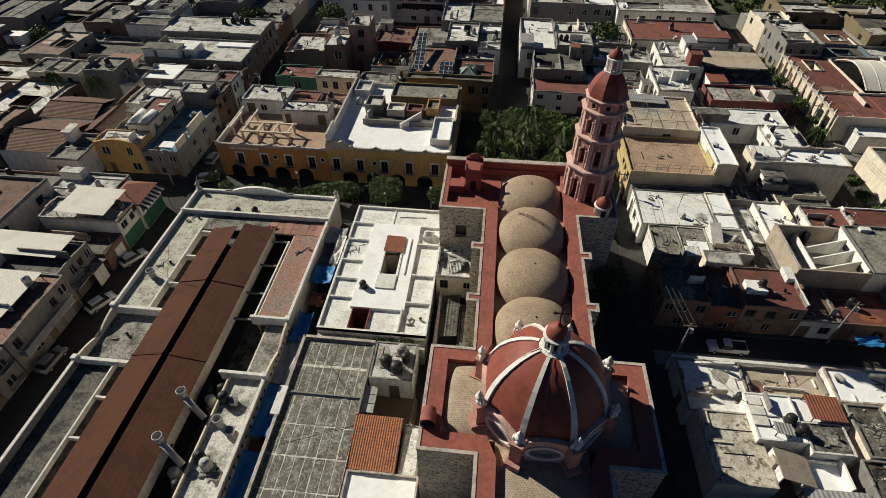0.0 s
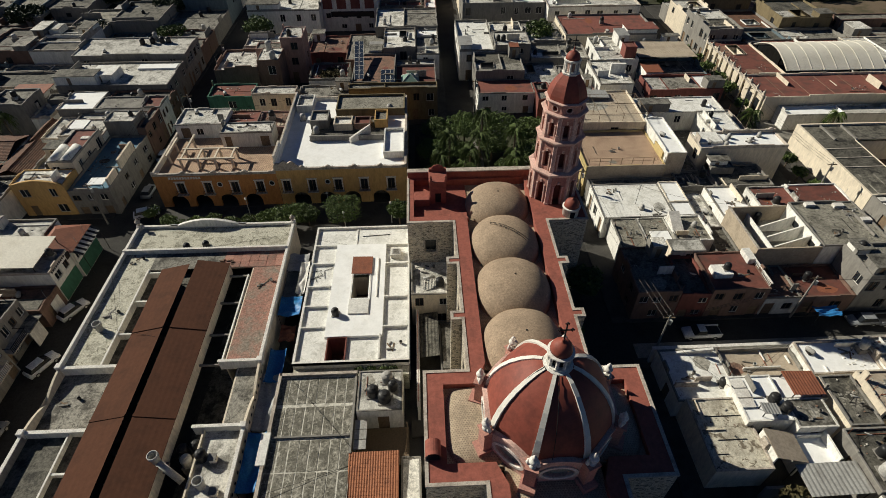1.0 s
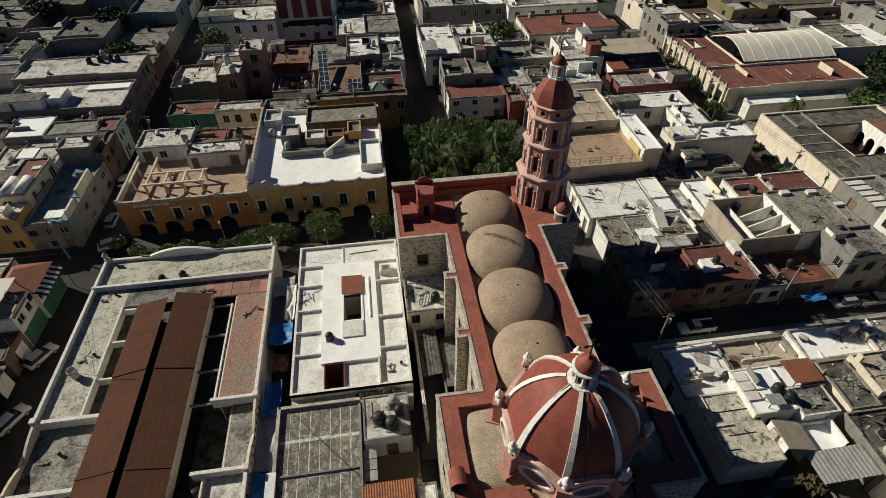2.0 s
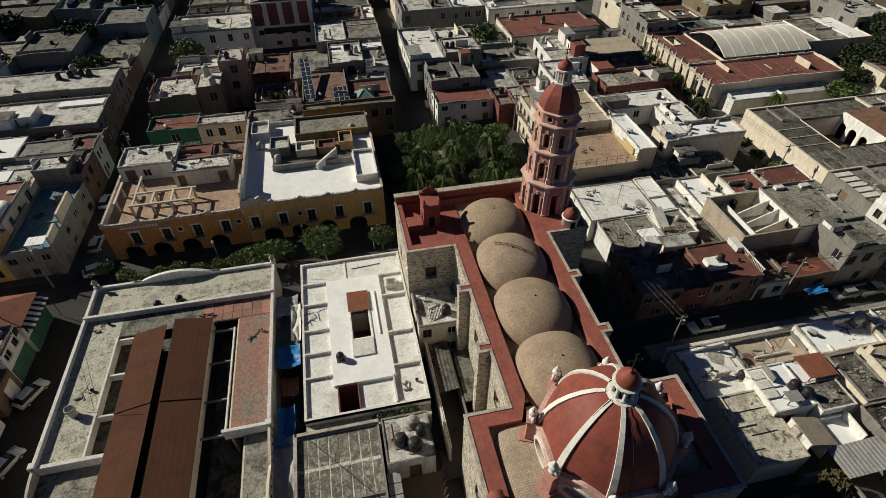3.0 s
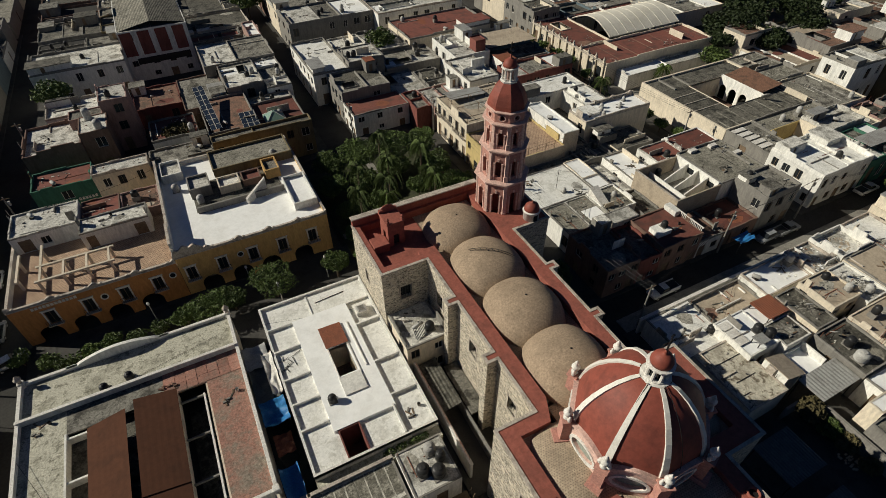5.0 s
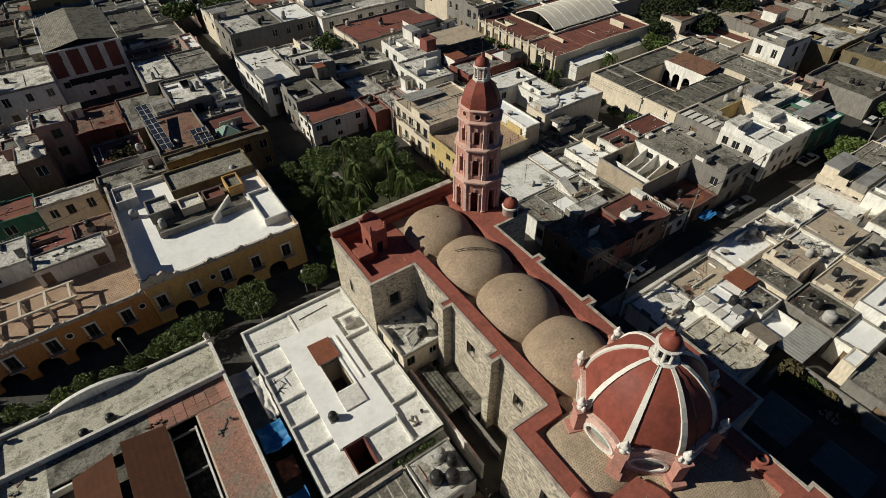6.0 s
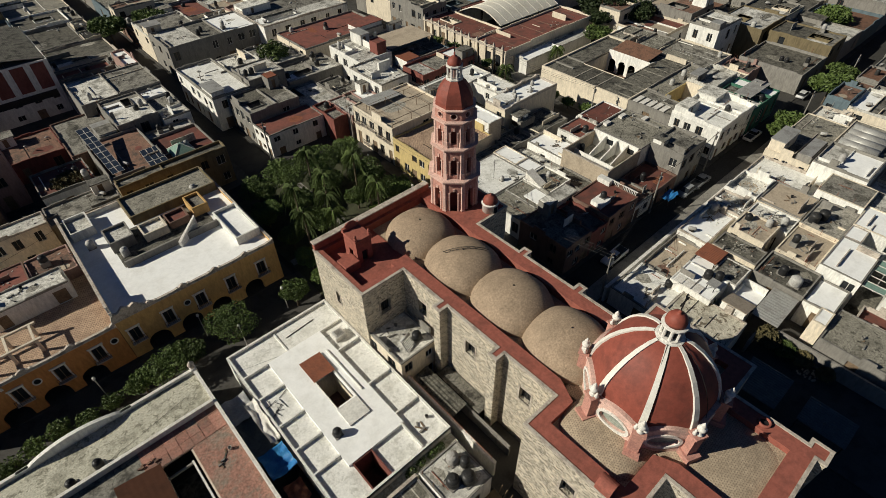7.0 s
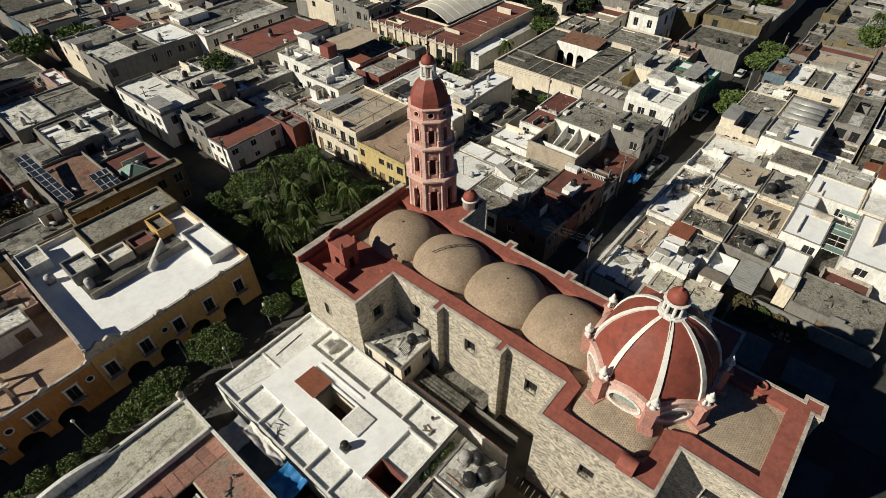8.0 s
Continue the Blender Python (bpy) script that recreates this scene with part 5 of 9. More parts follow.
for ya, yb, mat in ((42.0, 49.2, "flaked"), (49.2, 58.6, "flaked")):
    slab("roof", -28.7, ya, -24.6, yb, 5.15, mat, market)
slab("roof", -43.5, 42.0, -40.6, 58.6, 4.3, "dark", market)
slab("roof", -48.0, 33.8, -40.6, 42.0, 4.3, "grey", market)
slab("roof", -48.0, 16.2, -40.6, 33.6, 4.6, "dark", market)
slab("roof", -27.2, 33.6, -24.6, 42.0, 4.4, "grey", market)
slab("roof", -28.8, 16.2, -24.6, 33.3, 4.7, "chalk", market, label="patchy pale roof over the stalls")
# yard floors and ceiling slab take the dark tone for the pit's shade
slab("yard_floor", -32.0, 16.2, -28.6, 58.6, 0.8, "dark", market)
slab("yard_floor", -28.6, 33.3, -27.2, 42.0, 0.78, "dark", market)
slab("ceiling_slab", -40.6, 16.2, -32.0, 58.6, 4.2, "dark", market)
low_wall(-28.9, 42.0, -28.7, 58.6, 0.8, 5.05, "w_cream", market, "yard_wall")
low_wall(-27.4, 33.5, -27.2, 42.0, 0.8, 4.4, "w_cream", market, "yard_wall")
low_wall(-28.95, 16.2, -28.75, 33.4, 0.8, 5.2, "w_cream", market, "yard_wall")
# parapets
low_wall(-48.3, 61.9, -24.6, 62.2, 5.1, 5.95, "w_white", market, cap="trim")
low_wall(-48.3, 42.0, -48.0, 68.0, 5.0, 5.75, "w_white", market, cap="trim")
low_wall(-48.3, 16.0, -48.0, 33.5, 4.5, 5.6, "w_grey", market, cap="trim")
low_wall(-24.6, 42.0, -24.3, 68.0, 5.0, 5.7, "w_white", market, cap="trim")
low_wall(-24.6, 16.0, -24.3, 33.4, 4.6, 5.6, "w_cream", market, cap="trim")
low_wall(-48.0, 67.7, -24.6, 68.0, 5.0, 5.6, "w_white", market, cap="trim")
low_wall(-48.5, 41.7, -40.6, 42.05, 4.2, 5.6, "w_white", market, cap="trim")
low_wall(-48.5, 33.4, -40.6, 33.75, 4.2, 5.6, "w_white", market, cap="trim")
low_wall(-43.62, 42.05, -43.4, 58.5, 4.2, 5.45, "w_white", market)
low_wall(-43.4, 16.2, -43.2, 33.4, 4.5, 5.3, "w_white", market)
low_wall(-29.4, 41.8, -24.3, 42.1, 4.2, 5.75, "w_white", market, cap="trim")
low_wall(-30.0, 33.3, -24.3, 33.6, 4.2, 5.7, "w_white", market, cap="trim")
for y in (47.0, 52.5, 57.9):
    low_wall(-43.4, y - 0.12, -40.7, y + 0.12, 4.3, 5.3, "w_white", market, "beam")
for y in (24.0, 29.0):
    low_wall(-43.2, y - 0.12, -40.7, y + 0.12, 4.5, 5.2, "w_white", market, "beam")
for y in (42.0, 46.6, 52.0, 57.1):
    low_wall(-31.9, y - 0.1, -29.2, y + 0.1, 4.7, 5.0, "w_grey", market, "beam")
low_wall(-29.35, 42.0, -29.15, 57.2, 4.7, 5.15, "w_white", market, "beam")
def swept_wall(bm, profile, base, c0, c1, along_y=False):
    """One solid wall whose top follows profile, pairs of run and height."""
    rings = []
    for a, top in profile:
        corners = [(c0, base), (c1, base), (c1, top), (c0, top)]
        rings.append([bm.verts.new((c, a, z) if along_y else (a, c, z)) for c, z in corners])
    for p, q in zip(rings, rings[1:]):
        for k in range(4):
            bm.faces.new((p[k], p[(k + 1) % 4], q[(k + 1) % 4], q[k]))
    bm.faces.new(rings[0])
    bm.faces.new(rings[-1][::-1])
    bmesh.ops.recalc_face_normals(bm, faces=bm.faces[:])


# swept parapet walls of the sunken bays and the bowed front
for x in (-48.3, -24.6):
    bm = bmesh.new()
    run = [i / 24 for i in range(25)]
    swept_wall(bm, [(33.6 + 8.2 * f, 4.5 + 1.1 * abs(math.cos(math.pi * f)) ** 0.7) for f in run], 4.2, x, x + 0.28, True)
    part("swept_parapet", bm, "w_cream", market)
bm = bmesh.new()
swept_wall(bm, [(-43.4 + 11.6 * i / 30, 5.68 + 1.05 * math.sin(math.pi * max(0.0, min(1.0, (i - 3) / 24))) ** 0.8) for i in range(31)], 5.5, 67.64, 68.08)
part("bowed_pediment", bm, "w_white", market, "bowed white parapet over the entrance")
for x, y in ((-48.1, 67.8), (-24.5, 67.8), (-48.2, 42.0), (-48.2, 33.5), (-24.45, 42.0), (-24.45, 33.4)):
    bm = bmesh.new()
    box(bm, x - 0.35, y - 0.35, 5.0, x + 0.35, y + 0.35, 6.0, 0.05)
    u = part("corner_block", bm, "trim", market)
    if y > 60:
        bm = bmesh.new()
        lathe(bm, [(0.25, 6.0), (0.15, 6.15), (0.4, 6.5), (0.42, 6.65), (0.2, 6.8), (0.24, 6.95), (0.04, 7.2)], 12, (x, y))
        part("urn", bm, "coping", u, "weathered stone urn", True)
# small square vents in the passage-side parapet: flat plates, dark for the shade inside
for k in range(22):
    y = 17 + k * 1.15 if k < 14 else 34.2 + (k - 14) * 0.95
    part("vent_hole", cbox(-24.302, y, 4.3, -24.28, y + 0.32, 4.65), "glass", market)
# the two long sheet roofs
for x0, x1, z0, z1, y1 in ((-41.1, -36.95, 6.15, 7.1, 57.6), (-36.1, -31.8, 7.05, 6.2, 58.4)):
    for ya, yb in ((16.5, 34.4), (34.25, 46.6), (46.45, y1)):
        bm = bmesh.new()
        up = 0.03 if ya < 17 or yb > 50 else 0.0
        ribbed(bm, x0, ya, z0 + up, x1, yb, z1 + up, "y", 0.6, 0.006)
        part("sheet_roof", bm, "sheet_brown", market, "long run of brown profiled sheet")
    for y in (34.3, 46.5):
        bm = bmesh.new()
        prism(bm, [(x0, y - 0.16), (x1, y - 0.16), (x1, y + 0.16), (x0, y + 0.16)], 0.02, 0.12)
        for v in bm.verts:
            v.co.z += z0 + (z1 - z0) * (v.co.x - x0) / (x1 - x0)
        part("lap_strip", bm, "sheet_brown", market)
    bm = bmesh.new()
    xe, ze = (x0 + 0.25, z0) if z0 < z1 else (x1 - 0.25, z1)
    box(bm, xe - 0.1, 16.5, 4.15, xe + 0.1, y1, ze - 0.1)
    part("clerestory", bm, "w_cream", market)
for y in range(18, 58, 3):
    bm = bmesh.new()
    tube(bm, (-37.2, y, 6.7), (-36.0, y, 6.7), 0.05, 5)
    part("ridge_tie", bm, "iron", market)
# kitchen ducts and pots in the yard
for x, y, h in ((-32.2, 29.4, 7.6), (-32.2, 24.0, 7.6), (-27.5, 27.2, 6.3), (-46.0, 47.9, 6.5)):
    duct = thing("vent_duct", (x, y, 4.7), "stubby white concrete vent pipe with an open mouth", "vent pipe", "market vents")
    bm = bmesh.new()
    lathe(bm, [(0.42, 4.6 if x > -40 else 5.18), (0.42, h - 0.5), (0.55, h - 0.45), (0.55, h), (0.46, h), (0.44, h - 0.6)], 16, (x, y), caps=False)
    part("pipe", bm, "tank_grey", duct, smooth=True)
    if x < -30 and x > -40:
        bm = bmesh.new()
        tube(bm, (x + 0.2, y - 0.2, h - 1.3), (x + 2.4, y - 1.4, 4.4), 0.36, 12)
        part("side_pipe", bm, "tank_grey", duct, smooth=True)
        slab("bracket", x - 0.6, y - 0.6, x + 0.6, y + 0.6, 4.8, "w_grey", duct)
for k, (x, y, z) in enumerate(((-30.2, 30.4, 0.8), (-30.9, 31.6, 0.8), (-29.6, 32.0, 0.8), (-30.4, 21.8, 0.8), (-29.6, 20.6, 0.8), (-27.9, 23.2, 4.7), (-26.9, 22.5, 4.7), (-28.2, 30.2, 4.7))):
    tank(x, y, z, 0.6, 1.5, "tank_black" if k % 3 else "tank_grey", 2.6 if z < 2 else 0.1)
for x, y in ((-39.4, 62.8), (-36.7, 63.2)):
    tank(x, y, 5.2, 0.5, 1.0)
for x, y, h in ((-26.0, 26.5, 1.0), (-25.6, 21.5, 0.7), (-27.0, 30.0, 1.2)):
    v = thing("roof_vent", (x, y, 4.7), "small white roof vent box", "vent", "market vents")
    part("body", cbox(x - 0.35, y - 0.35, 4.7, x + 0.35, y + 0.35, 4.7 + h * 0.6, 0.04), "trim", v)
    part("lid", cbox(x - 0.45, y - 0.45, 4.7 + h * 0.6, x + 0.45, y + 0.45, 4.78 + h * 0.6, 0.02), "w_grey", v)
rub = thing("rubble_heap", (-32.8, 59.6, 5.17), "small heap of broken red bricks on the roof", "rubble")
rr = random.Random(3)
for k in range(14):
    x, y, s = -32.8 + rr.uniform(-1.2, 1.0), 59.6 + rr.uniform(-0.5, 0.5), rr.uniform(0.1, 0.25)
    part("brick", cbox(x, y, 5.17, x + s * 1.6, y + s, 5.17 + s), "clay", rub)


# the passage with tarpaulins
def sheet(name, label, x0, y0, x1, y1, z, mat, seed, sag=0.5, category="tarpaulin", base=0.15):
    """A slack sheet with folds, thickness and tie ropes."""
    ob = thing(name, ((x0 + x1) / 2, (y0 + y1) / 2, 0.15), label, category, "passage covers")
    bm = bmesh.new()
    nx, ny = 10, 18
    top = []
    for i in range(nx + 1):
        row = []
        for j in range(ny + 1):
            u, v = i / nx, j / ny
            w = noise.noise(Vector((u * 3 + seed, v * 5, seed * 0.7))) * 0.35 + noise.noise(Vector((u * 9, v * 12 + seed, 1.7))) * 0.12
            zz = z - sag * 4 * u * (1 - u) * 0.6 - sag * (1 - (2 * v - 1) ** 2) * 0.3 + w
            row.append(bm.verts.new((x0 + (x1 - x0) * u + w * 0.3, y0 + (y1 - y0) * v, zz)))
        top.append(row)
    low = [[bm.verts.new(p.co - Vector((0, 0, 0.03))) for p in row] for row in top]
    for i in range(nx):
        for j in range(ny):
            bm.faces.new((top[i][j], top[i + 1][j], top[i + 1][j + 1], top[i][j + 1]))
            bm.faces.new((low[i][j], low[i][j + 1], low[i + 1][j + 1], low[i + 1][j]))
    for i in range(nx):
        bm.faces.new((top[i][0], low[i][0], low[i + 1][0], top[i + 1][0]))
        bm.faces.new((top[i][ny], top[i + 1][ny], low[i + 1][ny], low[i][ny]))
    part("cloth", bm, mat, ob, smooth=True)
    posts_to(ob, ((x0 + 0.1, y0 + 0.1), (x1 - 0.1, y0 + 0.1), (x0 + 0.1, y1 - 0.1), (x1 - 0.1, y1 - 0.1)), base, z - 0.1, 0.035)
    return ob


sheet("tarpaulin", "slack grey tarpaulin over the market passage", -24.2, 58.4, -21.3, 62.0, 4.4, "grey_tarp", 1, 0.3)
sheet("tarpaulin", "dark green creased tarpaulin between market and house", -24.1, 53.0, -21.3, 58.8, 4.3, "dark_tarp", 2, 0.8)
sheet("tarpaulin", "crumpled white plastic sheet along the house wall", -22.2, 53.6, -20.95, 60.0, 4.75, "trim", 14, 0.5)
sheet("tarpaulin", "bright blue tarpaulin stretched over a stall", -24.0, 49.8, -21.1, 53.2, 4.6, "blue_tarp", 3)
sheet("tarpaulin", "rust-red stall awning in the passage", -23.6, 46.6, -21.6, 49.2, 3.2, "rust", 4, 0.2)
sheet("tarpaulin", "creased blue tarpaulin hung in the passage", -23.9, 39.8, -21.9, 44.6, 4.4, "blue_tarp", 5, 0.9)
sheet("tarpaulin", "pale grey sheet roof over the passage", -24.25, 33.6, -22.2, 41.0, 3.9, "grey_tarp", 6, 0.3)
sheet("tarpaulin", "long blue tarpaulin along the passage", -24.2, 26.6, -22.2, 33.2, 4.4, "blue_tarp", 7, 0.5)
sheet("tarpaulin", "faded red and white awning", -24.2, 25.2, -22.2, 26.5, 3.1, "rust", 8, 0.1)
sheet("tarpaulin", "blue tarpaulin beside the concrete roof", -24.2, 16.5, -22.0, 25.0, 4.2, "blue_tarp", 9, 0.6)

# the white house with the light well
wh = thing("courtyard_house", (-13.5, 54.6, 0.15), "one-storey house with bright white flat roofs and a light well", "house")
X0, X1, Y0, Y1, ZR = -20.8, -6.4, 41.9, 67.5, 4.3
bm = bmesh.new()
WH = sides(X0, Y0, X1, Y1)
wins = []
for key, (a, b) in WH.items():
    L = (Vector(b) - Vector(a)).length
    n = {"n": 4, "s": 4}.get(key, 0)
    ops = [(L * (k + 0.5) / n - 0.6, L * (k + 0.5) / n + 0.6, 0.2 if key == "n" else 1.4, 2.8) for k in range(n)]
    wall_side(bm, a, b, 0.1, ZR + 0.35, ops, 0.3)
    wins += [(a, b, o) for o in ops]
ring_faces(bm, [(X0, Y0), (X1, Y0), (X1, Y1), (X0, Y1)], [(X0 + 0.28, Y0 + 0.28), (X1 - 0.28, Y0 + 0.28), (X1 - 0.28, Y1 - 0.28), (X0 + 0.28, Y1 - 0.28)], ZR - 0.2, ZR + 0.36)
part("wall", bm, "w_white", wh, "stained whitish outer wall")
for a, b, o in wins:
    window_in(wh, a, b, o, "wood")
# roof fields with the light well and the patio left open
HX0, HX1, HY0, HY1 = -14.4, -12.1, 52.3, 56.9
for k, q in enumerate(((-20.5, 42.2, -17.3, 47.5), (-20.5, 47.5, -17.3, 51.1), (-20.5, 51.1, -17.3, 54.8), (-20.5, 54.8, -17.3, 59.3), (-20.5, 59.3, -17.3, 63.2), (-20.5, 63.2, -14.5, 67.2), (-14.5, 63.2, -6.7, 67.2), (-9.9, 59.0, -6.7, 63.2), (-9.9, 52.5, -6.7, 59.0), (-9.9, 47.3, -6.7, 52.5), (-10.2, 42.2, -6.7, 47.3), (-14.4, 42.2, -10.2, 45.8), (-17.3, 42.2, -16.9, 45.8))):
    slab("roof_field", *q, ZR - 0.02 * (k % 3), "offwhite", wh)
for q in ((-17.3, 45.8, HX0, 63.2), (HX1, 45.8, -9.9, 63.2), (HX0, 45.8, HX1, HY0), (HX0, HY1, HX1, 63.2)):
    slab("raised_deck", *q, ZR + 0.42, "white", wh, 0.7)
for q in ((HX0 - 0.2, HY0, HX0, HY1), (HX1, HY0, HX1 + 0.2, HY1), (HX0, HY0 - 0.2, HX1, HY0), (HX0, HY1, HX1, HY1 + 0.2)):
    low_wall(*q, 0.3, ZR + 0.2, "w_cream", wh, "well_wall")
slab("well_floor", HX0, HY0, HX1, HY1, 0.3, "clay", wh)
slab("patio_floor", -16.9, 42.2, -14.4, 45.8, 0.6, "red", wh, label="red painted patio floor")
for q in ((-16.9, 42.2, -16.75, 45.8), (-14.55, 42.2, -14.4, 45.8)):
    low_wall(*q, 0.3, ZR + 0.3, "w_red", wh, "patio_wall")
low_wall(-16.75, 45.65, -14.55, 45.8, 0.3, ZR + 0.3, "w_red", wh, "patio_wall")
for y in (47.5, 51.1, 54.8, 59.3, 63.2):
    low_wall(X0 + 0.28, y - 0.1, -17.3, y + 0.1, ZR - 0.1, ZR + 0.4 + 0.03 * math.sin(y), "w_white", wh, "dividing_wall")
for y in (47.3, 52.5, 59.0):
    low_wall(-9.9, y - 0.1, X1 - 0.28, y + 0.1, ZR - 0.1, ZR + 0.45, "w_white", wh, "dividing_wall")
low_wall(-17.3, 63.1, X1 - 0.28, 63.3, ZR - 0.1, ZR + 0.35, "w_white", wh, "dividing_wall")
low_wall(-14.6, 63.3, -14.4, 67.2, ZR - 0.1, ZR + 0.12, "w_white", wh, "dividing_wall")
low_wall(-10.3, 42.2, -10.1, 46.0, ZR - 0.1, ZR + 0.5, "w_white", wh, "dividing_wall")
low_wall(-11.0, 52.4, -10.85, 60.0, ZR + 0.42, ZR + 0.6, "w_white", wh, "kerb")
low_wall(-14.6, 49.4, -11.9, 52.0, ZR + 0.42, ZR + 0.62, "w_white", wh, "kerb")
bm = bmesh.new()
ribbed(bm, HX0 - 0.25, HY1 - 0.2, ZR + 0.75, HX1 + 0.35, HY1 + 3.3, ZR + 0.65, "y", 0.6, 0.008)
part("well_cover", bm, "rust", wh, "rust-red sliding cover of the light well")
for x in (HX0 - 0.1, HX1 + 0.2):
    bm = bmesh.new()
    tube(bm, (x, HY0 - 2.6, ZR + 0.55), (x, HY1 + 3.3, ZR + 0.55), 0.05, 6)
    part("cover_rail", bm, "trim", wh)
ac = thing("air_cooler", (-8.4, 61.0, ZR), "square white air cooler with a grille on the white roof", "air cooler")
part("casing", cbox(-9.2, 60.3, ZR, -7.6, 61.8, ZR + 0.75, 0.05), "trim", ac)
part("frame", cbox(-9.0, 60.5, ZR + 0.75, -7.8, 61.6, ZR + 0.82), "tank_grey", ac)
for k in range(6):
    part("slat", cbox(-8.8, 60.62 + k * 0.15, ZR + 0.82, -8.0, 60.69 + k * 0.15, ZR + 0.86), "w_grey", ac)
tank(-16.2, 49.5, ZR + 0.42, 0.5, 1.05)
pipes = thing("loose_pipes", (-18.9, 56.6, ZR), "thin plastic pipes lying on the white roof", "pipe_run")
rr = random.Random(12)
for k in range(9):
    x, y, an = -19.0 + rr.uniform(-1.0, 1.0), 57.0 + rr.uniform(-1.6, 1.6), rr.uniform(0, 3.1)
    bm = bmesh.new()
    l = rr.uniform(0.4, 1.0)
    tube(bm, (x - math.cos(an) * l, y - math.sin(an) * l, ZR + 0.05), (x + math.cos(an) * l, y + math.sin(an) * l, ZR + 0.1), 0.035, 5)
    part("pipe", bm, "tank_black", pipes)
bar = thing("iron_bar", (-11.0, 65.6, ZR), "long dark iron bar lying on the white roof", "bar")
bm = bmesh.new()
tube(bm, (-13.6, 65.4, ZR + 0.06), (-9.4, 65.7, ZR + 0.06), 0.05, 6)
part("bar", bm, "iron", bar)
bush = thing("shrub", (-11.5, 41.3, 0.15), "green shrub growing against the stained wall", "shrub")
bm = bmesh.new()
for x in (-12.6, -11.2, -9.6, -8.6):
    leafy(bm, (x, 41.3, 3.4), (0.9, 0.5, 1.0), 220, 0.16, random.Random(int(x * 10)))
crown = part("leaves", bm, "leaf", bush)
bm = bmesh.new()
for x in (-12.4, -11.0, -9.5):
    tube(bm, (x, 41.3, 0.15), (x + 0.2, 41.3, 3.2), 0.05, 5)
part("stems", bm, "bark", bush)

slab("back_ledge", -20.8, 40.56, -6.5, 41.86, 3.5, "moss_roof", wh, 3.3, "stained ledge behind the white house")

# house built against the church
annex = house(-6.1, 50.8, -0.55, 58.0, 6.5, "w_cream", "chalk", 0.25, "w2s2", "cream house leaning against the church wall", 2, clutter=0)
tank(-2.2, 52.6, 6.5, 0.6, 1.1)
heater = thing("solar_heater", (-3.6, 52.3, 6.5), "solar water heater with dark tubes on a sloping frame", "water heater")
bm = bmesh.new()
tube(bm, (-4.4, 52.9, 7.5), (-2.9, 53.2, 7.5), 0.2, 10)
part("cylinder", bm, "tank_grey", heater, smooth=True)
for k in range(8):
    bm = bmesh.new()
    tube(bm, (-4.35 + k * 0.2, 52.8 + k * 0.03, 7.4), (-4.35 + k * 0.2, 51.6 + k * 0.03, 6.6), 0.04, 6)
    part("heater_tube", bm, "solar", heater)
# the strip between white house and church
strip = thing("yard_roof", (-3.4, 43.5, 0.15), "narrow service yard with low sheet roofs beside the church", "shed")
slab("yard_floor", -6.3, 33.9, -0.3, 50.6, 0.5, "pave", strip)
low_wall(-5.5, 36.0, -5.2, 50.7, 0.5, 3.6, "w_white", strip, "yard_wall", cap="trim")
bm = bmesh.new()
ribbed(bm, -5.1, 43.2, 3.1, -2.6, 50.4, 3.5, "y", 0.4, 0.05)
part("sheet_roof", bm, "dark", strip, "dull dark corrugated sheet")
low_wall(-2.5, 36.5, -2.3, 48.8, 0.5, 2.6, "w_grey", strip, "yard_wall")
slab("low_roof", -2.2, 41.6, -0.3, 49.0, 2.9, "grey", strip)
bm = bmesh.new()
for k in range(14):
    tube(bm, (-5.35, 36.6 + k, 3.6), (-5.35, 36.6 + k, 4.2), 0.025, 4)
tube(bm, (-5.35, 36.5, 4.2), (-5.35, 50.2, 4.2), 0.03, 5)
part("railing", bm, "rust", strip)

# concrete-plank roof house
gr = thing("plank_roof_house", (-17, 29, 0.15), "low house with a grey roof of concrete planks", "house")
bm = bmesh.new()
for a, b in sides(-21.9, 17.5, -12.7, 40.5).values():
    wall_side(bm, a, b, 0.1, 4.15)
part("wall", bm, "w_grey", gr)
slab("roof", -21.85, 17.55, -12.75, 40.45, 4.25, "seam", gr)
low_wall(-21.9, 40.2, -12.7, 40.5, 4.2, 4.65, "w_grey", gr, cap="coping")
low_wall(-22.0, 17.5, -21.7, 40.5, 4.2, 4.65, "w_grey", gr, cap="coping")
low_wall(-21.7, 32.3, -13.0, 32.5, 4.2, 4.5, "w_grey", gr)
low_wall(-22.6, 29.2, -21.6, 32.9, 4.4, 4.75, "w_white", gr, "slab_cover")
low_wall(-12.95, 30.3, -12.7, 40.4, 4.2, 4.45, "w_grey", gr)
room = house(-12.4, 34.8, -7.2, 40.2, 5.0, "w_white", "chalk", 0.12, "s1", "small white outbuilding crowded with water tanks", 1, clutter=0)
for x, y, r, c in ((-10.6, 37.0, 0.7, "tank_black"), (-9.2, 36.2, 0.75, "tank_black"), (-9.0, 38.8, 0.65, "tank_grey"), (-8.3, 37.6, 0.55, "tank_black")):
    tank(x, y, 5.0, r, 1.3, c)
yard = thing("back_yard", (-9.8, 32, 0.15), "brown earth back yard with leaning boards", "yard")
slab("yard_floor", -12.4, 30.2, -6.6, 34.8, 1.2, "soil", yard, 1.05)
for k in range(6):
    bm = bmesh.new()
    tube(bm, (-7.2 + 0.1 * k, 30.6 + 0.7 * k, 1.2), (-6.7, 30.2 + 0.7 * k, 4.2), 0.06, 4)
    part("board", bm, "wood", yard)
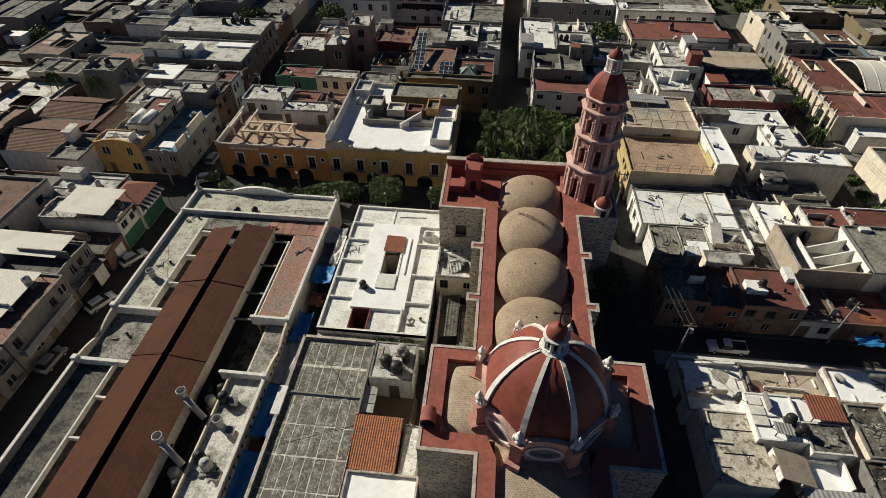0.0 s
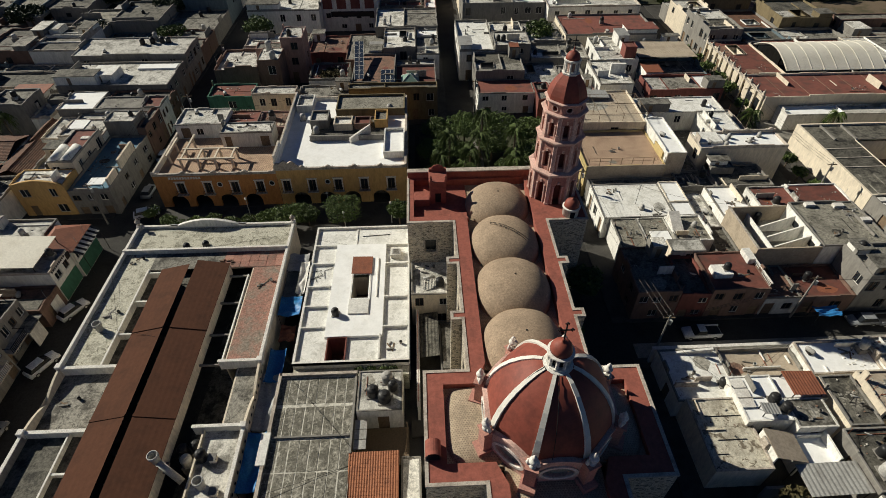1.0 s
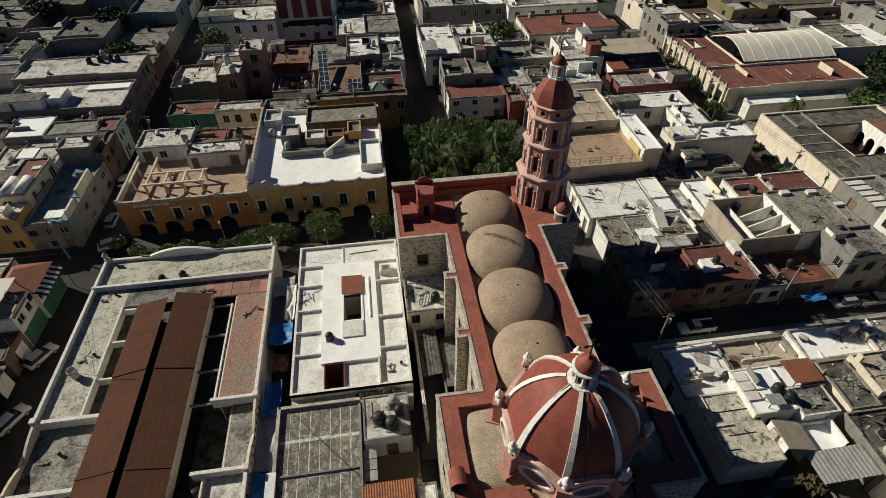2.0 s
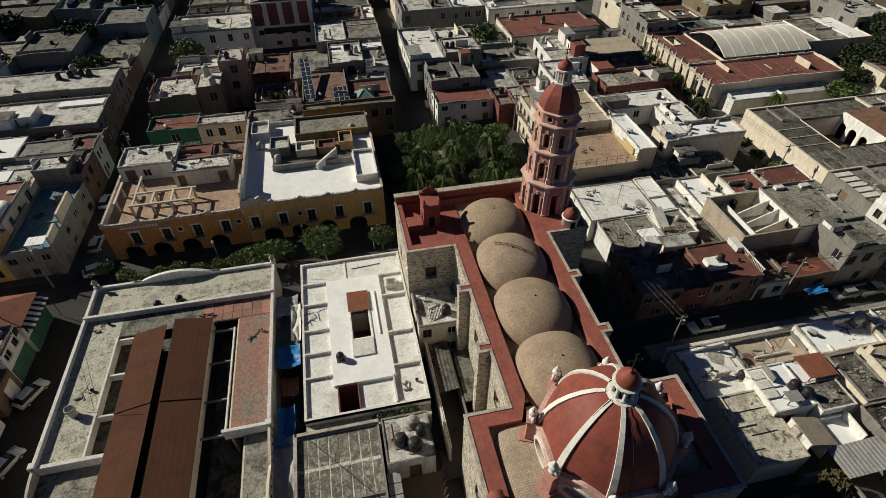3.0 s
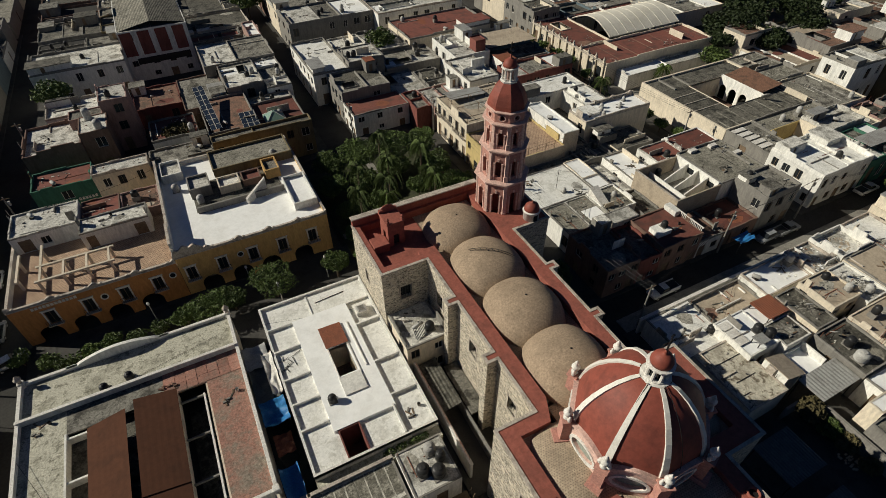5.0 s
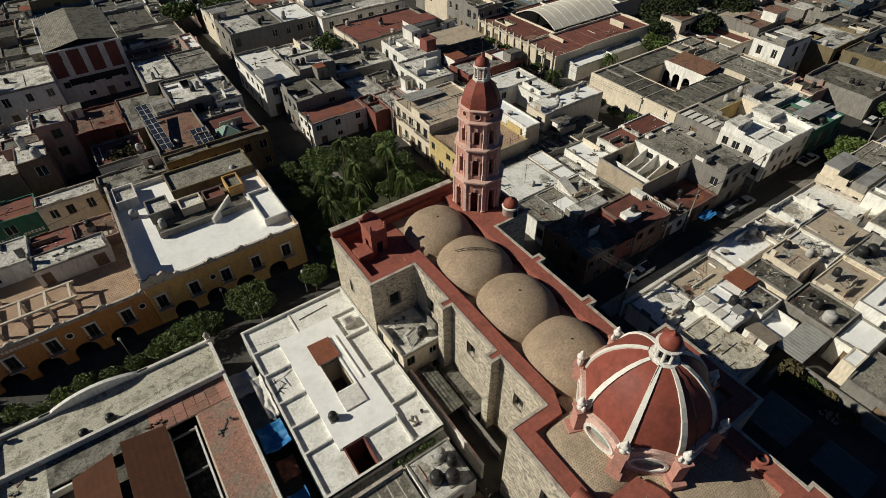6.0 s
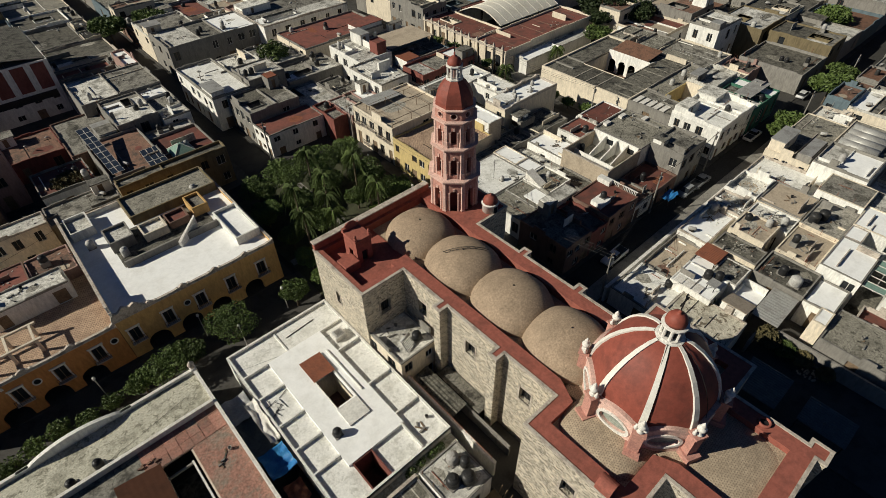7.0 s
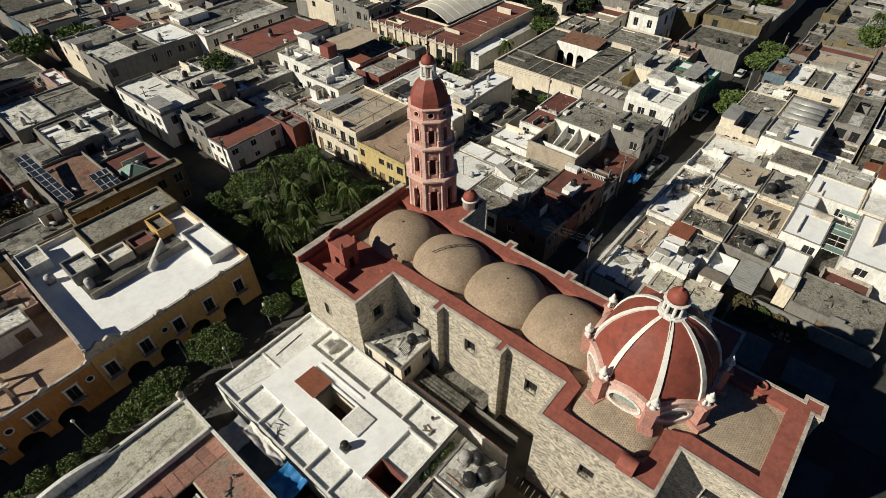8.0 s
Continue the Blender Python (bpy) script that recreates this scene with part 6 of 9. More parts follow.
for k in range(3):
    part("panel", cbox(-12.55, 30.9 + k * 1.2, 3.9, -11.2, 32.0 + k * 1.2, 3.96), "sheet_grey", yard)
lean = thing("lean_to_roof", (-10.3, 27.2, 0.15), "lean-to roof of orange-brown clay tiles", "lean-to")
bm = bmesh.new()
for k in range(15):
    ribbed(bm, -12.9, 24.2 + k * 0.41, 4.06 + 0.02 * k, -7.5, 24.66 + k * 0.41, 4.06 + 0.02 * k, "y", 0.27, 0.06)
part("sheet", bm, "lean_tile", lean, "courses of orange-brown clay tiles")
low_wall(-12.8, 24.3, -12.6, 30.3, 0.1, 4.0, "w_grey", lean, "side_wall")
low_wall(-7.8, 24.3, -7.6, 30.3, 0.1, 4.0, "w_grey", lean, "side_wall")
house(-12.5, 10, -4.9, 23.9, 4.3, "w_white", "white", 0.3, "", "low house with a bright white flat roof", clutter=0)
house(-7.3, 24.0, -5.2, 30.0, 3.6, "w_white", "chalk", 0.15, "", "narrow white shed beside the church", clutter=0)

# ---- the ochre arcade building on the square ----
yel = thing("arcade_building", (-18, 92, 0.15), "ochre two-storey building with arcade, balconies and white flat roof", "building")


def facade(parent, a, b, wins, arches, top, mat, ocs=()):
    """A street front: tall balcony windows over round arches."""
    bm = bmesh.new()
    ops = [(w - 0.62, w + 0.62, 2.95, 5.25) for w in wins]
    wall_side(bm, a, b, 2.75, top, ops, 0.35)
    L = (Vector(b) - Vector(a)).length
    edges = [0.0]
    for c in arches:
        edges += [c - 1.7, c + 1.7]
    edges.append(L)
    u = (Vector(b) - Vector(a)).normalized()

    def pt(s):
        p = Vector(a) + u * s
        return (p.x, p.y)

    for i in range(0, len(edges) - 1, 2):
        if edges[i + 1] - edges[i] > 0.05:
            wall_side(bm, pt(edges[i]), pt(edges[i + 1]), 0.1, 2.75)
    for c in arches:
        arch_panel(bm, pt(c - 1.7), pt(c + 1.7), 0.1, 2.75, 1.45, 0.1, 1.2, 0.5)
    part("front_wall", bm, mat, parent)
    for o in ops:
        window_in(parent, a, b, o, "wood", "window", "trim", True)
    for c in ocs:
        bm = bmesh.new()
        q0, q1 = pt(c - 1), pt(c + 1)
        oval_ring(bm, q0, q1, 4.8, 0.36, 0.42, 0.14, 0.08, 18)
        oc_part = part("oval_moulding", bm, "trim", parent)
        bm = bmesh.new()
        lathe(bm, [(0.38, -0.01), (0.38, 0.03)], 18)
        mid = (Vector((*q0, 0)) + Vector((*q1, 0))) / 2
        rot = Matrix.Translation((mid.x, mid.y, 4.8)) @ Vector((u.y, -u.x, 0)).to_track_quat("Z", "Y").to_matrix().to_4x4()
        bmesh.ops.transform(bm, matrix=rot, verts=bm.verts)
        part("oval_niche", bm, "glass", oc_part)


YS, YN, XW, XE = 79.6, 104.6, -29.1, -6.8
facade(yel, (XW, YS), (XE, YS), [w - XW for w in (-27.7, -23.3, -18.8, -14.3, -9.6)], [w - XW for w in (-25.5, -21.0, -16.6, -11.5)], 7.5, "w_yellow", [-20.6 - XW])
bm = bmesh.new()
a, b = (XE, YS), (XE, YN)
eops = [(3.0 + 4.4 * k, 4.2 + 4.4 * k, 2.95, 5.2) for k in range(5)]
wall_side(bm, a, b, 0.1, 8.0, eops)
wall_side(bm, (XE, YN), (XW, YN), 0.1, 8.0)
wall_side(bm, (XW, YN), (XW, YS), 0.1, 8.3)
part("side_wall", bm, "w_yellow", yel)
for o in eops:
    window_in(yel, a, b, o, "wood", "window", "trim")
slab("roof", XW + 0.02, YS + 0.02, XE - 0.02, YN - 0.02, 7.3, "white", yel, 0.3, "bright white flat roof")
# solid dark block added behind the arches, carrying the arcade's shade
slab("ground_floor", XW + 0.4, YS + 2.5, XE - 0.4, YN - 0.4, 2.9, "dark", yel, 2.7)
low_wall(XW, YS + 0.02, XW + 0.3, YN, 7.2, 9.1, "w_white", yel, cap="coping")
low_wall(XW + 0.02, YS + 0.3, XW + 0.32, YS + 5.2, 9.0, 10.0, "w_white", yel, cap="coping")
low_wall(XE - 0.3, YS + 0.02, XE, YN, 7.2, 7.95, "w_yellow", yel, cap="coping")
low_wall(XW + 0.3, YN - 0.3, XE - 0.3, YN, 7.2, 8.0, "w_white", yel, cap="coping")


def scalloped(parent, x0, x1, y, z, mat, step, seed=0):
    """A parapet that sweeps up to a scroll at each step."""
    bm = bmesh.new()
    n = int((x1 - x0) / 0.22)
    profile = []
    for i in range(n + 1):
        xa = x0 + (x1 - x0) * i / n
        f = ((xa - x0) / step) % 1.0
        d = min(f, 1 - f)
        h = 0.28 + 0.42 * max(0, 1 - d / 0.11) ** 0.6 + 0.14 * max(0, 1 - abs(d - 0.17) / 0.06)
        profile.append((xa, z + h))
    swept_wall(bm, profile, z, y - 0.06, y + 0.28)
    part("scalloped_parapet", bm, "coping", parent, "weathered pale scalloped parapet")
    bm = bmesh.new()
    box(bm, x0, y - 0.16, z - 0.1, x1, y + 0.3, z + 0.06)
    part("cornice", bm, "coping", parent)


scalloped(yel, XW, XE, YS, 7.5, "w_yellow", 4.46)
bm = bmesh.new()
run = [i / 28 for i in range(29)]
swept_wall(bm, [(XW - 0.2 + 4.2 * f, 8.0 + abs(math.sin(math.pi * f)) ** 0.5 + 0.2 * math.sin(6 * math.pi * f)) for f in run], 7.5, YS - 0.1, YS + 0.32)
part("scroll_gable", bm, "coping", yel, "weathered scrolled gable")
# rooms and wells on the white roof
for q, h, wm, rm in (((-24.8, 93.0, -21.5, 97.0), 1.6, "w_grey", "chalk"), ((-20.5, 97.6, -7.2, 103.8), 1.3, "w_olive", "gravel"), ((-10.8, 82.6, -7.2, 90.6), 1.1, "w_white", "white"), ((-28.4, 99.5, -25.2, 104.0), 1.3, "w_white", "chalk"), ((-20.4, 92.2, -17.0, 95.2), 1.2, "w_cream", "chalk"), ((-16.6, 92.6, -13.6, 95.4), 1.0, "w_brick", "red"), ((-12.8, 93.0, -10.4, 96.8), 1.5, "w_yellow", "grey")):
    bm = bmesh.new()
    x0, y0, x1, y1 = q
    for a, b in sides(*q).values():
        L = (Vector(b) - Vector(a)).length
        wall_side(bm, a, b, 7.3, 7.3 + h)
    r = part("roof_room", bm, wm, yel)
    part("slab", cbox(x0 + 0.15, y0 + 0.15, 7.2 + h - 0.25, x1 - 0.15, y1 - 0.15, 7.3 + h - (0.7 if wm == "w_white" else 0.22)), rm, r)
    bm = bmesh.new()
    ring_faces(bm, [(x0 - 0.02, y0 - 0.02), (x1 + 0.02, y0 - 0.02), (x1 + 0.02, y1 + 0.02), (x0 - 0.02, y1 + 0.02)], [(x0 + 0.2, y0 + 0.2), (x1 - 0.2, y0 + 0.2), (x1 - 0.2, y1 - 0.2), (x0 + 0.2, y1 - 0.2)], 7.3 + h - 0.1, 7.3 + h + 0.25)
    part("parapet", bm, wm, r)
# thin dark sheet on the roof stands in for a sunken court's shade
slab("sunken_court", -24.6, 89.0, -11.0, 97.2, 7.34, "dark", yel, 0.02)
low_wall(-24.4, 88.7, -10.9, 89.0, 7.3, 8.4, "w_grey", yel)
bm = bmesh.new()
prism(bm, [(-17.2, 88.0), (-16.9, 87.7), (-13.4, 90.3), (-13.4, 90.7)], 7.3, 8.3)
for v in bm.verts:
    if v.co.z > 8 and v.co.x > -15:
        v.co.z += 1.3
part("stair_wedge", bm, "trim", yel, "white stair wedge")
for x, y in ((-23.6, 91.6), (-26.8, 96.6), (-10.2, 99.5)):
    tank(x, y, 7.34 if x > -24 else 7.3, 0.55, 1.3, "tank_grey")

orange = thing("orange_building", (-39.5, 88, 0.15), "orange two-storey corner building with balcony windows and roof terrace", "building")
OXW, OXE = -50.0, -29.15
facade(orange, (OXW, 79.62), (OXE, 79.62), [w - OXW for w in (-45.8, -41.2, -36.6, -32.3)], [w - OXW for w in (-47.0, -42.8, -38.4, -34.0)], 6.9, "w_orange", [-39.1 - OXW, -30.2 - OXW])
bm = bmesh.new()
a, b = (OXW, 97.5), (OXW, 79.62)
wops = [(2 + 3.4 * k, 3.2 + 3.4 * k, 2.95, 5.2) for k in range(5)]
wall_side(bm, a, b, 0.1, 7.0, wops)
wall_side(bm, (OXE, 97.5), (OXW, 97.5), 0.1, 6.8)
part("side_wall", bm, "w_white", orange)
for o in wops:
    window_in(orange, a, b, o, "wood", "window", "trim")
slab("roof", OXW + 0.02, 79.65, OXE, 97.4, 6.1, "terrace_clay", orange, 0.3, "worn clay-paved roof terrace")
scalloped(orange, OXW, OXE, 79.62, 6.9, "w_orange", 5.2)
low_wall(OXW, 79.9, OXW + 0.3, 97.5, 6.0, 7.1, "w_white", orange, cap="coping")
bm = bmesh.new()
for k in range(12):
    oriented(bm, (OXW, 79.62), (OXE, 79.62), 2.6 + k * 0.46, 2.6 + k * 0.46 + 0.34, 6.05, 6.5, 0.0, 0.06)
part("sign_bars", bm, "trim", orange, "pale raised lettering as plain bars")
# upper white rooms
house(-49.6, 92.8, -40.6, 99.0, 8.8, "w_white", "chalk", 0.35, "s3w2", "white roof-top rooms over the orange building", base=6.1, clutter=1)
house(-40.5, 89.4, -31.2, 93.2, 8.9, "w_white", "chalk", 0.3, "s3", "white roof-top rooms with three dark doorways", base=6.1, clutter=0)
house(-40.4, 93.3, -35.0, 99.2, 8.0, "w_brick", "red", 0.3, "", "brick roof-top rooms with red paint", base=6.1, clutter=1)
house(-34.9, 93.3, -29.4, 99.4, 7.6, "w_pink", "clay", 0.5, "s1", "faded pink rooms round a small court", base=6.1, clutter=1)
perg = thing("pergola", (-41, 84.5, 6.1), "bare concrete pergola beams and posts on the terrace", "pergola")
for x, y in ((-45.8, 82.6), (-42.8, 82.6), (-39.9, 82.6), (-37.0, 82.6), (-45.8, 85.8), (-42.8, 85.8), (-39.9, 85.8), (-37.0, 85.8), (-48.4, 84.4), (-48.4, 88.2), (-45.6, 89.4)):
    part("post", cbox(x - 0.16, y - 0.16, 6.1, x + 0.16, y + 0.16, 8.0), "w_cream", perg)
for q in ((-46.2, 82.45, -36.4, 82.75), (-46.2, 85.65, -36.4, 85.95), (-48.55, 83.6, -48.25, 89.6), (-45.75, 85.9, -45.45, 90.6)):
    part("beam", cbox(q[0], q[1], 8.0, q[2], q[3], 8.28), "w_cream", perg)
for x in (-45.6, -42.8, -39.9, -37.1):
    part("beam", cbox(x - 0.14, 82.7, 8.0, x + 0.14, 85.7, 8.26), "w_cream", perg)

# trees and planting on the square
for k, (x, y, h, r) in enumerate(((-26.6, 73.0, 4.4, 3.0), (-23.6, 73.4, 4.2, 2.2), (-17.6, 73.2, 5.8, 3.7), (-8.2, 73.0, 4.8, 2.2), (-30.0, 73.2, 3.8, 2.0))):
    tree(x, y, h, r, 20 + k, count=2600, size=0.17, label="clipped dark green laurel tree on the square")
for k, (x, y) in enumerate(((-45, 72.6), (-42.5, 73.4), (-47.2, 74.2), (-39.6, 74.0), (-36.6, 73.0), (-33.6, 73.8), (-50.8, 76.6))):
    tree(x, y, 2.6, 1.5, 40 + k, count=700, size=0.18, trunk=0.25, label="small dark shrub in a bed on the square")
rr = random.Random(5)
PARK = [(-2.5, 78, 4.2, 2.4), (-3, 72.6, 4.6, 2.2), (18.6, 71.9, 5.0, 2.4), (1.5, 74.5, 3.6, 2.0), (-2, 84.5, 4.0, 2.2), (3.6, 84.4, 4.4, 2.6), (17.6, 77.5, 4.6, 2.6), (18.0, 82.6, 5.0, 3.2), (11.6, 85.4, 4.4, 2.4), (-2.5, 91.5, 5.0, 2.8), (3.5, 91.5, 4.6, 2.8), (9.5, 92, 5.6, 3.2), (16.6, 89.4, 6.0, 3.6), (-1, 97.0, 6.2, 3.4), (4.6, 97.2, 7.0, 4.0), (10.8, 97.0, 7.2, 4.2), (16.4, 96.0, 6.6, 3.6), (7.4, 79.4, 2.6, 1.6), (13.2, 81.8, 2.4, 1.5), (19.0, 99.8, 5.0, 2.6)]
for k, (x, y, h, r) in enumerate(PARK):
    tree(x, y, h, r, 60 + k, count=4200, size=0.2, label="dense dark green tree in the park")
for k, (x, y, h) in enumerate(((-0.8, 80.8, 8.2), (3.2, 79.2, 7.4), (1.0, 86.6, 8.8), (6.4, 86.4, 9.0), (11.8, 79.2, 8.4), (13.0, 87.4, 9.2), (7.6, 93.6, 9.4), (12.4, 82.6, 7.6), (4.4, 82.6, 8.0))):
    palm(x, y, h + 0.4, 90 + k, 0.2, 2.6)
for x0, y0, x1, y1 in ((-4.4, 80.6, 19.6, 82.0), (6.6, 70.7, 8.0, 101.2), (9.6, 76.6, 14.6, 79.4), (0.4, 75.8, 5.4, 78.2)):
    tagged(part("park_path", cbox(x0, y0, 0.1, x1, y1, 0.232 + 0.004 * (x0 > 0) + 0.004 * (y0 > 75), 0.01), "pave_light"), "pale concrete path through the park beds", "path", kind="structure")


def lamp_post(x, y, h=4.2):
    ob = thing("street_lamp", (x, y, 0.15), "slim pale street lamp post with a small head", "street lamp", "street lamps")
    bm = bmesh.new()
    lathe(bm, [(0.12, 0.05), (0.07, 0.7), (0.05, h)], 8, (x, y))
    part("pole", bm, "tank_grey", ob)
    bm = bmesh.new()
    lathe(bm, [(0.08, h), (0.2, h + 0.12), (0.17, h + 0.4), (0.03, h + 0.5)], 10, (x, y))
    part("head", bm, "trim", ob)


for x, y in ((-9.6, 73.6), (-17.2, 71.4), (-34.0, 75.8), (-20.5, 76.8), (-3.6, 70.4), (14.0, 70.6), (19.3, 79.6), (19.3, 92.6)):
    lamp_post(x, y)

# ---- the town: houses block by block ----
WALL_WORD = {"w_white": "white", "w_cream": "cream", "w_yellow": "ochre", "w_orange": "orange", "w_grey": "bare grey", "w_pink": "faded pink", "w_green": "green", "w_olive": "olive", "w_red": "dark red", "w_blue": "blue-grey", "w_brick": "brick-red", "w_sun": "sunny yellow"}
ROOF_WORD = {"white": "bright white flat roof", "chalk": "weathered whitish flat roof", "grey": "stained grey flat roof", "dark": "dark mossy flat roof", "red": "red waterproofed flat roof", "clay": "clay-paved roof terrace", "beige": "sand-coloured roof screed", "roof_tile": "old clay-tile roof", "sheet_grey": "grey sheet roof", "sheet_white": "white sheet roof", "rust": "rusty sheet roof", "screed": "speckled grey-beige flat roof", "pave": "dark paved roof", "pave_light": "smooth pale concrete roof", "offwhite": "weathered off-white flat roof", "gravel": "speckled gravel roof", "moss_roof": "yellowish mossy roof", "plank": "mottled grey plank roof", "asphalt": "black tarred flat roof", "terrace_clay": "worn clay-paved roof terrace", "flaky": "flaking sand-coloured flat roof", "blue_paint": "blue painted roof terrace"}


def home(x0, y0, x1, y1, h, wall="w_white", roof="grey", win="s2w2", rows=1, clutter=2, par=0.5, extra="", base=0.0, balcony=False, fields=None, patio=None, simple=False):
    RNG.seed(int(x0 * 71 + y0 * 313))
    words = "%s house with %s%s" % (WALL_WORD[wall], ROOF_WORD[roof], " " + extra if extra else "")
    if len(words.split()) > 12:
        words = " ".join(words.split()[: -len(extra.split())])
    area = (x1 - x0) * (y1 - y0)
    if fields is None:
        fields = RNG.choice((0, 2, 2, 3)) if area > 60 else RNG.choice((0, 0, 2))
    if patio is None:
        patio = area > 75 and RNG.random() < 0.35
    return house(x0, y0, x1, y1, h, wall, roof, par, win, words, rows, base, clutter, balcony=balcony, fields=fields, patio=patio, simple=simple)


def sheet_roof(x0, y0, x1, y1, z0, z1, mat, label, along="y", base=0.0, posts=True, pitch=0.35):
    ob = thing("sheet_canopy", ((x0 + x1) / 2, (y0 + y1) / 2, base), label, "canopy", "sheet roofs")
    bm = bmesh.new()
    ribbed(bm, x0, y0, z0, x1, y1, z1, along, pitch, 0.005 if mat == "sheet_white" else 0.05)
    part("sheet", bm, mat, ob)
    if posts:
        for x, y in ((x0 + 0.2, y0 + 0.2), (x1 - 0.2, y0 + 0.2), (x0 + 0.2, y1 - 0.2), (x1 - 0.2, y1 - 0.2)):
            f = (x - x0) / (x1 - x0) if along == "y" else (y - y0) / (y1 - y0)
            bm = bmesh.new()
            tube(bm, (x, y, base), (x, y, z0 + (z1 - z0) * f), 0.06, 6)
            part("post", bm, "iron", ob)
    return ob


def tile_roof(x0, y0, x1, y1, z, ridge, along, label, wall="w_white", h=None):
    """A house under two slopes of old clay tiles, laid in rows."""
    ob = thing("tiled_house", ((x0 + x1) / 2, (y0 + y1) / 2, 0), label, "house", "town houses")
    bm = bmesh.new()
    for a, b in sides(x0, y0, x1, y1).values():
        wall_side(bm, a, b, 0, z)
    part("wall", bm, wall, ob)
    xm, ym = (x0 + x1) / 2, (y0 + y1) / 2
    for half in (0, 1):
        bm = bmesh.new()
        if along == "y":
            ribbed(bm, x0 - 0.2 if not half else xm, y0 - 0.2, z if not half else ridge, xm if not half else x1 + 0.2, y1 + 0.2, ridge if not half else z, "y", 0.34, 0.06)
        else:
            ribbed(bm, x0 - 0.2, y0 - 0.2 if not half else ym, z if not half else ridge, x1 + 0.2, ym if not half else y1 + 0.2, ridge if not half else z, "x", 0.34, 0.06)
        part("roof_slope", bm, "roof_tile", ob)
    bm = bmesh.new()
    if along == "y":
        prism(bm, [(x0, y0), (x1, y0), (x1, y1), (x0, y1)], z - 0.2, z - 0.02)
        tube(bm, (xm, y0 - 0.2, ridge + 0.05), (xm, y1 + 0.2, ridge + 0.05), 0.12, 6)
    else:
        prism(bm, [(x0, y0), (x1, y0), (x1, y1), (x0, y1)], z - 0.2, z - 0.02)
        tube(bm, (x0 - 0.2, ym, ridge + 0.05), (x1 + 0.2, ym, ridge + 0.05), 0.12, 6)
    part("ridge", bm, "roof_tile", ob)
    return ob


# east of the church
def plain(x0, y0, x1, y1, h, wall, roof, win="", rows=1, par=0.4, clutter=0, extra="", base=0.0):
    """A house whose roof stays one field, for roofs that are laid out one by one."""
    return home(x0, y0, x1, y1, h, wall, roof, win, rows, clutter, par, extra, base, fields=0, patio=False)


def wedge(parent, x0, y0, x1, y1, z, za, zb, mat, name="sloping_wall", axis="x"):
    """A low wall whose top slopes from za to zb."""
    bm = bmesh.new()
    box(bm, x0, y0, z, x1, y1, max(za, zb))
    for v in bm.verts:
        if v.co.z > z + 0.01:
            f = (v.co.x - x0) / (x1 - x0) if axis == "x" else (v.co.y - y0) / (y1 - y0)
            v.co.z = za + (zb - za) * f
    return part(name, bm, mat, parent)


yardh = plain(25.0, 68.0, 36.7, 77.2, 4.3, "w_white", "offwhite", "w3", 1, 0.15)
tank(31.8, 70.2, 4.3, 0.4, 0.8, "tank_grey")
mast = thing("antenna_mast", (31.2, 71.6, 4.3), "thin antenna mast standing on a pale roof", "antenna", "roof clutter")
bm = bmesh.new()
tube(bm, (31.2, 71.6, 4.3), (31.2, 71.6, 8.2), 0.04, 5)
for k in range(4):
    tube(bm, (30.7 + 0.05 * k, 71.6, 7.2 + 0.25 * k), (31.7 - 0.05 * k, 71.6, 7.2 + 0.25 * k), 0.02, 4)
part("mast", bm, "iron", mast)
plain(36.8, 71.6, 40.2, 77.2, 4.5, "w_white", "white", "", 1, 0.12)
plain(36.8, 68.0, 40.2, 71.5, 4.45, "w_white", "white", "", 1, 0.12)
plain(25.0, 77.3, 42.0, 79.3, 3.7, "w_grey", "grey", "", 1, 0.4)
low2 = plain(26.0, 59.8, 30.1, 67.9, 4.2, "w_white", "gravel", "w2", 1, 0.2)
low3 = plain(30.2, 61.0, 34.6, 67.9, 4.2, "w_white", "gravel", "", 1, 0.2)
low4 = plain(34.7, 61.9, 40.4, 67.9, 4.4, "w_white", "gravel", "", 1, 0.3)
wedge(low4, 34.9, 64.2, 36.6, 67.5, 4.4, 4.5, 5.9, "trim", "stair_wedge", "y")
slab("white_slab", 31.2, 61.4, 34.2, 64.6, 4.32, "white", low3, 0.1)
tank(38.6, 65.4, 4.4, 0.42, 0.8, "tank_grey")
plain(32.2, 58.2, 37.2, 60.9, 5.9, "w_cream", "chalk", "s1", 2, 0.08)
# the dark roofs of these two also carry the church's shadow
plain(24.8, 50.6, 30.9, 59.7, 5.4, "w_brick", "dark", "s3w2", 2, 0.4, 1)
plain(31.0, 50.6, 35.2, 58.1, 4.6, "w_red", "dark", "s2", 2, 0.5, 1)
terr = plain(35.3, 50.6, 43.3, 58.1, 5.5, "w_brick", "red", "s3", 2, 0.25)
slab("tank_stand", 36.2, 52.9, 38.8, 54.9, 6.3, "w_white", terr, 0.8)
tank(38.2, 54.0, 6.3, 0.5, 1.0)
low_wall(42.2, 55.6, 43.3, 58.0, 5.5, 6.4, "w_white", terr, "low_wall")
for k in range(15):
    part("baluster", cbox(43.1, 51.0 + k * 0.3, 5.7, 43.2, 51.1 + k * 0.3, 6.35), "trim", terr)
part("rail", cbox(43.05, 50.8, 6.35, 43.25, 55.5, 6.45), "trim", terr)
plain(43.4, 50.6, 48.4, 57.0, 3.4, "w_white", "clay", "s2", 1, 0.4)
plain(48.5, 50.6, 56.3, 57.0, 3.2, "w_brick", "red", "s2", 1, 0.5, 1)
plain(56.4, 50.6, 64.2, 57.0, 7.2, "w_grey", "grey", "s3w2", 2, 0.6, 4)
plain(40.5, 59.0, 44.0, 66.2, 3.2, "w_grey", "dark", "", 1, 0.4)
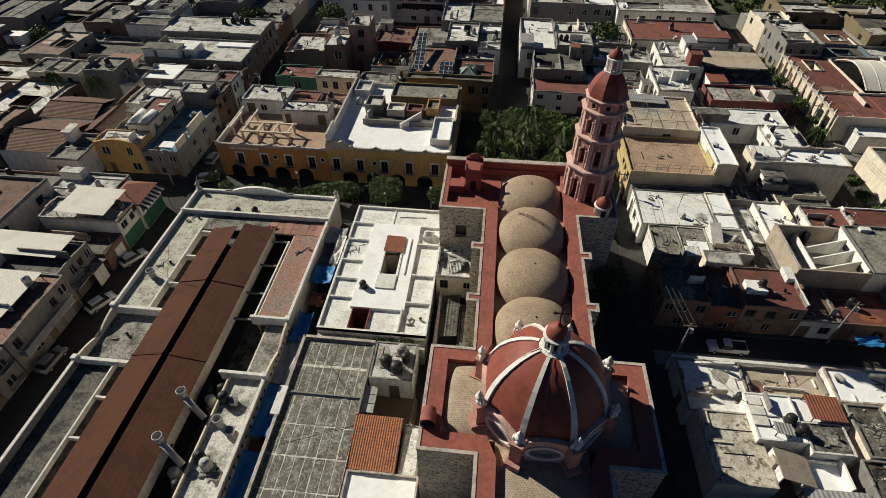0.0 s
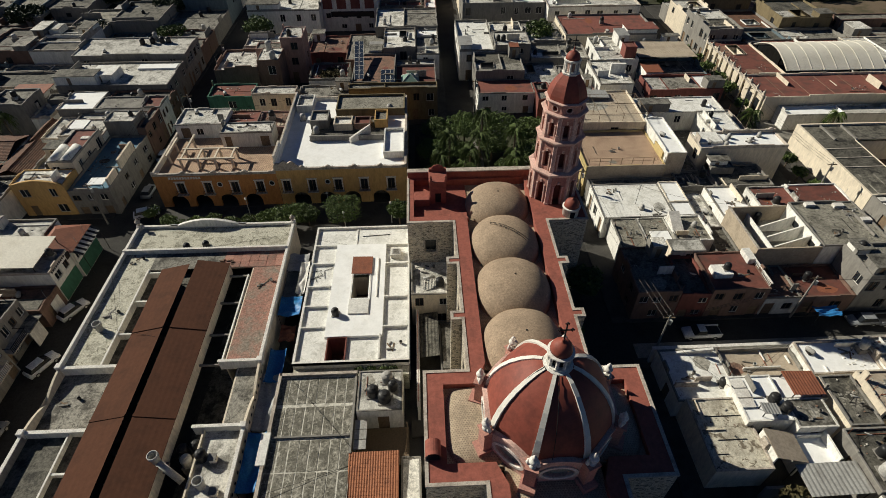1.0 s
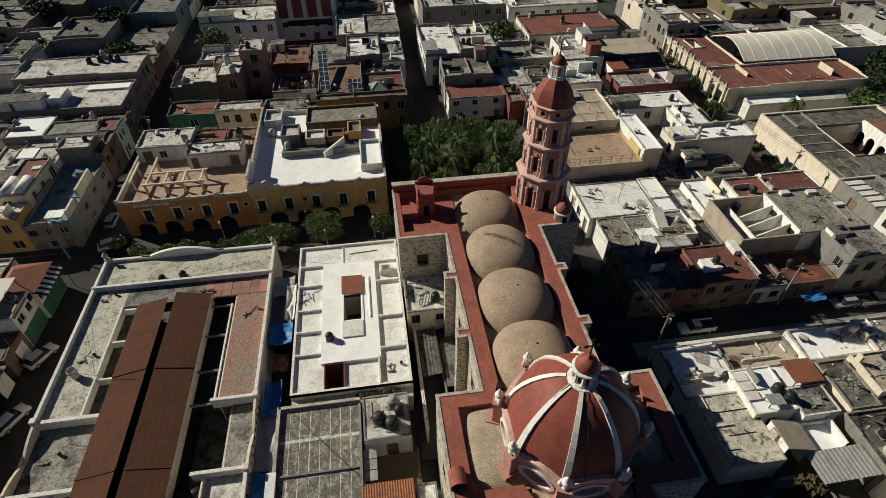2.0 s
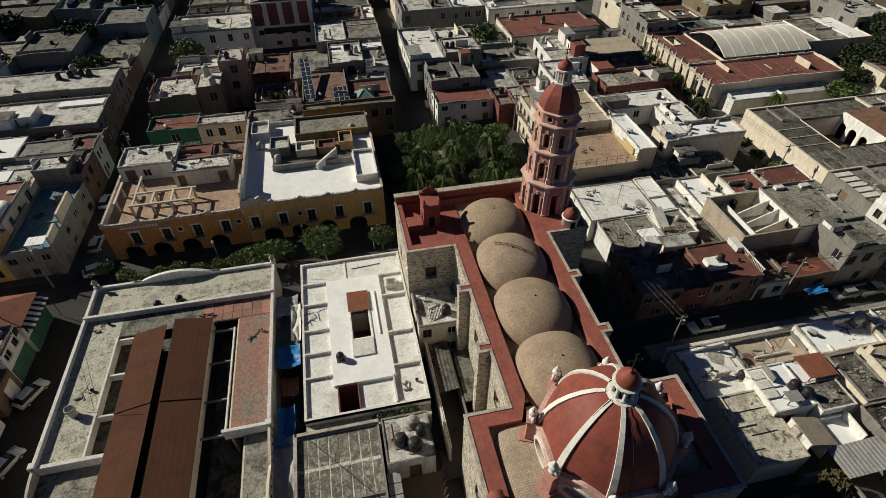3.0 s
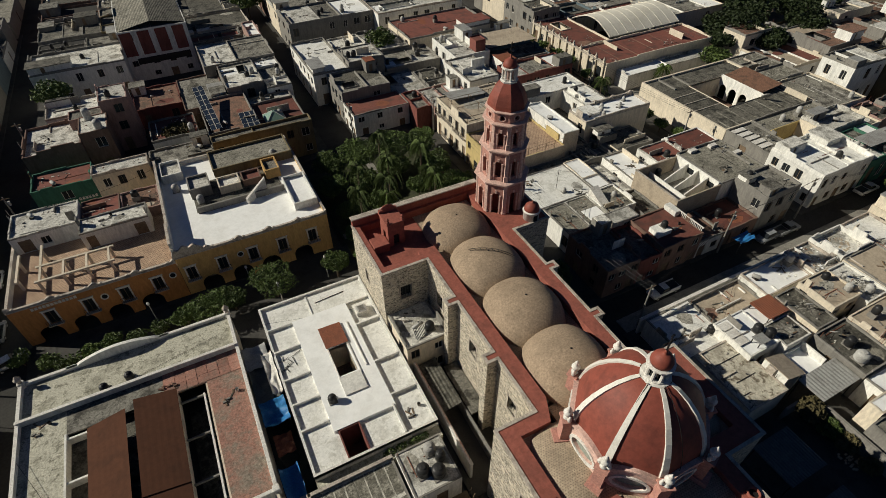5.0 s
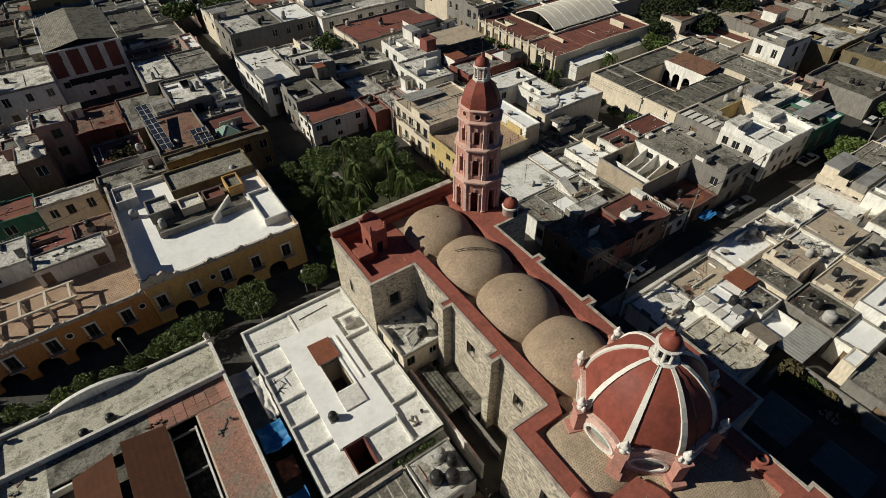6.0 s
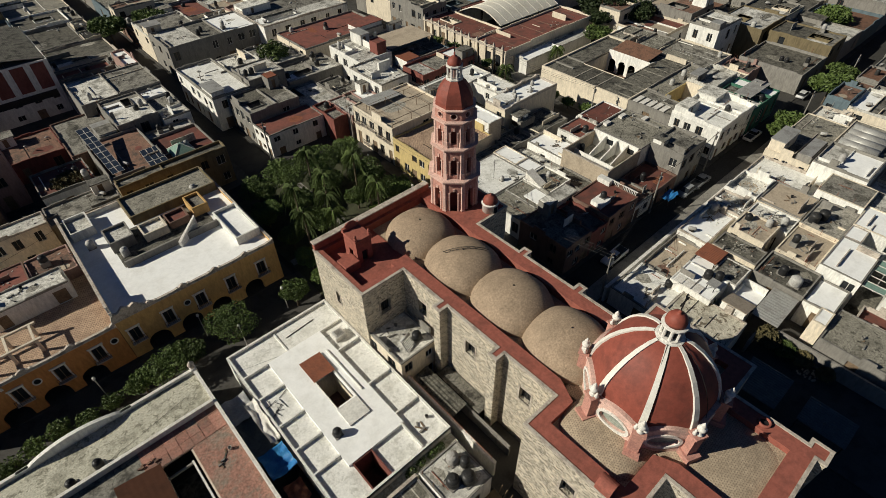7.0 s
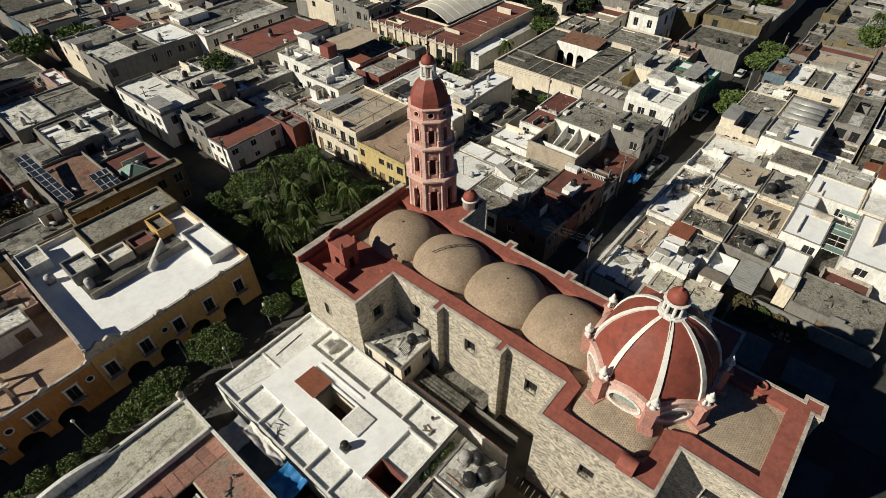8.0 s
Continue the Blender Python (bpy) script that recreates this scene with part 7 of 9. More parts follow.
white4 = plain(44.2, 67.1, 49.6, 75.2, 4.6, "w_white", "white", "w3", 1, 0.3)
plain(40.5, 66.3, 44.1, 76.0, 2.9, "w_white", "chalk", "w2", 1, 0.3, 1)
box5 = plain(49.7, 67.4, 56.2, 72.6, 6.2, "w_white", "red", "w2s1", 2, 0.35)
tank(52.6, 68.4, 6.2, 0.55, 1.2)
plain(56.3, 68.3, 65.4, 73.4, 5.9, "w_white", "red", "w1", 2, 0.3)
gravel = plain(53.8, 57.2, 64.2, 67.4, 6.9, "w_white", "gravel", "w2", 2, 0.3)
for x, y in ((56.0, 66.2), (60.4, 65.8), (62.6, 62.2)):
    slab("vent_box", x, y, x + 1.5, y + 0.8, 7.4, "trim", gravel, 0.5)
# the roofless rooms between beige walls
rl = thing("roofless_rooms", (48.9, 62, 0.15), "roofless rooms with white sloping partitions behind beige walls", "house", "town houses")
bm = bmesh.new()
RX0, RY0, RX1, RY1 = 44.1, 57.2, 53.7, 67.0
for a, b in sides(RX0, RY0, RX1, RY1).values():
    wall_side(bm, a, b, 0.1, 3.6)
ring_faces(bm, [(RX0, RY0), (RX1, RY0), (RX1, RY1), (RX0, RY1)], [(RX0 + 0.22, RY0 + 0.22), (RX1 - 0.22, RY0 + 0.22), (RX1 - 0.22, RY1 - 0.22), (RX0 + 0.22, RY1 - 0.22)], 3.6, 6.82)
part("wall", bm, "beige", rl)
slab("floor", RX0 + 0.2, RY0 + 0.2, RX1 - 0.2, RY1 - 0.2, 4.0, "screed", rl)
part("back_wall", cbox(53.3, 57.5, 4.0, 53.46, 66.7, 7.2), "w_white", rl)
for y in (59.6, 61.8, 64.2):
    wedge(rl, 47.6, y - 0.1, 53.3, y + 0.1, 4.0, 4.6, 7.0, "w_white")
part("partition", cbox(47.4, 57.5, 4.0, 47.6, 66.7, 5.6), "w_white", rl)
for y in (58.2, 62.6):
    part("window", cbox(53.26, y, 5.4, 53.3, y + 1.3, 6.4), "glass", rl)
part("wall_top", cbox(44.0, 57.1, 6.82, 44.4, 67.1, 6.9), "coping", rl)
tank(46.0, 58.6, 4.0, 0.5, 1.2)
tank(49.0, 66.2, 4.0, 0.5, 2.0)
plain(40.6, 76.2, 46.9, 81.2, 3.8, "w_grey", "dark", "", 1, 0.4, 1)
plain(47.0, 75.7, 57.0, 82.3, 4.0, "w_grey", "dark", "", 1, 0.4, 3)
clay_t = plain(24.5, 79.4, 38.6, 91.5, 6.2, "w_sun", "terrace_clay", "w5", 2, 0.4)
part("rear_wall", cbox(24.7, 79.3, 3.0, 38.5, 79.4, 6.7), "beige", clay_t, "bare sand-coloured rear wall")
block8 = plain(38.7, 80.4, 42.2, 92.8, 8.1, "w_white", "white", "", 2, 0.3, 1)
part("rear_wall", cbox(38.8, 80.3, 3.0, 42.1, 80.4, 8.3), "beige", block8, "bare sand-coloured rear wall")
# small shaded patio, filled with a low block whose dark roof is the shade
plain(42.3, 80.6, 45.9, 88.0, 3.6, "w_grey", "dark", "", 1, 0.3, 1)
cream9 = plain(46.0, 83.0, 62.0, 88.4, 7.2, "w_cream", "white", "w2", 2, 0.5, 1)
scalloped(cream9, 52.0, 62.0, 88.1, 7.6, "w_cream", 4.6)
slab("raised_roof", 46.3, 84.6, 50.6, 88.0, 7.75, "offwhite", cream9, 0.5)
for k, (x, y) in enumerate(((51.6, 85.4), (52.6, 86.6), (55.8, 85.0), (58.4, 86.8), (50.9, 83.9))):
    tank(x, y, 7.2, 0.4, 0.85, "tank_grey", 0.12)
plain(40.0, 92.9, 42.2, 97.4, 6.5, "w_white", "white", "", 1, 0.2)
# patio pit filled by an added low block, dark-roofed to read as shade
plain(42.3, 88.5, 51.1, 97.4, 2.6, "w_white", "dark", "", 1, 0.1, 2)
plain(39.3, 97.5, 57.0, 103.8, 6.5, "w_white", "offwhite", "s3w2", 2, 0.25, 3)
plain(51.2, 88.5, 57.0, 97.4, 6.4, "w_white", "offwhite", "w1", 2, 0.2, 2)
plain(57.1, 88.5, 61.6, 103.8, 3.2, "w_white", "chalk", "", 1, 0.4, 1)
home(24.6, 91.6, 38.6, 104.4, 7.9, "w_cream", "beige", "w5s1", 2, 0, 0.4, "and balconies", balcony=True, fields=0, patio=False)
sheet_roof(26.0, 100.6, 34.0, 104.0, 8.9, 8.5, "sheet_grey", "pale sheet canopy on a cream house", base=7.9)
frame9 = thing("roof_frame", (31, 96, 7.9), "thin pole frame standing over a beige roof", "frame", "roof clutter")
for x in (25.0, 29.6, 34.2, 38.8):
    bm = bmesh.new()
    for y in (92.0, 96.0, 100.0):
        tube(bm, (x, y, 7.9), (x, y, 9.6), 0.05, 5)
    tube(bm, (x, 92.0, 9.6), (x, 100.0, 9.6), 0.04, 5)
    part("bay", bm, "wood", frame9)
for y in (92.0, 96.0, 100.0):
    bm = bmesh.new()
    tube(bm, (25.0, y, 9.6), (38.8, y, 9.6), 0.04, 5)
    part("rail", bm, "wood", frame9)
rail9 = thing("terrace_railing", (31, 79.8, 6.2), "thin iron railing along the clay roof terrace", "railing")
for k in range(8):
    bm = bmesh.new()
    tube(bm, (24.9 + 1.9 * k, 79.7, 6.3), (24.9 + 1.9 * k, 79.7, 8.0), 0.05, 5)
    part("post", bm, "wood", rail9)
for z in (7.4, 8.0):
    bm = bmesh.new()
    tube(bm, (24.9, 79.7, z), (38.2, 79.7, z), 0.03, 5)
    part("rail", bm, "wood", rail9)
# across the street to the north-east
plain(8.6, 110.4, 21.0, 117.0, 4.9, "w_white", "red", "s3w3", 2, 0.25)
home(21.1, 106.6, 24.4, 114.6, 5.0, "w_red", "grey", "s1w1", 1, 1, 0.5)
home(24.5, 105.0, 33.8, 114.0, 5.2, "w_pink", "chalk", "w2s1", 1, 3, 0.5)
home(8.6, 117.0, 19.6, 127.4, 6.8, "w_grey", "grey", "w4s2", 2, 2, 0.5)
plain(5.6, 127.5, 14.0, 146.8, 7.2, "w_white", "offwhite", "w6s2", 2, 0.6, 2)
plain(14.1, 136.0, 22.6, 146.8, 6.6, "w_white", "chalk", "s2", 2, 0.5, 3)
plain(14.1, 127.5, 22.6, 135.9, 8.4, "w_grey", "chalk", "s2e1", 3, 0.4, 2)
home(19.8, 115.0, 28.0, 127.0, 4.4, "w_grey", "chalk", "s2", 1, 3, 0.5)
home(28.1, 114.2, 33.8, 124.0, 4.6, "w_grey", "grey", "s1w2", 1, 2, 0.5)
plain(34.0, 107.2, 41.2, 119.0, 8.0, "w_white", "chalk", "s2w3", 2, 0.4, 1)
plain(41.3, 106.0, 44.6, 119.0, 4.2, "w_white", "grey", "s1", 1, 0.4, 1)
slab("parapet_block", 37.4, 112.4, 40.6, 113.0, 10.2, "w_white", plain(37.2, 119.1, 46.0, 132.0, 7.9, "w_white", "chalk", "s2w3", 2, 0.5, 3), 2.2)
cube = thing("tank_house", (44.2, 122.0, 7.9), "dark red painted tank house on a pale roof", "tank house")
bm = bmesh.new()
for a, b in sides(42.9, 120.4, 45.5, 123.4).values():
    wall_side(bm, a, b, 7.9, 10.6)
part("wall", bm, "w_red", cube)
part("lid", cbox(43.1, 120.6, 10.2, 45.3, 123.2, 10.35), "red", cube)
home(44.7, 106.4, 60.6, 113.6, 6.6, "w_red", "chalk", "s6w1", 2, 1, 0.5, "and a white sign band")
home(46.1, 113.8, 61.8, 130.0, 5.0, "w_blue", "dark", "s3", 1, 2, 0.5)
sheet_roof(46.6, 120.6, 60.2, 129.4, 8.1, 7.9, "beige", "broad flat canopy over a shaded roof", base=5.0)
home(23.0, 127.2, 37.0, 136.4, 5.0, "w_grey", "chalk", "s2w1", 1, 3, 0.5)
home(33.2, 136.6, 56.6, 150.6, 6.9, "w_cream", "red", "s3w3", 2, 5, 0.5)
home(46.1, 130.2, 61.6, 136.4, 5.4, "w_white", "grey", "s3w1", 1, 4, 0.5)
home(22.8, 136.6, 33.0, 150.4, 5.4, "w_grey", "chalk", "w2s2", 1, 3, 0.5)
home(8.6, 158.6, 32.0, 172.0, 7.4, "w_grey", "chalk", "s7w3", 2, 4, 0.6)
home(32.2, 155.0, 58.0, 172.0, 7.6, "w_white", "chalk", "s6", 2, 4, 0.6)
# the block beyond the ochre building
home(-48.6, 108.3, -39.4, 114.4, 6.3, "w_green", "red", "s3", 2, 1, 0.5)
home(-39.3, 108.2, -30.2, 111.8, 6.8, "w_cream", "chalk", "s3", 2, 0, 0.5)
# shaded yard as a low block, its blue shade in the roof colour
plain(-39.3, 111.9, -31.2, 118.8, 2.8, "w_grey", "blue_paint", "", 1, 0.4, 1)
home(-30.1, 109.4, -19.2, 115.4, 5.0, "w_grey", "grey", "s3", 1, 3, 0.5)
home(-19.1, 108.6, -0.4, 111.3, 7.2, "w_olive", "grey", "s6e1", 2, 0, 0.5, "and arched windows")
plain(-19.1, 111.4, -9.6, 129.4, 6.0, "w_grey", "clay", "", 1, 0.6, 3)
plain(-9.5, 111.4, -0.4, 123.6, 5.6, "w_grey", "red", "e3", 1, 0.5, 1)
home(-29.4, 119.6, -20.6, 128.6, 4.4, "w_white", "red", "s1", 1, 2, 0.5)
plain(-9.5, 123.7, -0.4, 127.8, 5.0, "w_grey", "chalk", "e1", 1, 0.5, 2)
home(-12.6, 129.5, -4.8, 142.0, 7.4, "w_grey", "chalk", "e3s1", 2, 3, 0.5)
home(-4.6, 128.0, 0.8, 143.4, 6.4, "w_white", "chalk", "e3s1", 2, 3, 0.5)
home(-30.9, 160.4, -15.4, 186.0, 12.0, "w_white", "sheet_grey", "s4e2", 4, 0, 0.3, "and red-brown stripes", fields=0, patio=False)
plain(-31.4, 134.8, -22.0, 145.6, 4.2, "w_red", "clay", "s2", 1, 0.5, 3)
plain(-21.9, 129.6, -12.8, 145.6, 4.6, "w_brick", "grey", "s2e1", 1, 0.5, 3)
home(-48.0, 138.4, -32.0, 146.0, 4.8, "w_white", "chalk", "s4w3", 2, 4, 0.5)
home(-50.4, 155.0, -31.0, 167.0, 7.8, "w_white", "chalk", "s5w3", 2, 4, 0.5)
home(-15.2, 143.8, 1.0, 157.4, 7.0, "w_grey", "chalk", "s3e3", 2, 4, 0.5)
# west side
corner = home(-70.0, 57.9, -57.0, 62.9, 5.6, "w_white", "chalk", "e2", 2, 1, 0.6, fields=0, patio=False)
part("green_base", cbox(-57.02, 58.0, 0.1, -56.94, 62.8, 2.7), "w_green", corner, "green painted ground floor")
for k in range(9):
    y = 58.3 + k * 0.42
    part("letter", cbox(-57.02, y, 5.3, -56.95, y + 0.27, 5.62), "iron", corner)
part("sign_mark", cbox(-57.02, 62.1, 4.4, -56.95, 63.0, 5.5, 0.02), "iron", corner, "dark painted sign mark")
plain(-73.4, 63.0, -62.0, 70.6, 5.2, "w_white", "chalk", "n2", 1, 0.4, 3)
hip = plain(-61.9, 63.0, -56.6, 69.2, 5.0, "w_white", "red", "e2n2", 2, 0.1)
bm = bmesh.new()
low = [bm.verts.new(p) for p in ((-62.0, 62.9, 5.12), (-56.4, 62.9, 5.12), (-56.4, 69.4, 5.12), (-62.0, 69.4, 5.12))]
top = [bm.verts.new(p) for p in ((-60.2, 65.4, 6.3), (-60.2, 67.0, 6.3))]
bm.faces.new(low[::-1])
bm.faces.new((low[0], low[1], top[0]))
bm.faces.new((low[1], low[2], top[1], top[0]))
bm.faces.new((low[2], low[3], top[1]))
bm.faces.new((low[3], low[0], top[0], top[1]))
part("hipped_roof", bm, "rust", hip, "faded red hipped roof")
part("green_base", cbox(-56.62, 63.1, 0.1, -56.54, 69.1, 2.7), "w_green", hip, "green painted ground floor")
awn = thing("striped_awning", (-55.9, 66, 4.4), "black and white striped awning on a corner house", "awning")
for k in range(13):
    y = 63.1 + k * 0.48
    bm = bmesh.new()
    prism(bm, [(-56.6, y), (-55.2, y), (-55.2, y + 0.4), (-56.6, y + 0.4)], 4.3, 4.36)
    for v in bm.verts:
        v.co.z += (-55.2 - v.co.x) * 0.5
    part("slat", bm, "trim" if k % 2 else "tank_black", awn)
posts_to(awn, [(-55.3, 63.2), (-55.3, 69.0)], 0.15, 4.35, 0.05)
sheet_roof(-66.7, 57.9, -58.6, 64.6, 7.2, 7.0, "sheet_white", "white profiled sheet canopy over a roof terrace", base=5.4)
yard_w = plain(-71.0, 53.0, -57.0, 57.8, 3.0, "w_brick", "clay", "e1", 1, 0.7, 3)
slab("roof_step", -62.0, 53.2, -57.4, 55.2, 3.6, "dark", yard_w, 0.6)
mid_w = plain(-72.4, 46.0, -58.6, 52.9, 5.9, "w_grey", "dark", "e4", 2, 0.4, 3)


def long_balcony(parent, x0, y0, x1, y1, z, mat="trim"):
    """A slab along an east front with a railing of thin bars."""
    part("balcony_slab", cbox(x0, y0, z - 0.16, x1, y1, z), "coping", parent)
    bm = bmesh.new()
    box(bm, x1 - 0.08, y0, z + 0.9, x1 - 0.02, y1, z + 0.96)
    box(bm, x0, y0, z + 0.9, x1 - 0.08, y0 + 0.06, z + 0.96)
    box(bm, x0, y1 - 0.06, z + 0.9, x1 - 0.08, y1, z + 0.96)
    for k in range(int((y1 - y0) / 0.24)):
        y = y0 + 0.05 + k * 0.24
        box(bm, x1 - 0.08, y, z, x1 - 0.02, y + 0.07, z + 0.9)
    part("balcony_railing", bm, mat, parent)


long_balcony(mid_w, -58.6, 46.2, -57.0, 49.6, 3.1, "iron")
part("gate", cbox(-57.05, 49.6, 0.1, -56.9, 51.9, 2.9, 0.02), "w_white", mid_w, "pale metal street gate")
part("porch_roof", cbox(-58.6, 49.65, 2.92, -56.8, 52.8, 3.06), "grey", mid_w)
part("gate", cbox(-56.98, 55.0, 0.1, -56.9, 57.0, 2.6, 0.02), "w_white", yard_w, "pale metal street gate")
sheet_roof(-72.2, 48.4, -60.2, 53.2, 7.1, 6.9, "sheet_white", "pale sheet canopy over flat roofs", base=5.9)
south_w = plain(-73.0, 34.0, -57.6, 45.9, 6.0, "w_grey", "clay", "e5", 2, 0.4, 3)
long_balcony(south_w, -57.6, 34.6, -56.2, 44.4, 3.2)
sheet_roof(-72.0, 37.4, -60.0, 45.4, 7.3, 7.0, "sheet_white", "broad pale sheet canopy on a roof", base=6.0)
home(-72.0, 22.0, -57.6, 33.8, 5.6, "w_grey", "grey", "e4", 2, 3, 0.5, balcony=True)
# the ochre corner house with its terrace and vaulted rooms
och = plain(-73.0, 78.3, -64.3, 83.0, 6.4, "w_yellow", "chalk", "s2", 2, 0.3)
bm = bmesh.new()
gab = [(-73.0, 6.3)] + [(-72.6 + 7.9 * i / 12, 6.7 + 0.75 * math.sin(math.pi * i / 12)) for i in range(13)] + [(-64.3, 6.3)]
front, back = [[bm.verts.new((x, y, z)) for x, z in gab] for y in (78.22, 78.6)]
bm.faces.new(front)
bm.faces.new(back[::-1])
for i in range(len(gab)):
    j = (i + 1) % len(gab)
    bm.faces.new((front[i], back[i], back[j], front[j]))
part("arched_gable", bm, "w_yellow", och)
# the terrace floor is coloured with the blue of its shade
ter = plain(-64.2, 78.3, -57.2, 96.0, 4.8, "w_grey", "blue_paint", "s3e4", 2, 0.7)
low_wall(-57.6, 79.2, -57.25, 82.6, 5.4, 6.8, "w_cream", ter, "side_wall")
low_wall(-57.6, 84.2, -57.25, 90.4, 5.4, 7.3, "w_cream", ter, "side_wall")
low_wall(-59.8, 90.4, -57.25, 90.7, 5.4, 6.6, "w_brick", ter, "side_wall")
slab("awning", -60.6, 78.6, -58.0, 80.6, 6.2, "white", ter, 0.12)
posts_to(ter, [(-60.4, 78.8), (-58.2, 78.8), (-60.4, 80.4), (-58.2, 80.4)], 4.8, 6.1)
rooms = plain(-68.6, 83.1, -64.3, 94.0, 7.7, "w_cream", "red", "s2e3", 2, 0.35)
for x in (-67.5, -65.4):
    bm = bmesh.new()
    n = 10
    rows = [[bm.verts.new((x + 0.95 * math.cos(math.pi * i / n), y, 7.7 + 1.0 * math.sin(math.pi * i / n))) for i in range(n + 1)] for y in (83.3, 87.7)]
    for i in range(n):
        bm.faces.new((rows[0][i], rows[1][i], rows[1][i + 1], rows[0][i + 1]))
    bm.faces.new(rows[0])
    bm.faces.new(rows[1][::-1])
    part("barrel_vault", bm, "offwhite", rooms, "pale barrel-vaulted roof", True)
slab("roof_hatch", -66.2, 90.6, -64.8, 91.5, 7.95, "trim", rooms, 0.2)
plain(-73.0, 83.1, -68.7, 94.0, 4.9, "w_cream", "chalk", "", 1, 0.6, 2)
bulk(-72.2, 88.6, -69.4, 91.4, 4.9, 2.2, "w_cream", "dark", rooms)
upper = plain(-64.2, 96.1, -58.7, 100.4, 8.0, "w_grey", "chalk", "e1", 2, 0.3, 1)
plain(-58.6, 96.1, -57.0, 104.0, 6.4, "w_brick", "grey", "e3", 2, 0.4)
plain(-72.6, 94.1, -64.3, 100.4, 6.3, "w_white", "chalk", "s2", 1, 0.3, 3)
slab("roof_patch", -72.0, 96.9, -69.0, 100.2, 6.45, "white", upper, 0.1)
plain(-77.2, 95.8, -72.7, 104.0, 4.8, "w_white", "chalk", "s1", 1, 0.4, 1)
plain(-72.6, 100.5, -58.7, 103.9, 5.6, "w_grey", "chalk", "", 1, 0.4, 2)
plain(-77.3, 104.1, -70.1, 111.8, 6.6, "w_grey", "white", "s1", 1, 0.2, 1)
plain(-70.0, 104.0, -60.8, 109.0, 6.6, "w_white", "pave_light", "", 1, 0.3)
plain(-60.7, 104.1, -56.9, 109.0, 6.6, "w_white", "red", "e3", 2, 0.4)
plain(-70.0, 109.1, -57.1, 114.2, 5.2, "w_brick", "dark", "e4", 2, 0.5, 2)
home(-84.0, 112.0, -70.1, 114.3, 4.8, "w_grey", "dark", "s2", 1, 1, 0.4)
# the bare brick house beyond the green front
plain(-50.2, 120.0, -40.5, 131.3, 6.7, "w_brick", "chalk", "s1w2", 2, 1.1)
brick_room = plain(-40.4, 120.6, -35.5, 127.5, 8.9, "w_brick", "chalk", "s1", 2, 0.15)
plain(-42.2, 127.6, -36.2, 131.3, 8.6, "w_pink", "grey", "", 2, 0.3)
plain(-36.1, 127.6, -31.0, 134.6, 11.0, "w_pink", "chalk", "e1s1", 3, 0.25, 1)
tank(-38.6, 126.2, 8.9, 0.7, 2.2, "tank_grey")
tank(-36.9, 121.4, 8.9, 0.7, 1.8, "tank_grey")
home(-79.6, 74.0, -73.8, 82.6, 5.2, "w_white", "grey", "s2", 1, 1, 0.5)
pale_w = plain(-82.4, 114.4, -58.8, 126.2, 6.5, "w_grey", "chalk", "e4s4", 2, 0.45, 3)
bulk(-75.4, 116.2, -70.6, 121.0, 6.5, 1.8, "w_white", "offwhite", pale_w)
slab("roof_strip", -68.0, 122.4, -59.4, 124.6, 6.9, "white", pale_w, 0.4)
plain(-82.4, 126.3, -58.8, 128.0, 4.6, "w_grey", "dark", "e1", 1, 0.3)
plain(-85.0, 128.1, -58.9, 138.4, 7.5, "w_grey", "chalk", "e4s4", 2, 0.4, 2)
for x, y in ((-68.6, 135.2), (-66.4, 135.4), (-64.8, 135.3), (-70.8, 134.6)):
    tank(x, y, 7.5, 0.6, 1.4)
tile_roof(-92.0, 77.0, -80.4, 88.0, 4.6, 6.0, "x", "old low house under brown clay tiles")
tile_roof(-80.2, 84.6, -74.0, 94.0, 4.4, 5.6, "y", "old house with two slopes of mossy tiles")
tile_roof(-92.0, 89.4, -80.6, 98.0, 4.6, 5.9, "x", "brown clay-tiled house beside palms")
tile_roof(-80.2, 96.0, -77.6, 103.8, 4.2, 4.9, "y", "narrow tiled wing with mossy clay tiles")
# east across the side street
school = home(69.4, 104.6, 103.4, 115.2, 5.5, "w_cream", "red", "w4", 1, 0, 0.5, "on an old school building", fields=0, patio=False)
home(69.4, 115.3, 79.2, 135.2, 5.5, "w_cream", "red", "w6", 1, 2, 0.5, "behind a street gate")
home(105.0, 122.0, 127.0, 137.0, 5.0, "w_white", "chalk", "s2w2", 1, 1, 0.4)
home(79.3, 132.0, 103.4, 135.2, 5.4, "w_white", "red", "s4", 1, 1, 0.5)
home(69.4, 135.4, 78.0, 150.0, 7.8, "w_grey", "grey", "w5s3", 2, 3, 0.6)
home(72.6, 100.3, 98.8, 104.3, 3.6, "w_white", "white", "", 1, 0, 0.3)
home(97.2, 81.0, 107.0, 94.4, 4.9, "w_grey", "plank", "s2", 1, 2, 0.4, fields=3, patio=False)
home(70.6, 50.8, 84.1, 61.0, 6.4, "w_white", "offwhite", "s5w4", 2, 5, 0.9, "and a row of tall windows")
home(109.0, 72.0, 120.6, 79.6, 9.0, "w_white", "grey", "w2s3", 2, 1, 0.5, "and square windows")
home(84.2, 50.6, 96.0, 59.6, 5.6, "w_green", "chalk", "s4", 1, 3, 0.5)
court = thing("court_house", (83, 82, 0.15), "old house with planked roofs round a white arched court", "house", "town houses")
bm = bmesh.new()
for a, b in sides(70.7, 70.8, 96.9, 94.2).values():
    wall_side(bm, a, b, 0.1, 4.7)
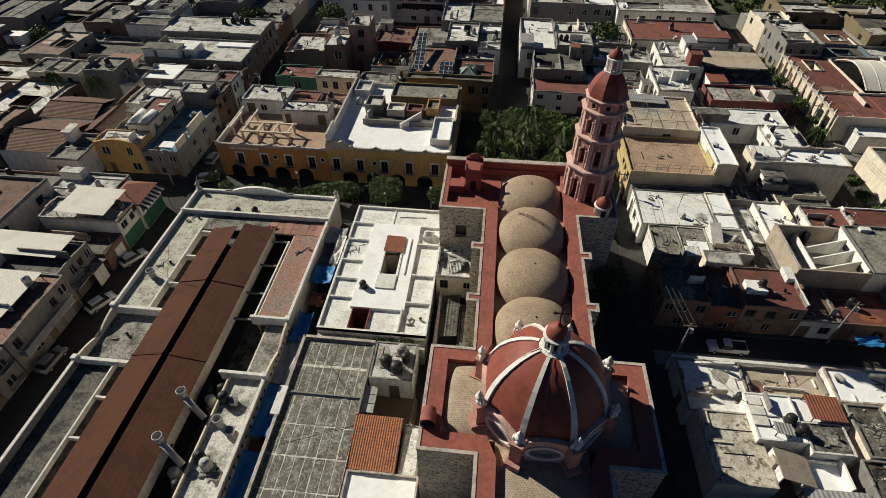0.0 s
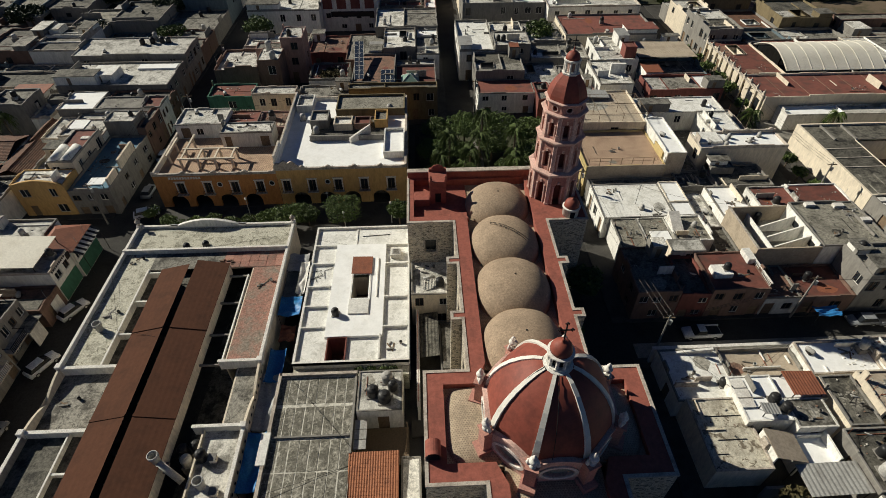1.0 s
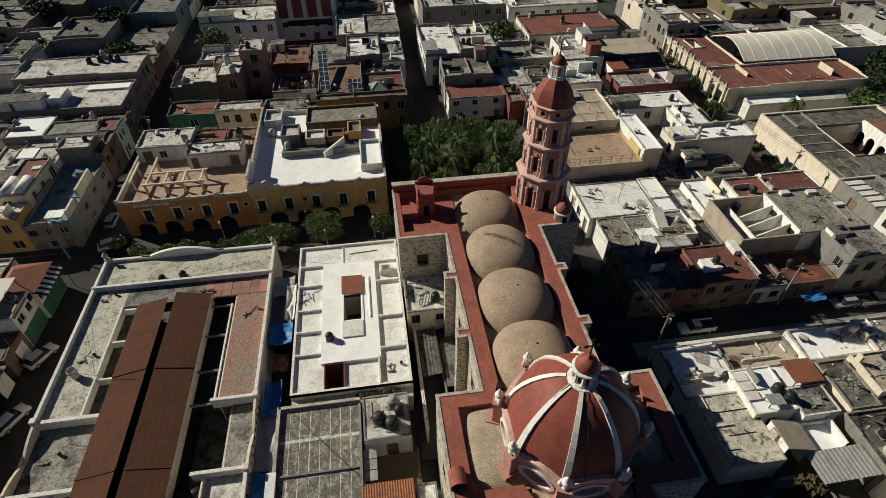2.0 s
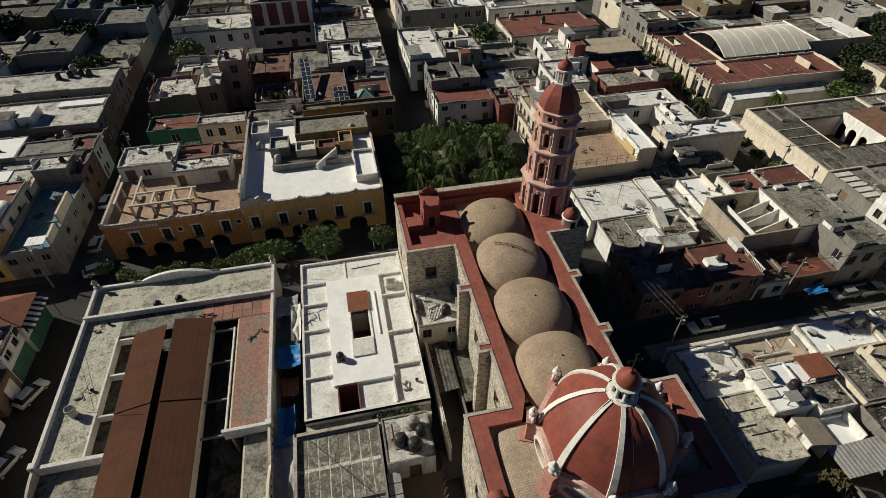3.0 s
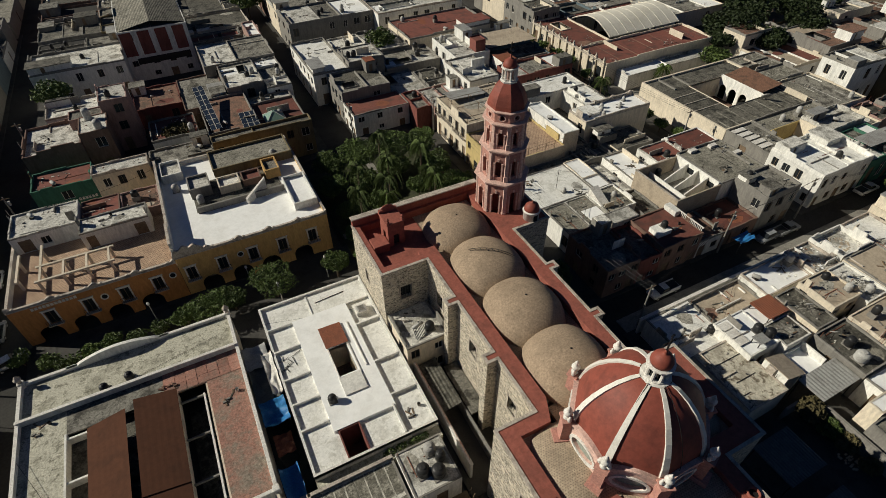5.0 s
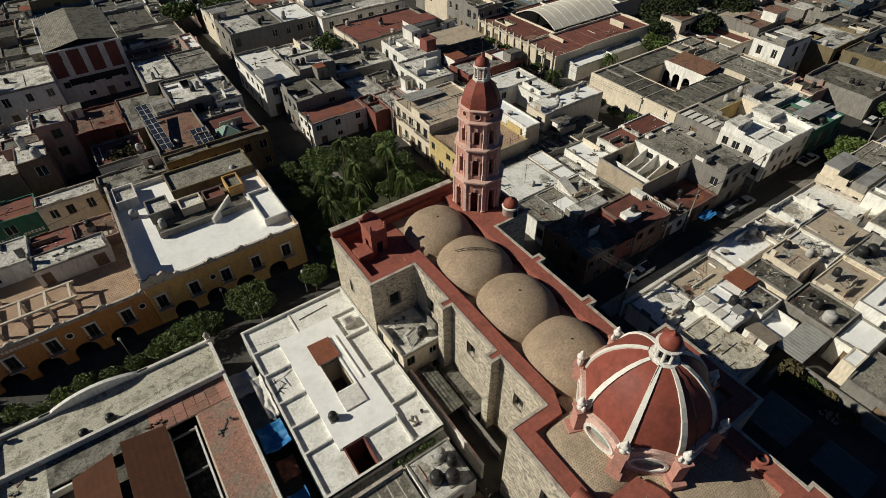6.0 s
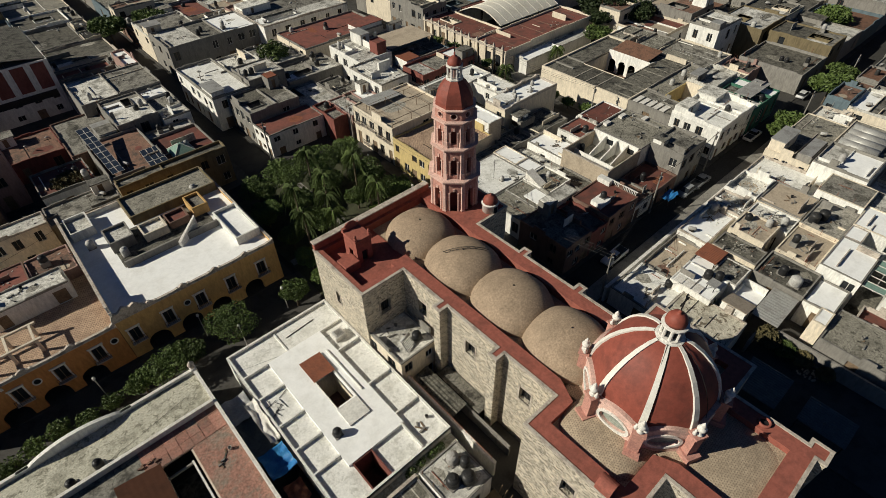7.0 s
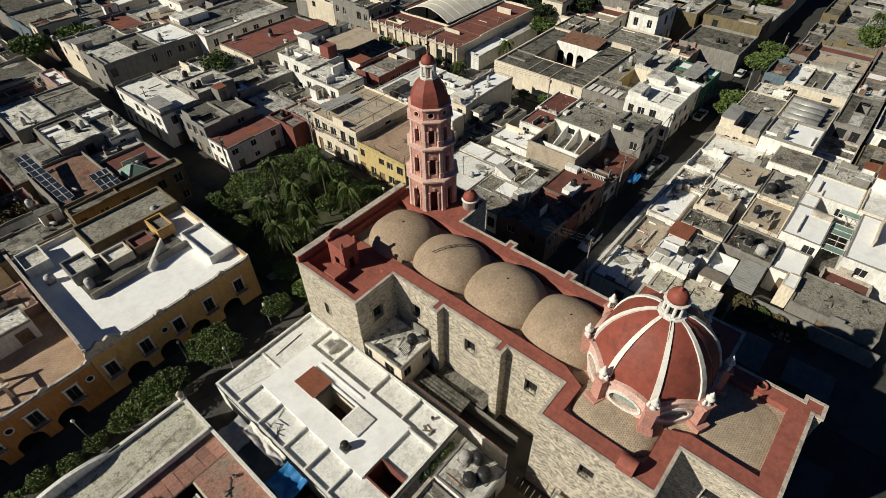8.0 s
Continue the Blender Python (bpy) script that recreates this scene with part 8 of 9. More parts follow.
ring_faces(bm, [(70.7, 70.8), (96.9, 70.8), (96.9, 94.2), (70.7, 94.2)], [(71.1, 71.2), (96.5, 71.2), (96.5, 93.8), (71.1, 93.8)], 4.7, 5.3)
part("wall", bm, "w_cream", court, "pale cream street wall")
for q in ((71.1, 71.2, 96.5, 77.4), (71.1, 88.4, 96.5, 93.8), (71.1, 77.4, 79.0, 88.4), (89.4, 77.4, 96.5, 88.4)):
    slab("roof", *q, 4.9, "dark", court, 0.3, "mottled grey planked roof")
for k in range(9):
    part("roof_beam", cbox(72.6 + k * 2.7, 71.3, 4.9, 72.8 + k * 2.7, 77.2, 5.05), "grey", court)
for k in range(3):
    part("roof_beam", cbox(71.3, 79.4 + k * 3.0, 4.9, 78.8, 79.6 + k * 3.0, 5.03), "coping", court)
for x in (75.0, 79.2):
    part("roof_kerb", cbox(x, 88.5, 4.9, x + 0.3, 93.7, 5.2), "w_grey", court)
slab("court_floor", 79.0, 77.4, 89.4, 88.4, 0.3, "clay", court)
bm = bmesh.new()
wall_side(bm, (79.0, 77.4), (79.0, 88.4), 0.3, 5.1)
wall_side(bm, (89.4, 77.4), (79.0, 77.4), 0.3, 5.1)
wall_side(bm, (79.0, 88.4), (89.4, 88.4), 0.3, 5.1)
part("court_wall", bm, "w_cream", court)
for k in range(4):
    bm = bmesh.new()
    arch_panel(bm, (89.0, 88.4 - k * 2.75), (89.0, 85.65 - k * 2.75), 0.3, 5.5, 0.95, 0.3, 2.6, 0.35)
    part("court_arch", bm, "w_white", court, "white arched arcade wall")
sheet_roof(89.5, 78.0, 95.4, 88.0, 5.5, 6.2, "roof_tile", "brown corrugated roof behind a court arcade", base=4.9)
dish(88.2, 76.0, 4.9, 1.1)
plain(95.3, 67.2, 108.8, 80.8, 4.6, "w_white", "grey", "w2", 1, 0.4, 2)
plain(70.7, 61.1, 77.4, 70.7, 5.2, "w_grey", "grey", "w1", 1, 0.4, 1)
plain(77.5, 66.4, 95.2, 70.7, 5.4, "w_grey", "gravel", "s2", 1, 0.4, 2)
plain(85.7, 60.2, 96.2, 66.3, 6.0, "w_cream", "chalk", "w1s1", 1, 0.8, 2)
ypat = thing("walled_patio", (81.5, 63.7, 0.15), "small patio between faded yellow walls", "patio")
part("wall", cbox(77.5, 66.15, 0.1, 85.6, 66.35, 5.8), "w_sun", ypat)
part("wall", cbox(85.4, 61.2, 0.1, 85.65, 66.1, 6.2), "w_cream", ypat)
part("wall", cbox(77.5, 61.2, 0.1, 77.7, 66.1, 5.3), "w_sun", ypat)
part("floor", cbox(77.7, 61.2, 0.1, 85.4, 66.1, 2.4), "beige", ypat)
sheet_roof(86.2, 52.8, 96.0, 56.2, 7.0, 6.7, "sheet_grey", "grey corrugated canopy on a street house", base=5.6, pitch=0.5)
# south-east block
corner = plain(25.2, 35.3, 32.8, 42.7, 3.4, "w_white", "offwhite", "w1", 1, 0.3)
tank(31.4, 37.4, 3.4, 0.55, 1.1)
wedge(corner, 25.4, 42.0, 32.0, 42.3, 3.4, 3.5, 4.2, "w_white")
plain(33.0, 37.8, 42.4, 42.6, 2.9, "w_white", "beige", "", 1, 0.5)
white_se = plain(31.3, 31.6, 36.5, 37.5, 4.9, "w_white", "white", "w2s1", 1, 0.15)
for k in range(3):
    slab("step_roof", 31.35, 35.9 - k * 1.3, 33.0, 37.0 - k * 1.3, 5.05 + 0.04 * k, "trim", white_se, 0.15)
tank(35.3, 34.1, 4.9, 0.6, 1.2)
plain(36.6, 34.4, 42.3, 37.7, 4.5, "w_white", "white", "w1", 1, 0.2)
sheet_roof(37.8, 34.4, 41.6, 37.6, 5.5, 5.3, "rust", "flat rust-red sheet canopy over a white room", base=4.5)
plain(36.6, 30.6, 41.1, 34.3, 4.9, "w_white", "grey", "s1", 1, 0.15)
tank(36.1, 32.9, 4.9, 0.6, 1.2)
plain(42.4, 30.6, 46.2, 37.1, 4.9, "w_cream", "dark", "", 1, 0.3, 1)
plain(42.5, 37.8, 51.4, 42.6, 4.1, "w_white", "white", "w1", 1, 0.3, 2)
moss = plain(25.8, 26.6, 32.1, 35.2, 4.1, "w_cream", "flaky", "w1", 1, 0.2)
gable = thing("gabled_shed", (36, 29, 0.15), "small white shed with a dark open gable", "shed")
part("side_wall", cbox(32.2, 27.3, 0.1, 32.4, 30.5, 5.3), "w_white", gable)
part("side_wall", cbox(39.6, 27.3, 0.1, 39.8, 30.5, 4.4), "w_white", gable)
part("wall", cbox(32.4, 30.3, 0.1, 39.6, 30.5, 3.85), "w_white", gable)
part("wall", cbox(36.0, 27.5, 0.1, 36.2, 30.3, 3.85), "w_white", gable)
bm = bmesh.new()
prism(bm, [(32.2, 27.2), (36.2, 27.2), (36.2, 30.6), (32.2, 30.6)], 3.85, 3.95)
for v in bm.verts:
    v.co.z += (36.2 - v.co.x) / 4.0 * 1.5
part("roof", bm, "beige", gable)
slab("terrace", 36.3, 27.3, 39.6, 30.3, 3.2, "white", gable)
sheet_roof(34.6, 23.7, 41.1, 27.1, 3.9, 4.2, "sheet_grey", "grey corrugated sheet roof over a yard", base=0.15, pitch=0.5)
darkr = plain(41.3, 23.5, 47.4, 30.4, 4.7, "w_grey", "dark", "w1", 1, 0.3, 2)
tank(43.0, 25.4, 4.7, 0.8, 1.3, "tank_grey")
plain(41.4, 19.6, 47.3, 23.4, 4.3, "w_white", "white", "w1", 1, 0.2)
plain(36.6, 9.0, 43.8, 19.4, 4.0, "w_grey", "gravel", "w1", 1, 0.2)
# both sheds borrow the dark tarpaulin colour to show the deep shade here
sheet_roof(23.6, 18.8, 29.0, 23.8, 2.6, 2.9, "dark_tarp", "blue-grey sheet roof of a yard shed", base=0.15)
sheet_roof(24.4, 11.4, 28.4, 16.6, 2.6, 2.9, "dark_tarp", "blue-grey sheet roof over parked carts", base=0.15)
yard2 = thing("garden_wall", (35.6, 16, 0.15), "stained grey garden wall half in shade", "wall")
part("wall", cbox(35.6, 8.0, 0.1, 35.9, 23.4, 2.6), "w_grey", yard2)
part("wall", cbox(31.2, 25.2, 0.1, 34.4, 25.5, 2.6), "w_grey", yard2)
plain(43.9, 11.5, 47.3, 17.5, 3.2, "w_cream", "red", "", 1, 1.0)
plain(38.2, 19.5, 41.3, 21.2, 4.8, "w_cream", "white", "", 1, 0.1)
tower_se = plain(46.3, 31.6, 51.9, 36.9, 5.9, "w_cream", "beige", "w2s2", 2, 0.3)
tank(50.2, 35.8, 5.9, 0.5, 1.0)
tank(51.0, 33.0, 5.9, 0.5, 1.1, "tank_grey")
broken = plain(51.5, 37.2, 56.6, 42.6, 4.6, "w_white", "chalk", "w2", 1, 0.4)
rb = random.Random(44)
for k in range(40):
    x, y, s = rb.uniform(51.9, 56.0), rb.uniform(37.6, 42.0), rb.uniform(0.15, 0.5)
    part("loose_tile", cbox(x, y, 4.6, x + s, y + s * 0.7, 4.62 + rb.uniform(0.01, 0.05)), rb.choice(("white", "clay", "grey")), broken)
for x, y, z, r, mat in ((54.0, 40.0, 4.6, 1.9, "beige"), (49.0, 40.2, 4.1, 1.7, "offwhite"), (60.2, 40.0, 4.6, 1.6, "beige"), (48.8, 34.6, 5.9, 1.5, "screed"), (54.2, 33.6, 5.1, 1.4, "grey"), (34.2, 18.0, 0.2, 1.2, "beige"), (44.4, 33.4, 4.9, 1.3, "grey")):
    heap(x, y, z, r, int(x * 10), mat, 45)
plain(56.7, 37.4, 63.8, 42.6, 4.6, "w_white", "chalk", "w1s1", 1, 1.3)
plain(52.0, 30.4, 56.5, 37.0, 5.1, "w_white", "chalk", "w2", 1, 0.4, 3)
plain(56.6, 30.4, 63.9, 37.2, 5.5, "w_cream", "beige", "w1", 1, 0.3)
plain(47.6, 24.6, 55.4, 30.2, 5.2, "w_cream", "beige", "w2", 2, 0.2, 1)
plain(55.5, 24.6, 63.7, 30.2, 5.8, "w_cream", "screed", "w2s1", 2, 0.3, 1)
tank(56.9, 28.9, 5.8, 0.75, 1.6)
tank(58.6, 28.2, 5.8, 0.75, 1.6)
plain(64.0, 24.6, 70.5, 31.5, 7.0, "w_white", "grey", "w2", 2, 0.1)
plain(47.5, 19.2, 55.9, 24.5, 6.4, "w_white", "white", "w2", 2, 0.12)
plain(56.0, 22.1, 59.6, 24.5, 6.4, "w_white", "white", "", 2, 0.12)
plain(59.7, 17.0, 66.0, 24.5, 6.5, "w_white", "white", "w2", 2, 0.15)
plain(66.1, 17.0, 72.0, 24.5, 6.0, "w_white", "chalk", "w1", 2, 0.4, 2)
plain(47.5, 6.0, 59.6, 16.2, 6.2, "w_white", "white", "w2", 2, 0.15)
plain(59.7, 6.0, 72.0, 16.9, 6.4, "w_white", "offwhite", "w2", 2, 0.3, 2)
glz = thing("glazed_yard", (53.5, 17.7, 0.15), "narrow yard under pale steel and glass frames", "yard")
part("floor", cbox(47.5, 16.3, 0.1, 59.6, 19.1, 2.6), "dark", glz)
for k in range(9):
    part("frame_bar", cbox(47.7 + k * 1.45, 16.3, 6.0, 47.78 + k * 1.45, 19.1, 6.08), "trim", glz)
for y in (16.4, 17.7, 19.0):
    part("frame_bar", cbox(47.6, y - 0.04, 5.9, 59.5, y + 0.04, 6.0), "trim", glz)
for k in (0, 3, 4, 7):
    part("glass_sheet", cbox(47.8 + k * 1.45, 16.45, 6.0, 49.1 + k * 1.45, 18.9, 6.03), "green_glass", glz)
plain(64.0, 31.6, 70.9, 42.6, 4.8, "w_white", "offwhite", "w1", 1, 0.5, 3)
plain(71.0, 35.2, 89.8, 42.7, 6.2, "w_cream", "gravel", "w5s2", 2, 0.35, 4)
home(70.6, 26.5, 79.0, 35.0, 7.6, "w_white", "white", "w4s2", 2, 1, 0.5)
home(89.9, 36.0, 97.0, 42.6, 5.0, "w_white", "chalk", "w1", 1, 4, 0.5)
sheet_roof(33.0, 32.0, 35.0, 33.4, 5.9, 5.6, "sheet_grey", "small pale sheet lean-to on a roof", base=4.9)
for k in range(4):
    v = thing("vaulted_rooflight", (80.6 + k * 2.3, 31.4, 6.9), "grey barrel-vaulted rooflight on a white house", "rooflight", "vaulted rooflights")
    bm = bmesh.new()
    n = 10
    rows = [[bm.verts.new((81.0 + k * 2.3 + 1.1 * math.cos(math.pi * i / n), y, 6.9 + 1.2 * math.sin(math.pi * i / n))) for i in range(n + 1)] for y in (28.2, 34.4)]
    for i in range(n):
        bm.faces.new((rows[0][i], rows[0][i + 1], rows[1][i + 1], rows[1][i]))
    bm.faces.new(rows[0][::-1])
    bm.faces.new(rows[1])
    part("shell", bm, "sheet_grey", v, smooth=True)
home(79.2, 26.5, 92.0, 35.2, 6.9, "w_white", "grey", "w1s2", 2, 0, 0.2)
wallf = thing("street_wall", (42, 43.1, 0.15), "long low white street wall with coping", "wall")
part("wall", cbox(25.0, 43.15, 0.1, 60.2, 43.5, 3.0), "w_white", wallf)
part("coping", cbox(24.9, 43.08, 3.0, 60.3, 43.57, 3.12, 0.02), "trim", wallf)
roof3 = thing("skylight", (72.8, 66.8, 5.2), "row of pale tilted rooflight strips", "rooflight")
for k in range(5):
    part("strip", cbox(70.9, 63.0 + k * 1.5, 5.25, 74.3, 64.1 + k * 1.5, 5.42, 0.03), "trim", roof3)
# arched white canopy over the school court
for k in range(6):
    low_wall(74.0 + k * 5.6, 104.9, 74.14 + k * 5.6, 115.0, 5.4, 5.56, "clay", school, "roof_ridge")
can = thing("court_canopy", (91.4, 123, 5.5), "large arched white canopy over a court", "canopy")
bm = bmesh.new()
n = 24
rows = [[bm.verts.new((x, 116.0 + 15.6 * i / n, 6.2 + 2.5 * math.sin(math.pi * i / n))) for i in range(n + 1)] for x in (103.4, 79.6)]
low = [[bm.verts.new(v.co - Vector((0, 0, 0.12))) for v in r] for r in rows]
for i in range(n):
    bm.faces.new((rows[0][i], rows[0][i + 1], rows[1][i + 1], rows[1][i]))
    bm.faces.new((low[0][i], low[1][i], low[1][i + 1], low[0][i + 1]))
    bm.faces.new((rows[0][i], low[0][i], low[0][i + 1], rows[0][i + 1]))
    bm.faces.new((rows[1][i], rows[1][i + 1], low[1][i + 1], low[1][i]))
part("membrane", bm, "sheet_white", can)
for k in range(9):
    x = 79.8 + k * 2.92
    bm = bmesh.new()
    pts = [(x, 116.0 + 15.6 * i / 12, 6.24 + 2.5 * math.sin(math.pi * i / 12)) for i in range(13)]
    rope(bm, pts, 0.05, 5)
    part("seam", bm, "sheet_white", can)
posts_to(can, [(80.6, 116.2), (88.0, 116.2), (95.0, 116.2), (102.4, 116.2), (80.6, 131.4), (88.0, 131.4), (95.0, 131.4), (102.4, 131.4)], 0.15, 6.3, 0.15)
slab("court_floor", 79.3, 115.3, 103.4, 131.9, 0.3, "pave", can)

front = thing("school_front", (69.1, 115, 0.15), "cream street front with pilasters and pointed merlons", "facade")
for k in range(11):
    y = 105.2 + k * 2.9
    part("pilaster", cbox(69.0, y, 0.1, 69.38, y + 0.6, 6.1, 0.03), "w_cream", front)
    bm = bmesh.new()
    lathe(bm, [(0.36, 6.1), (0.3, 6.5), (0.12, 6.7), (0.05, 7.1)], 4, (69.2, y + 0.3), 45)
    part("merlon", bm, "coping", front)
for y in (106.0, 109.2):
    part("tall_window", cbox(69.3, y + 0.3, 1.4, 69.36, y + 1.7, 4.2), "glass", front)
part("cornice", cbox(68.9, 105.0, 5.5, 69.38, 135.0, 5.8, 0.03), "coping", front)
tagged(part("pavement", cbox(68.4, 95.5, -0.1, 78.5, 104.3, 0.19, 0.02), "pave_light"), "pale concrete forecourt before the school gate", "pavement", kind="structure")

# solar panels, glass lantern and other roof pieces beyond the square


def solar_field(x, y, z, cols, rows, yaw, tilt):
    ob = thing("solar_array", (x, y, z), "tilted array of dark blue solar panels on a roof", "solar panel", "solar arrays")
    m = pose(x, y, z + 0.5, tilt, 0, yaw)
    for i in range(cols):
        for j in range(rows):
            bm = bmesh.new()
            box(bm, i * 1.05, j * 1.75, 0, i * 1.05 + 1.0, j * 1.75 + 1.68, 0.05)
            bmesh.ops.transform(bm, matrix=m, verts=bm.verts)
            p = part("panel", bm, "solar", ob)
            bm = bmesh.new()
            for q in ((0, 0, 1.0, 0.035), (0, 1.645, 1.0, 1.68), (0, 0.035, 0.035, 1.645), (0.965, 0.035, 1.0, 1.645)):
                box(bm, i * 1.05 + q[0], j * 1.75 + q[1], 0.05, i * 1.05 + q[2], j * 1.75 + q[3], 0.06)
            bmesh.ops.transform(bm, matrix=m, verts=bm.verts)
            part("frame", bm, "trim", p)
    bm = bmesh.new()
    for i in (0, cols):
        for j in (0, rows):
            p = m @ Vector((i * 1.03, j * 1.7, 0))
            tube(bm, (p.x, p.y, z), p, 0.04, 5)
    part("stand", bm, "iron", ob)


solar_field(-18.4, 114.8, 6.3, 2, 9, 3, 8)
solar_field(-12.6, 112.6, 6.0, 3, 3, 0, 12)
lantern = thing("glass_rooflight", (-6.2, 115.6, 5.6), "pale green glazed pyramid rooflight", "rooflight")
bm = bmesh.new()
lathe(bm, [(2.8, 5.6), (2.8, 6.2), (0.3, 7.5)], 4, (-6.2, 115.6), 45)
part("glazing", bm, "green_glass", lantern)
for k in range(4):
    bm = bmesh.new()
    an = radians(45 + 90 * k)
    tube(bm, (-6.2 + 2.8 * math.cos(an), 115.6 + 2.8 * math.sin(an), 6.22), (-6.2 + 0.3 * math.cos(an), 115.6 + 0.3 * math.sin(an), 7.52), 0.06, 5)
    part("glazing_bar", bm, "trim", lantern)
# the red-brown stripes of the tall white building
for xa, xb, za, zb, mat, words in ((-30.6, -23.2, 12.25, 13.6, "gravel", "weathered half of a shallow gabled sheet roof"), (-23.2, -15.6, 13.6, 12.25, "dark", "dark grey half of a shallow gabled sheet roof")):
    sheet_roof(xa, 161.0, xb, 185.6, za, zb, mat, words, base=12.0)
strp = thing("facade_panels", (-24, 160.3, 3), "dark red-brown vertical panels on a white front", "panel")
for k in range(4):
    part("panel", cbox(-30.6 + k * 3.9, 160.26, 6.4, -28.0 + k * 3.9, 160.38, 11.9), "w_red", strp)
part("window_band", cbox(-28.6, 160.28, 4.2, -16.4, 160.38, 5.7, 0.02), "glass", strp, "long dark window band")
sign = thing("shop_sign", (-44, 108.25, 3.4), "pale painted lettering on the green wall", "sign")
txt = bpy.data.curves.new("lettering", "FONT")
txt.body, txt.size, txt.extrude = "ABARROTES", 0.85, 0.01
ob = new("lettering", txt)
ob.parent = sign
ob.matrix_parent_inverse = Matrix.Translation(-sign.location)
ob.matrix_basis = pose(-47.9, 108.27, 3.1, 90, 0, 0)
txt.materials.append(M["trim"])
bm = bmesh.new()
for k in range(6):
    box(bm, -42.6 + k * 0.5, 108.24, 3.15, -42.25 + k * 0.5, 108.29, 3.7)
part("bars", bm, "trim", sign)

# infill of the blocks farther out
WALLS = ("w_white", "w_white", "w_white", "w_cream", "w_cream", "w_grey", "w_grey", "w_pink", "w_brick")
ROOFS = ("chalk", "chalk", "grey", "grey", "grey", "dark", "dark", "white", "red", "beige", "clay")


DULL = ("grey", "grey", "dark", "dark", "chalk", "chalk", "gravel", "clay", "roof_tile")
DULL_WALLS = ("w_grey", "w_grey", "w_grey", "w_brick", "w_olive", "w_white", "w_cream", "w_blue")


# darkest roofs only, put in for shade and vignetting over the far blocks
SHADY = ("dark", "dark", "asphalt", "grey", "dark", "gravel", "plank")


def infill(x0, y0, x1, y1, seed, front="s", lot=9.0, dull=False, shady=False):
    """Rows of lots of uneven width and height."""
    rng = random.Random(seed)
    y = y0
    while y < y1 - 4:
        d = min(rng.uniform(lot, lot + 5), y1 - y)
        if y1 - y - d < 4:
            d = y1 - y
        x = x0
        while x < x1 - 3:
            w = min(rng.uniform(lot * 0.75, lot * 1.5), x1 - x)
            if x1 - x - w < 3:
                w = x1 - x
            rows = rng.choice((1, 1, 1, 2, 2))
            h = 3.6 + 2.6 * (rows - 1) + rng.uniform(0, 1.2)
            win = front[0] + str(max(1, min(1 if shady else 2 if dull else 3, int(w / 3.6))))
            if len(front) > 1:
                win += front[1] + str(max(1, min(1 if shady else 2 if dull else 3, int(d / 4.5))))
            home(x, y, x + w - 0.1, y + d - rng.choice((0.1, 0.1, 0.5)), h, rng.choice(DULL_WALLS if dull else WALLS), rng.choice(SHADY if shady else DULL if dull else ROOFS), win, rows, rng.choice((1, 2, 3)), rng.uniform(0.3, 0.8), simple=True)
            x += w
        y += d


infill(-86, 37, -73.8, 52, 1, "se", 10, dull=True)
infill(-96, 52, -72.8, 71, 2, "se", dull=True)
infill(-130, 77.4, -93, 112, 3, "se", 11, dull=True)
infill(-92, 105.6, -80.4, 113, 4, "se", dull=True)
infill(-140, 113.6, -85.4, 132, 5, "se", 11, dull=True)
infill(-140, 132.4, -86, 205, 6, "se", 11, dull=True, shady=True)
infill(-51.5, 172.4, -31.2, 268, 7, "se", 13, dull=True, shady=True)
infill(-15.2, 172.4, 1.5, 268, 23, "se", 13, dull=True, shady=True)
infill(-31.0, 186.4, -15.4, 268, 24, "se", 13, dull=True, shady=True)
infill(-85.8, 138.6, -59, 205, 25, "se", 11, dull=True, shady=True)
infill(-15.2, 157.8, 1.2, 172.0, 8, "se")
infill(8.6, 172.2, 58, 205, 11, "sw", 11)
infill(107.4, 85.0, 170, 105, 12, "sw", 11, dull=True)
infill(109.2, 51.0, 190, 66, 13, "sw", 11, dull=True)
infill(121.0, 66.5, 190, 85, 14, "sw", 11, dull=True)
infill(96.3, 60.0, 109, 66.8, 15, "sw")
infill(97.1, 26.45, 165, 42.6, 16, "wn", 10, dull=True)
infill(73.0, 8, 150, 26.4, 17, "wn", 10, dull=True)
infill(78.5, 134, 108, 176, 18, "sw", 11, dull=True)
infill(69.6, 150.4, 78, 168, 19, "sw", dull=True)
infill(110, 128, 150, 150, 20, "sw", 13, dull=True)

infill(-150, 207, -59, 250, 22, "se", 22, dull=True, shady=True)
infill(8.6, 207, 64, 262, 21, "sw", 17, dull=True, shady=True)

# ---- vehicles ----


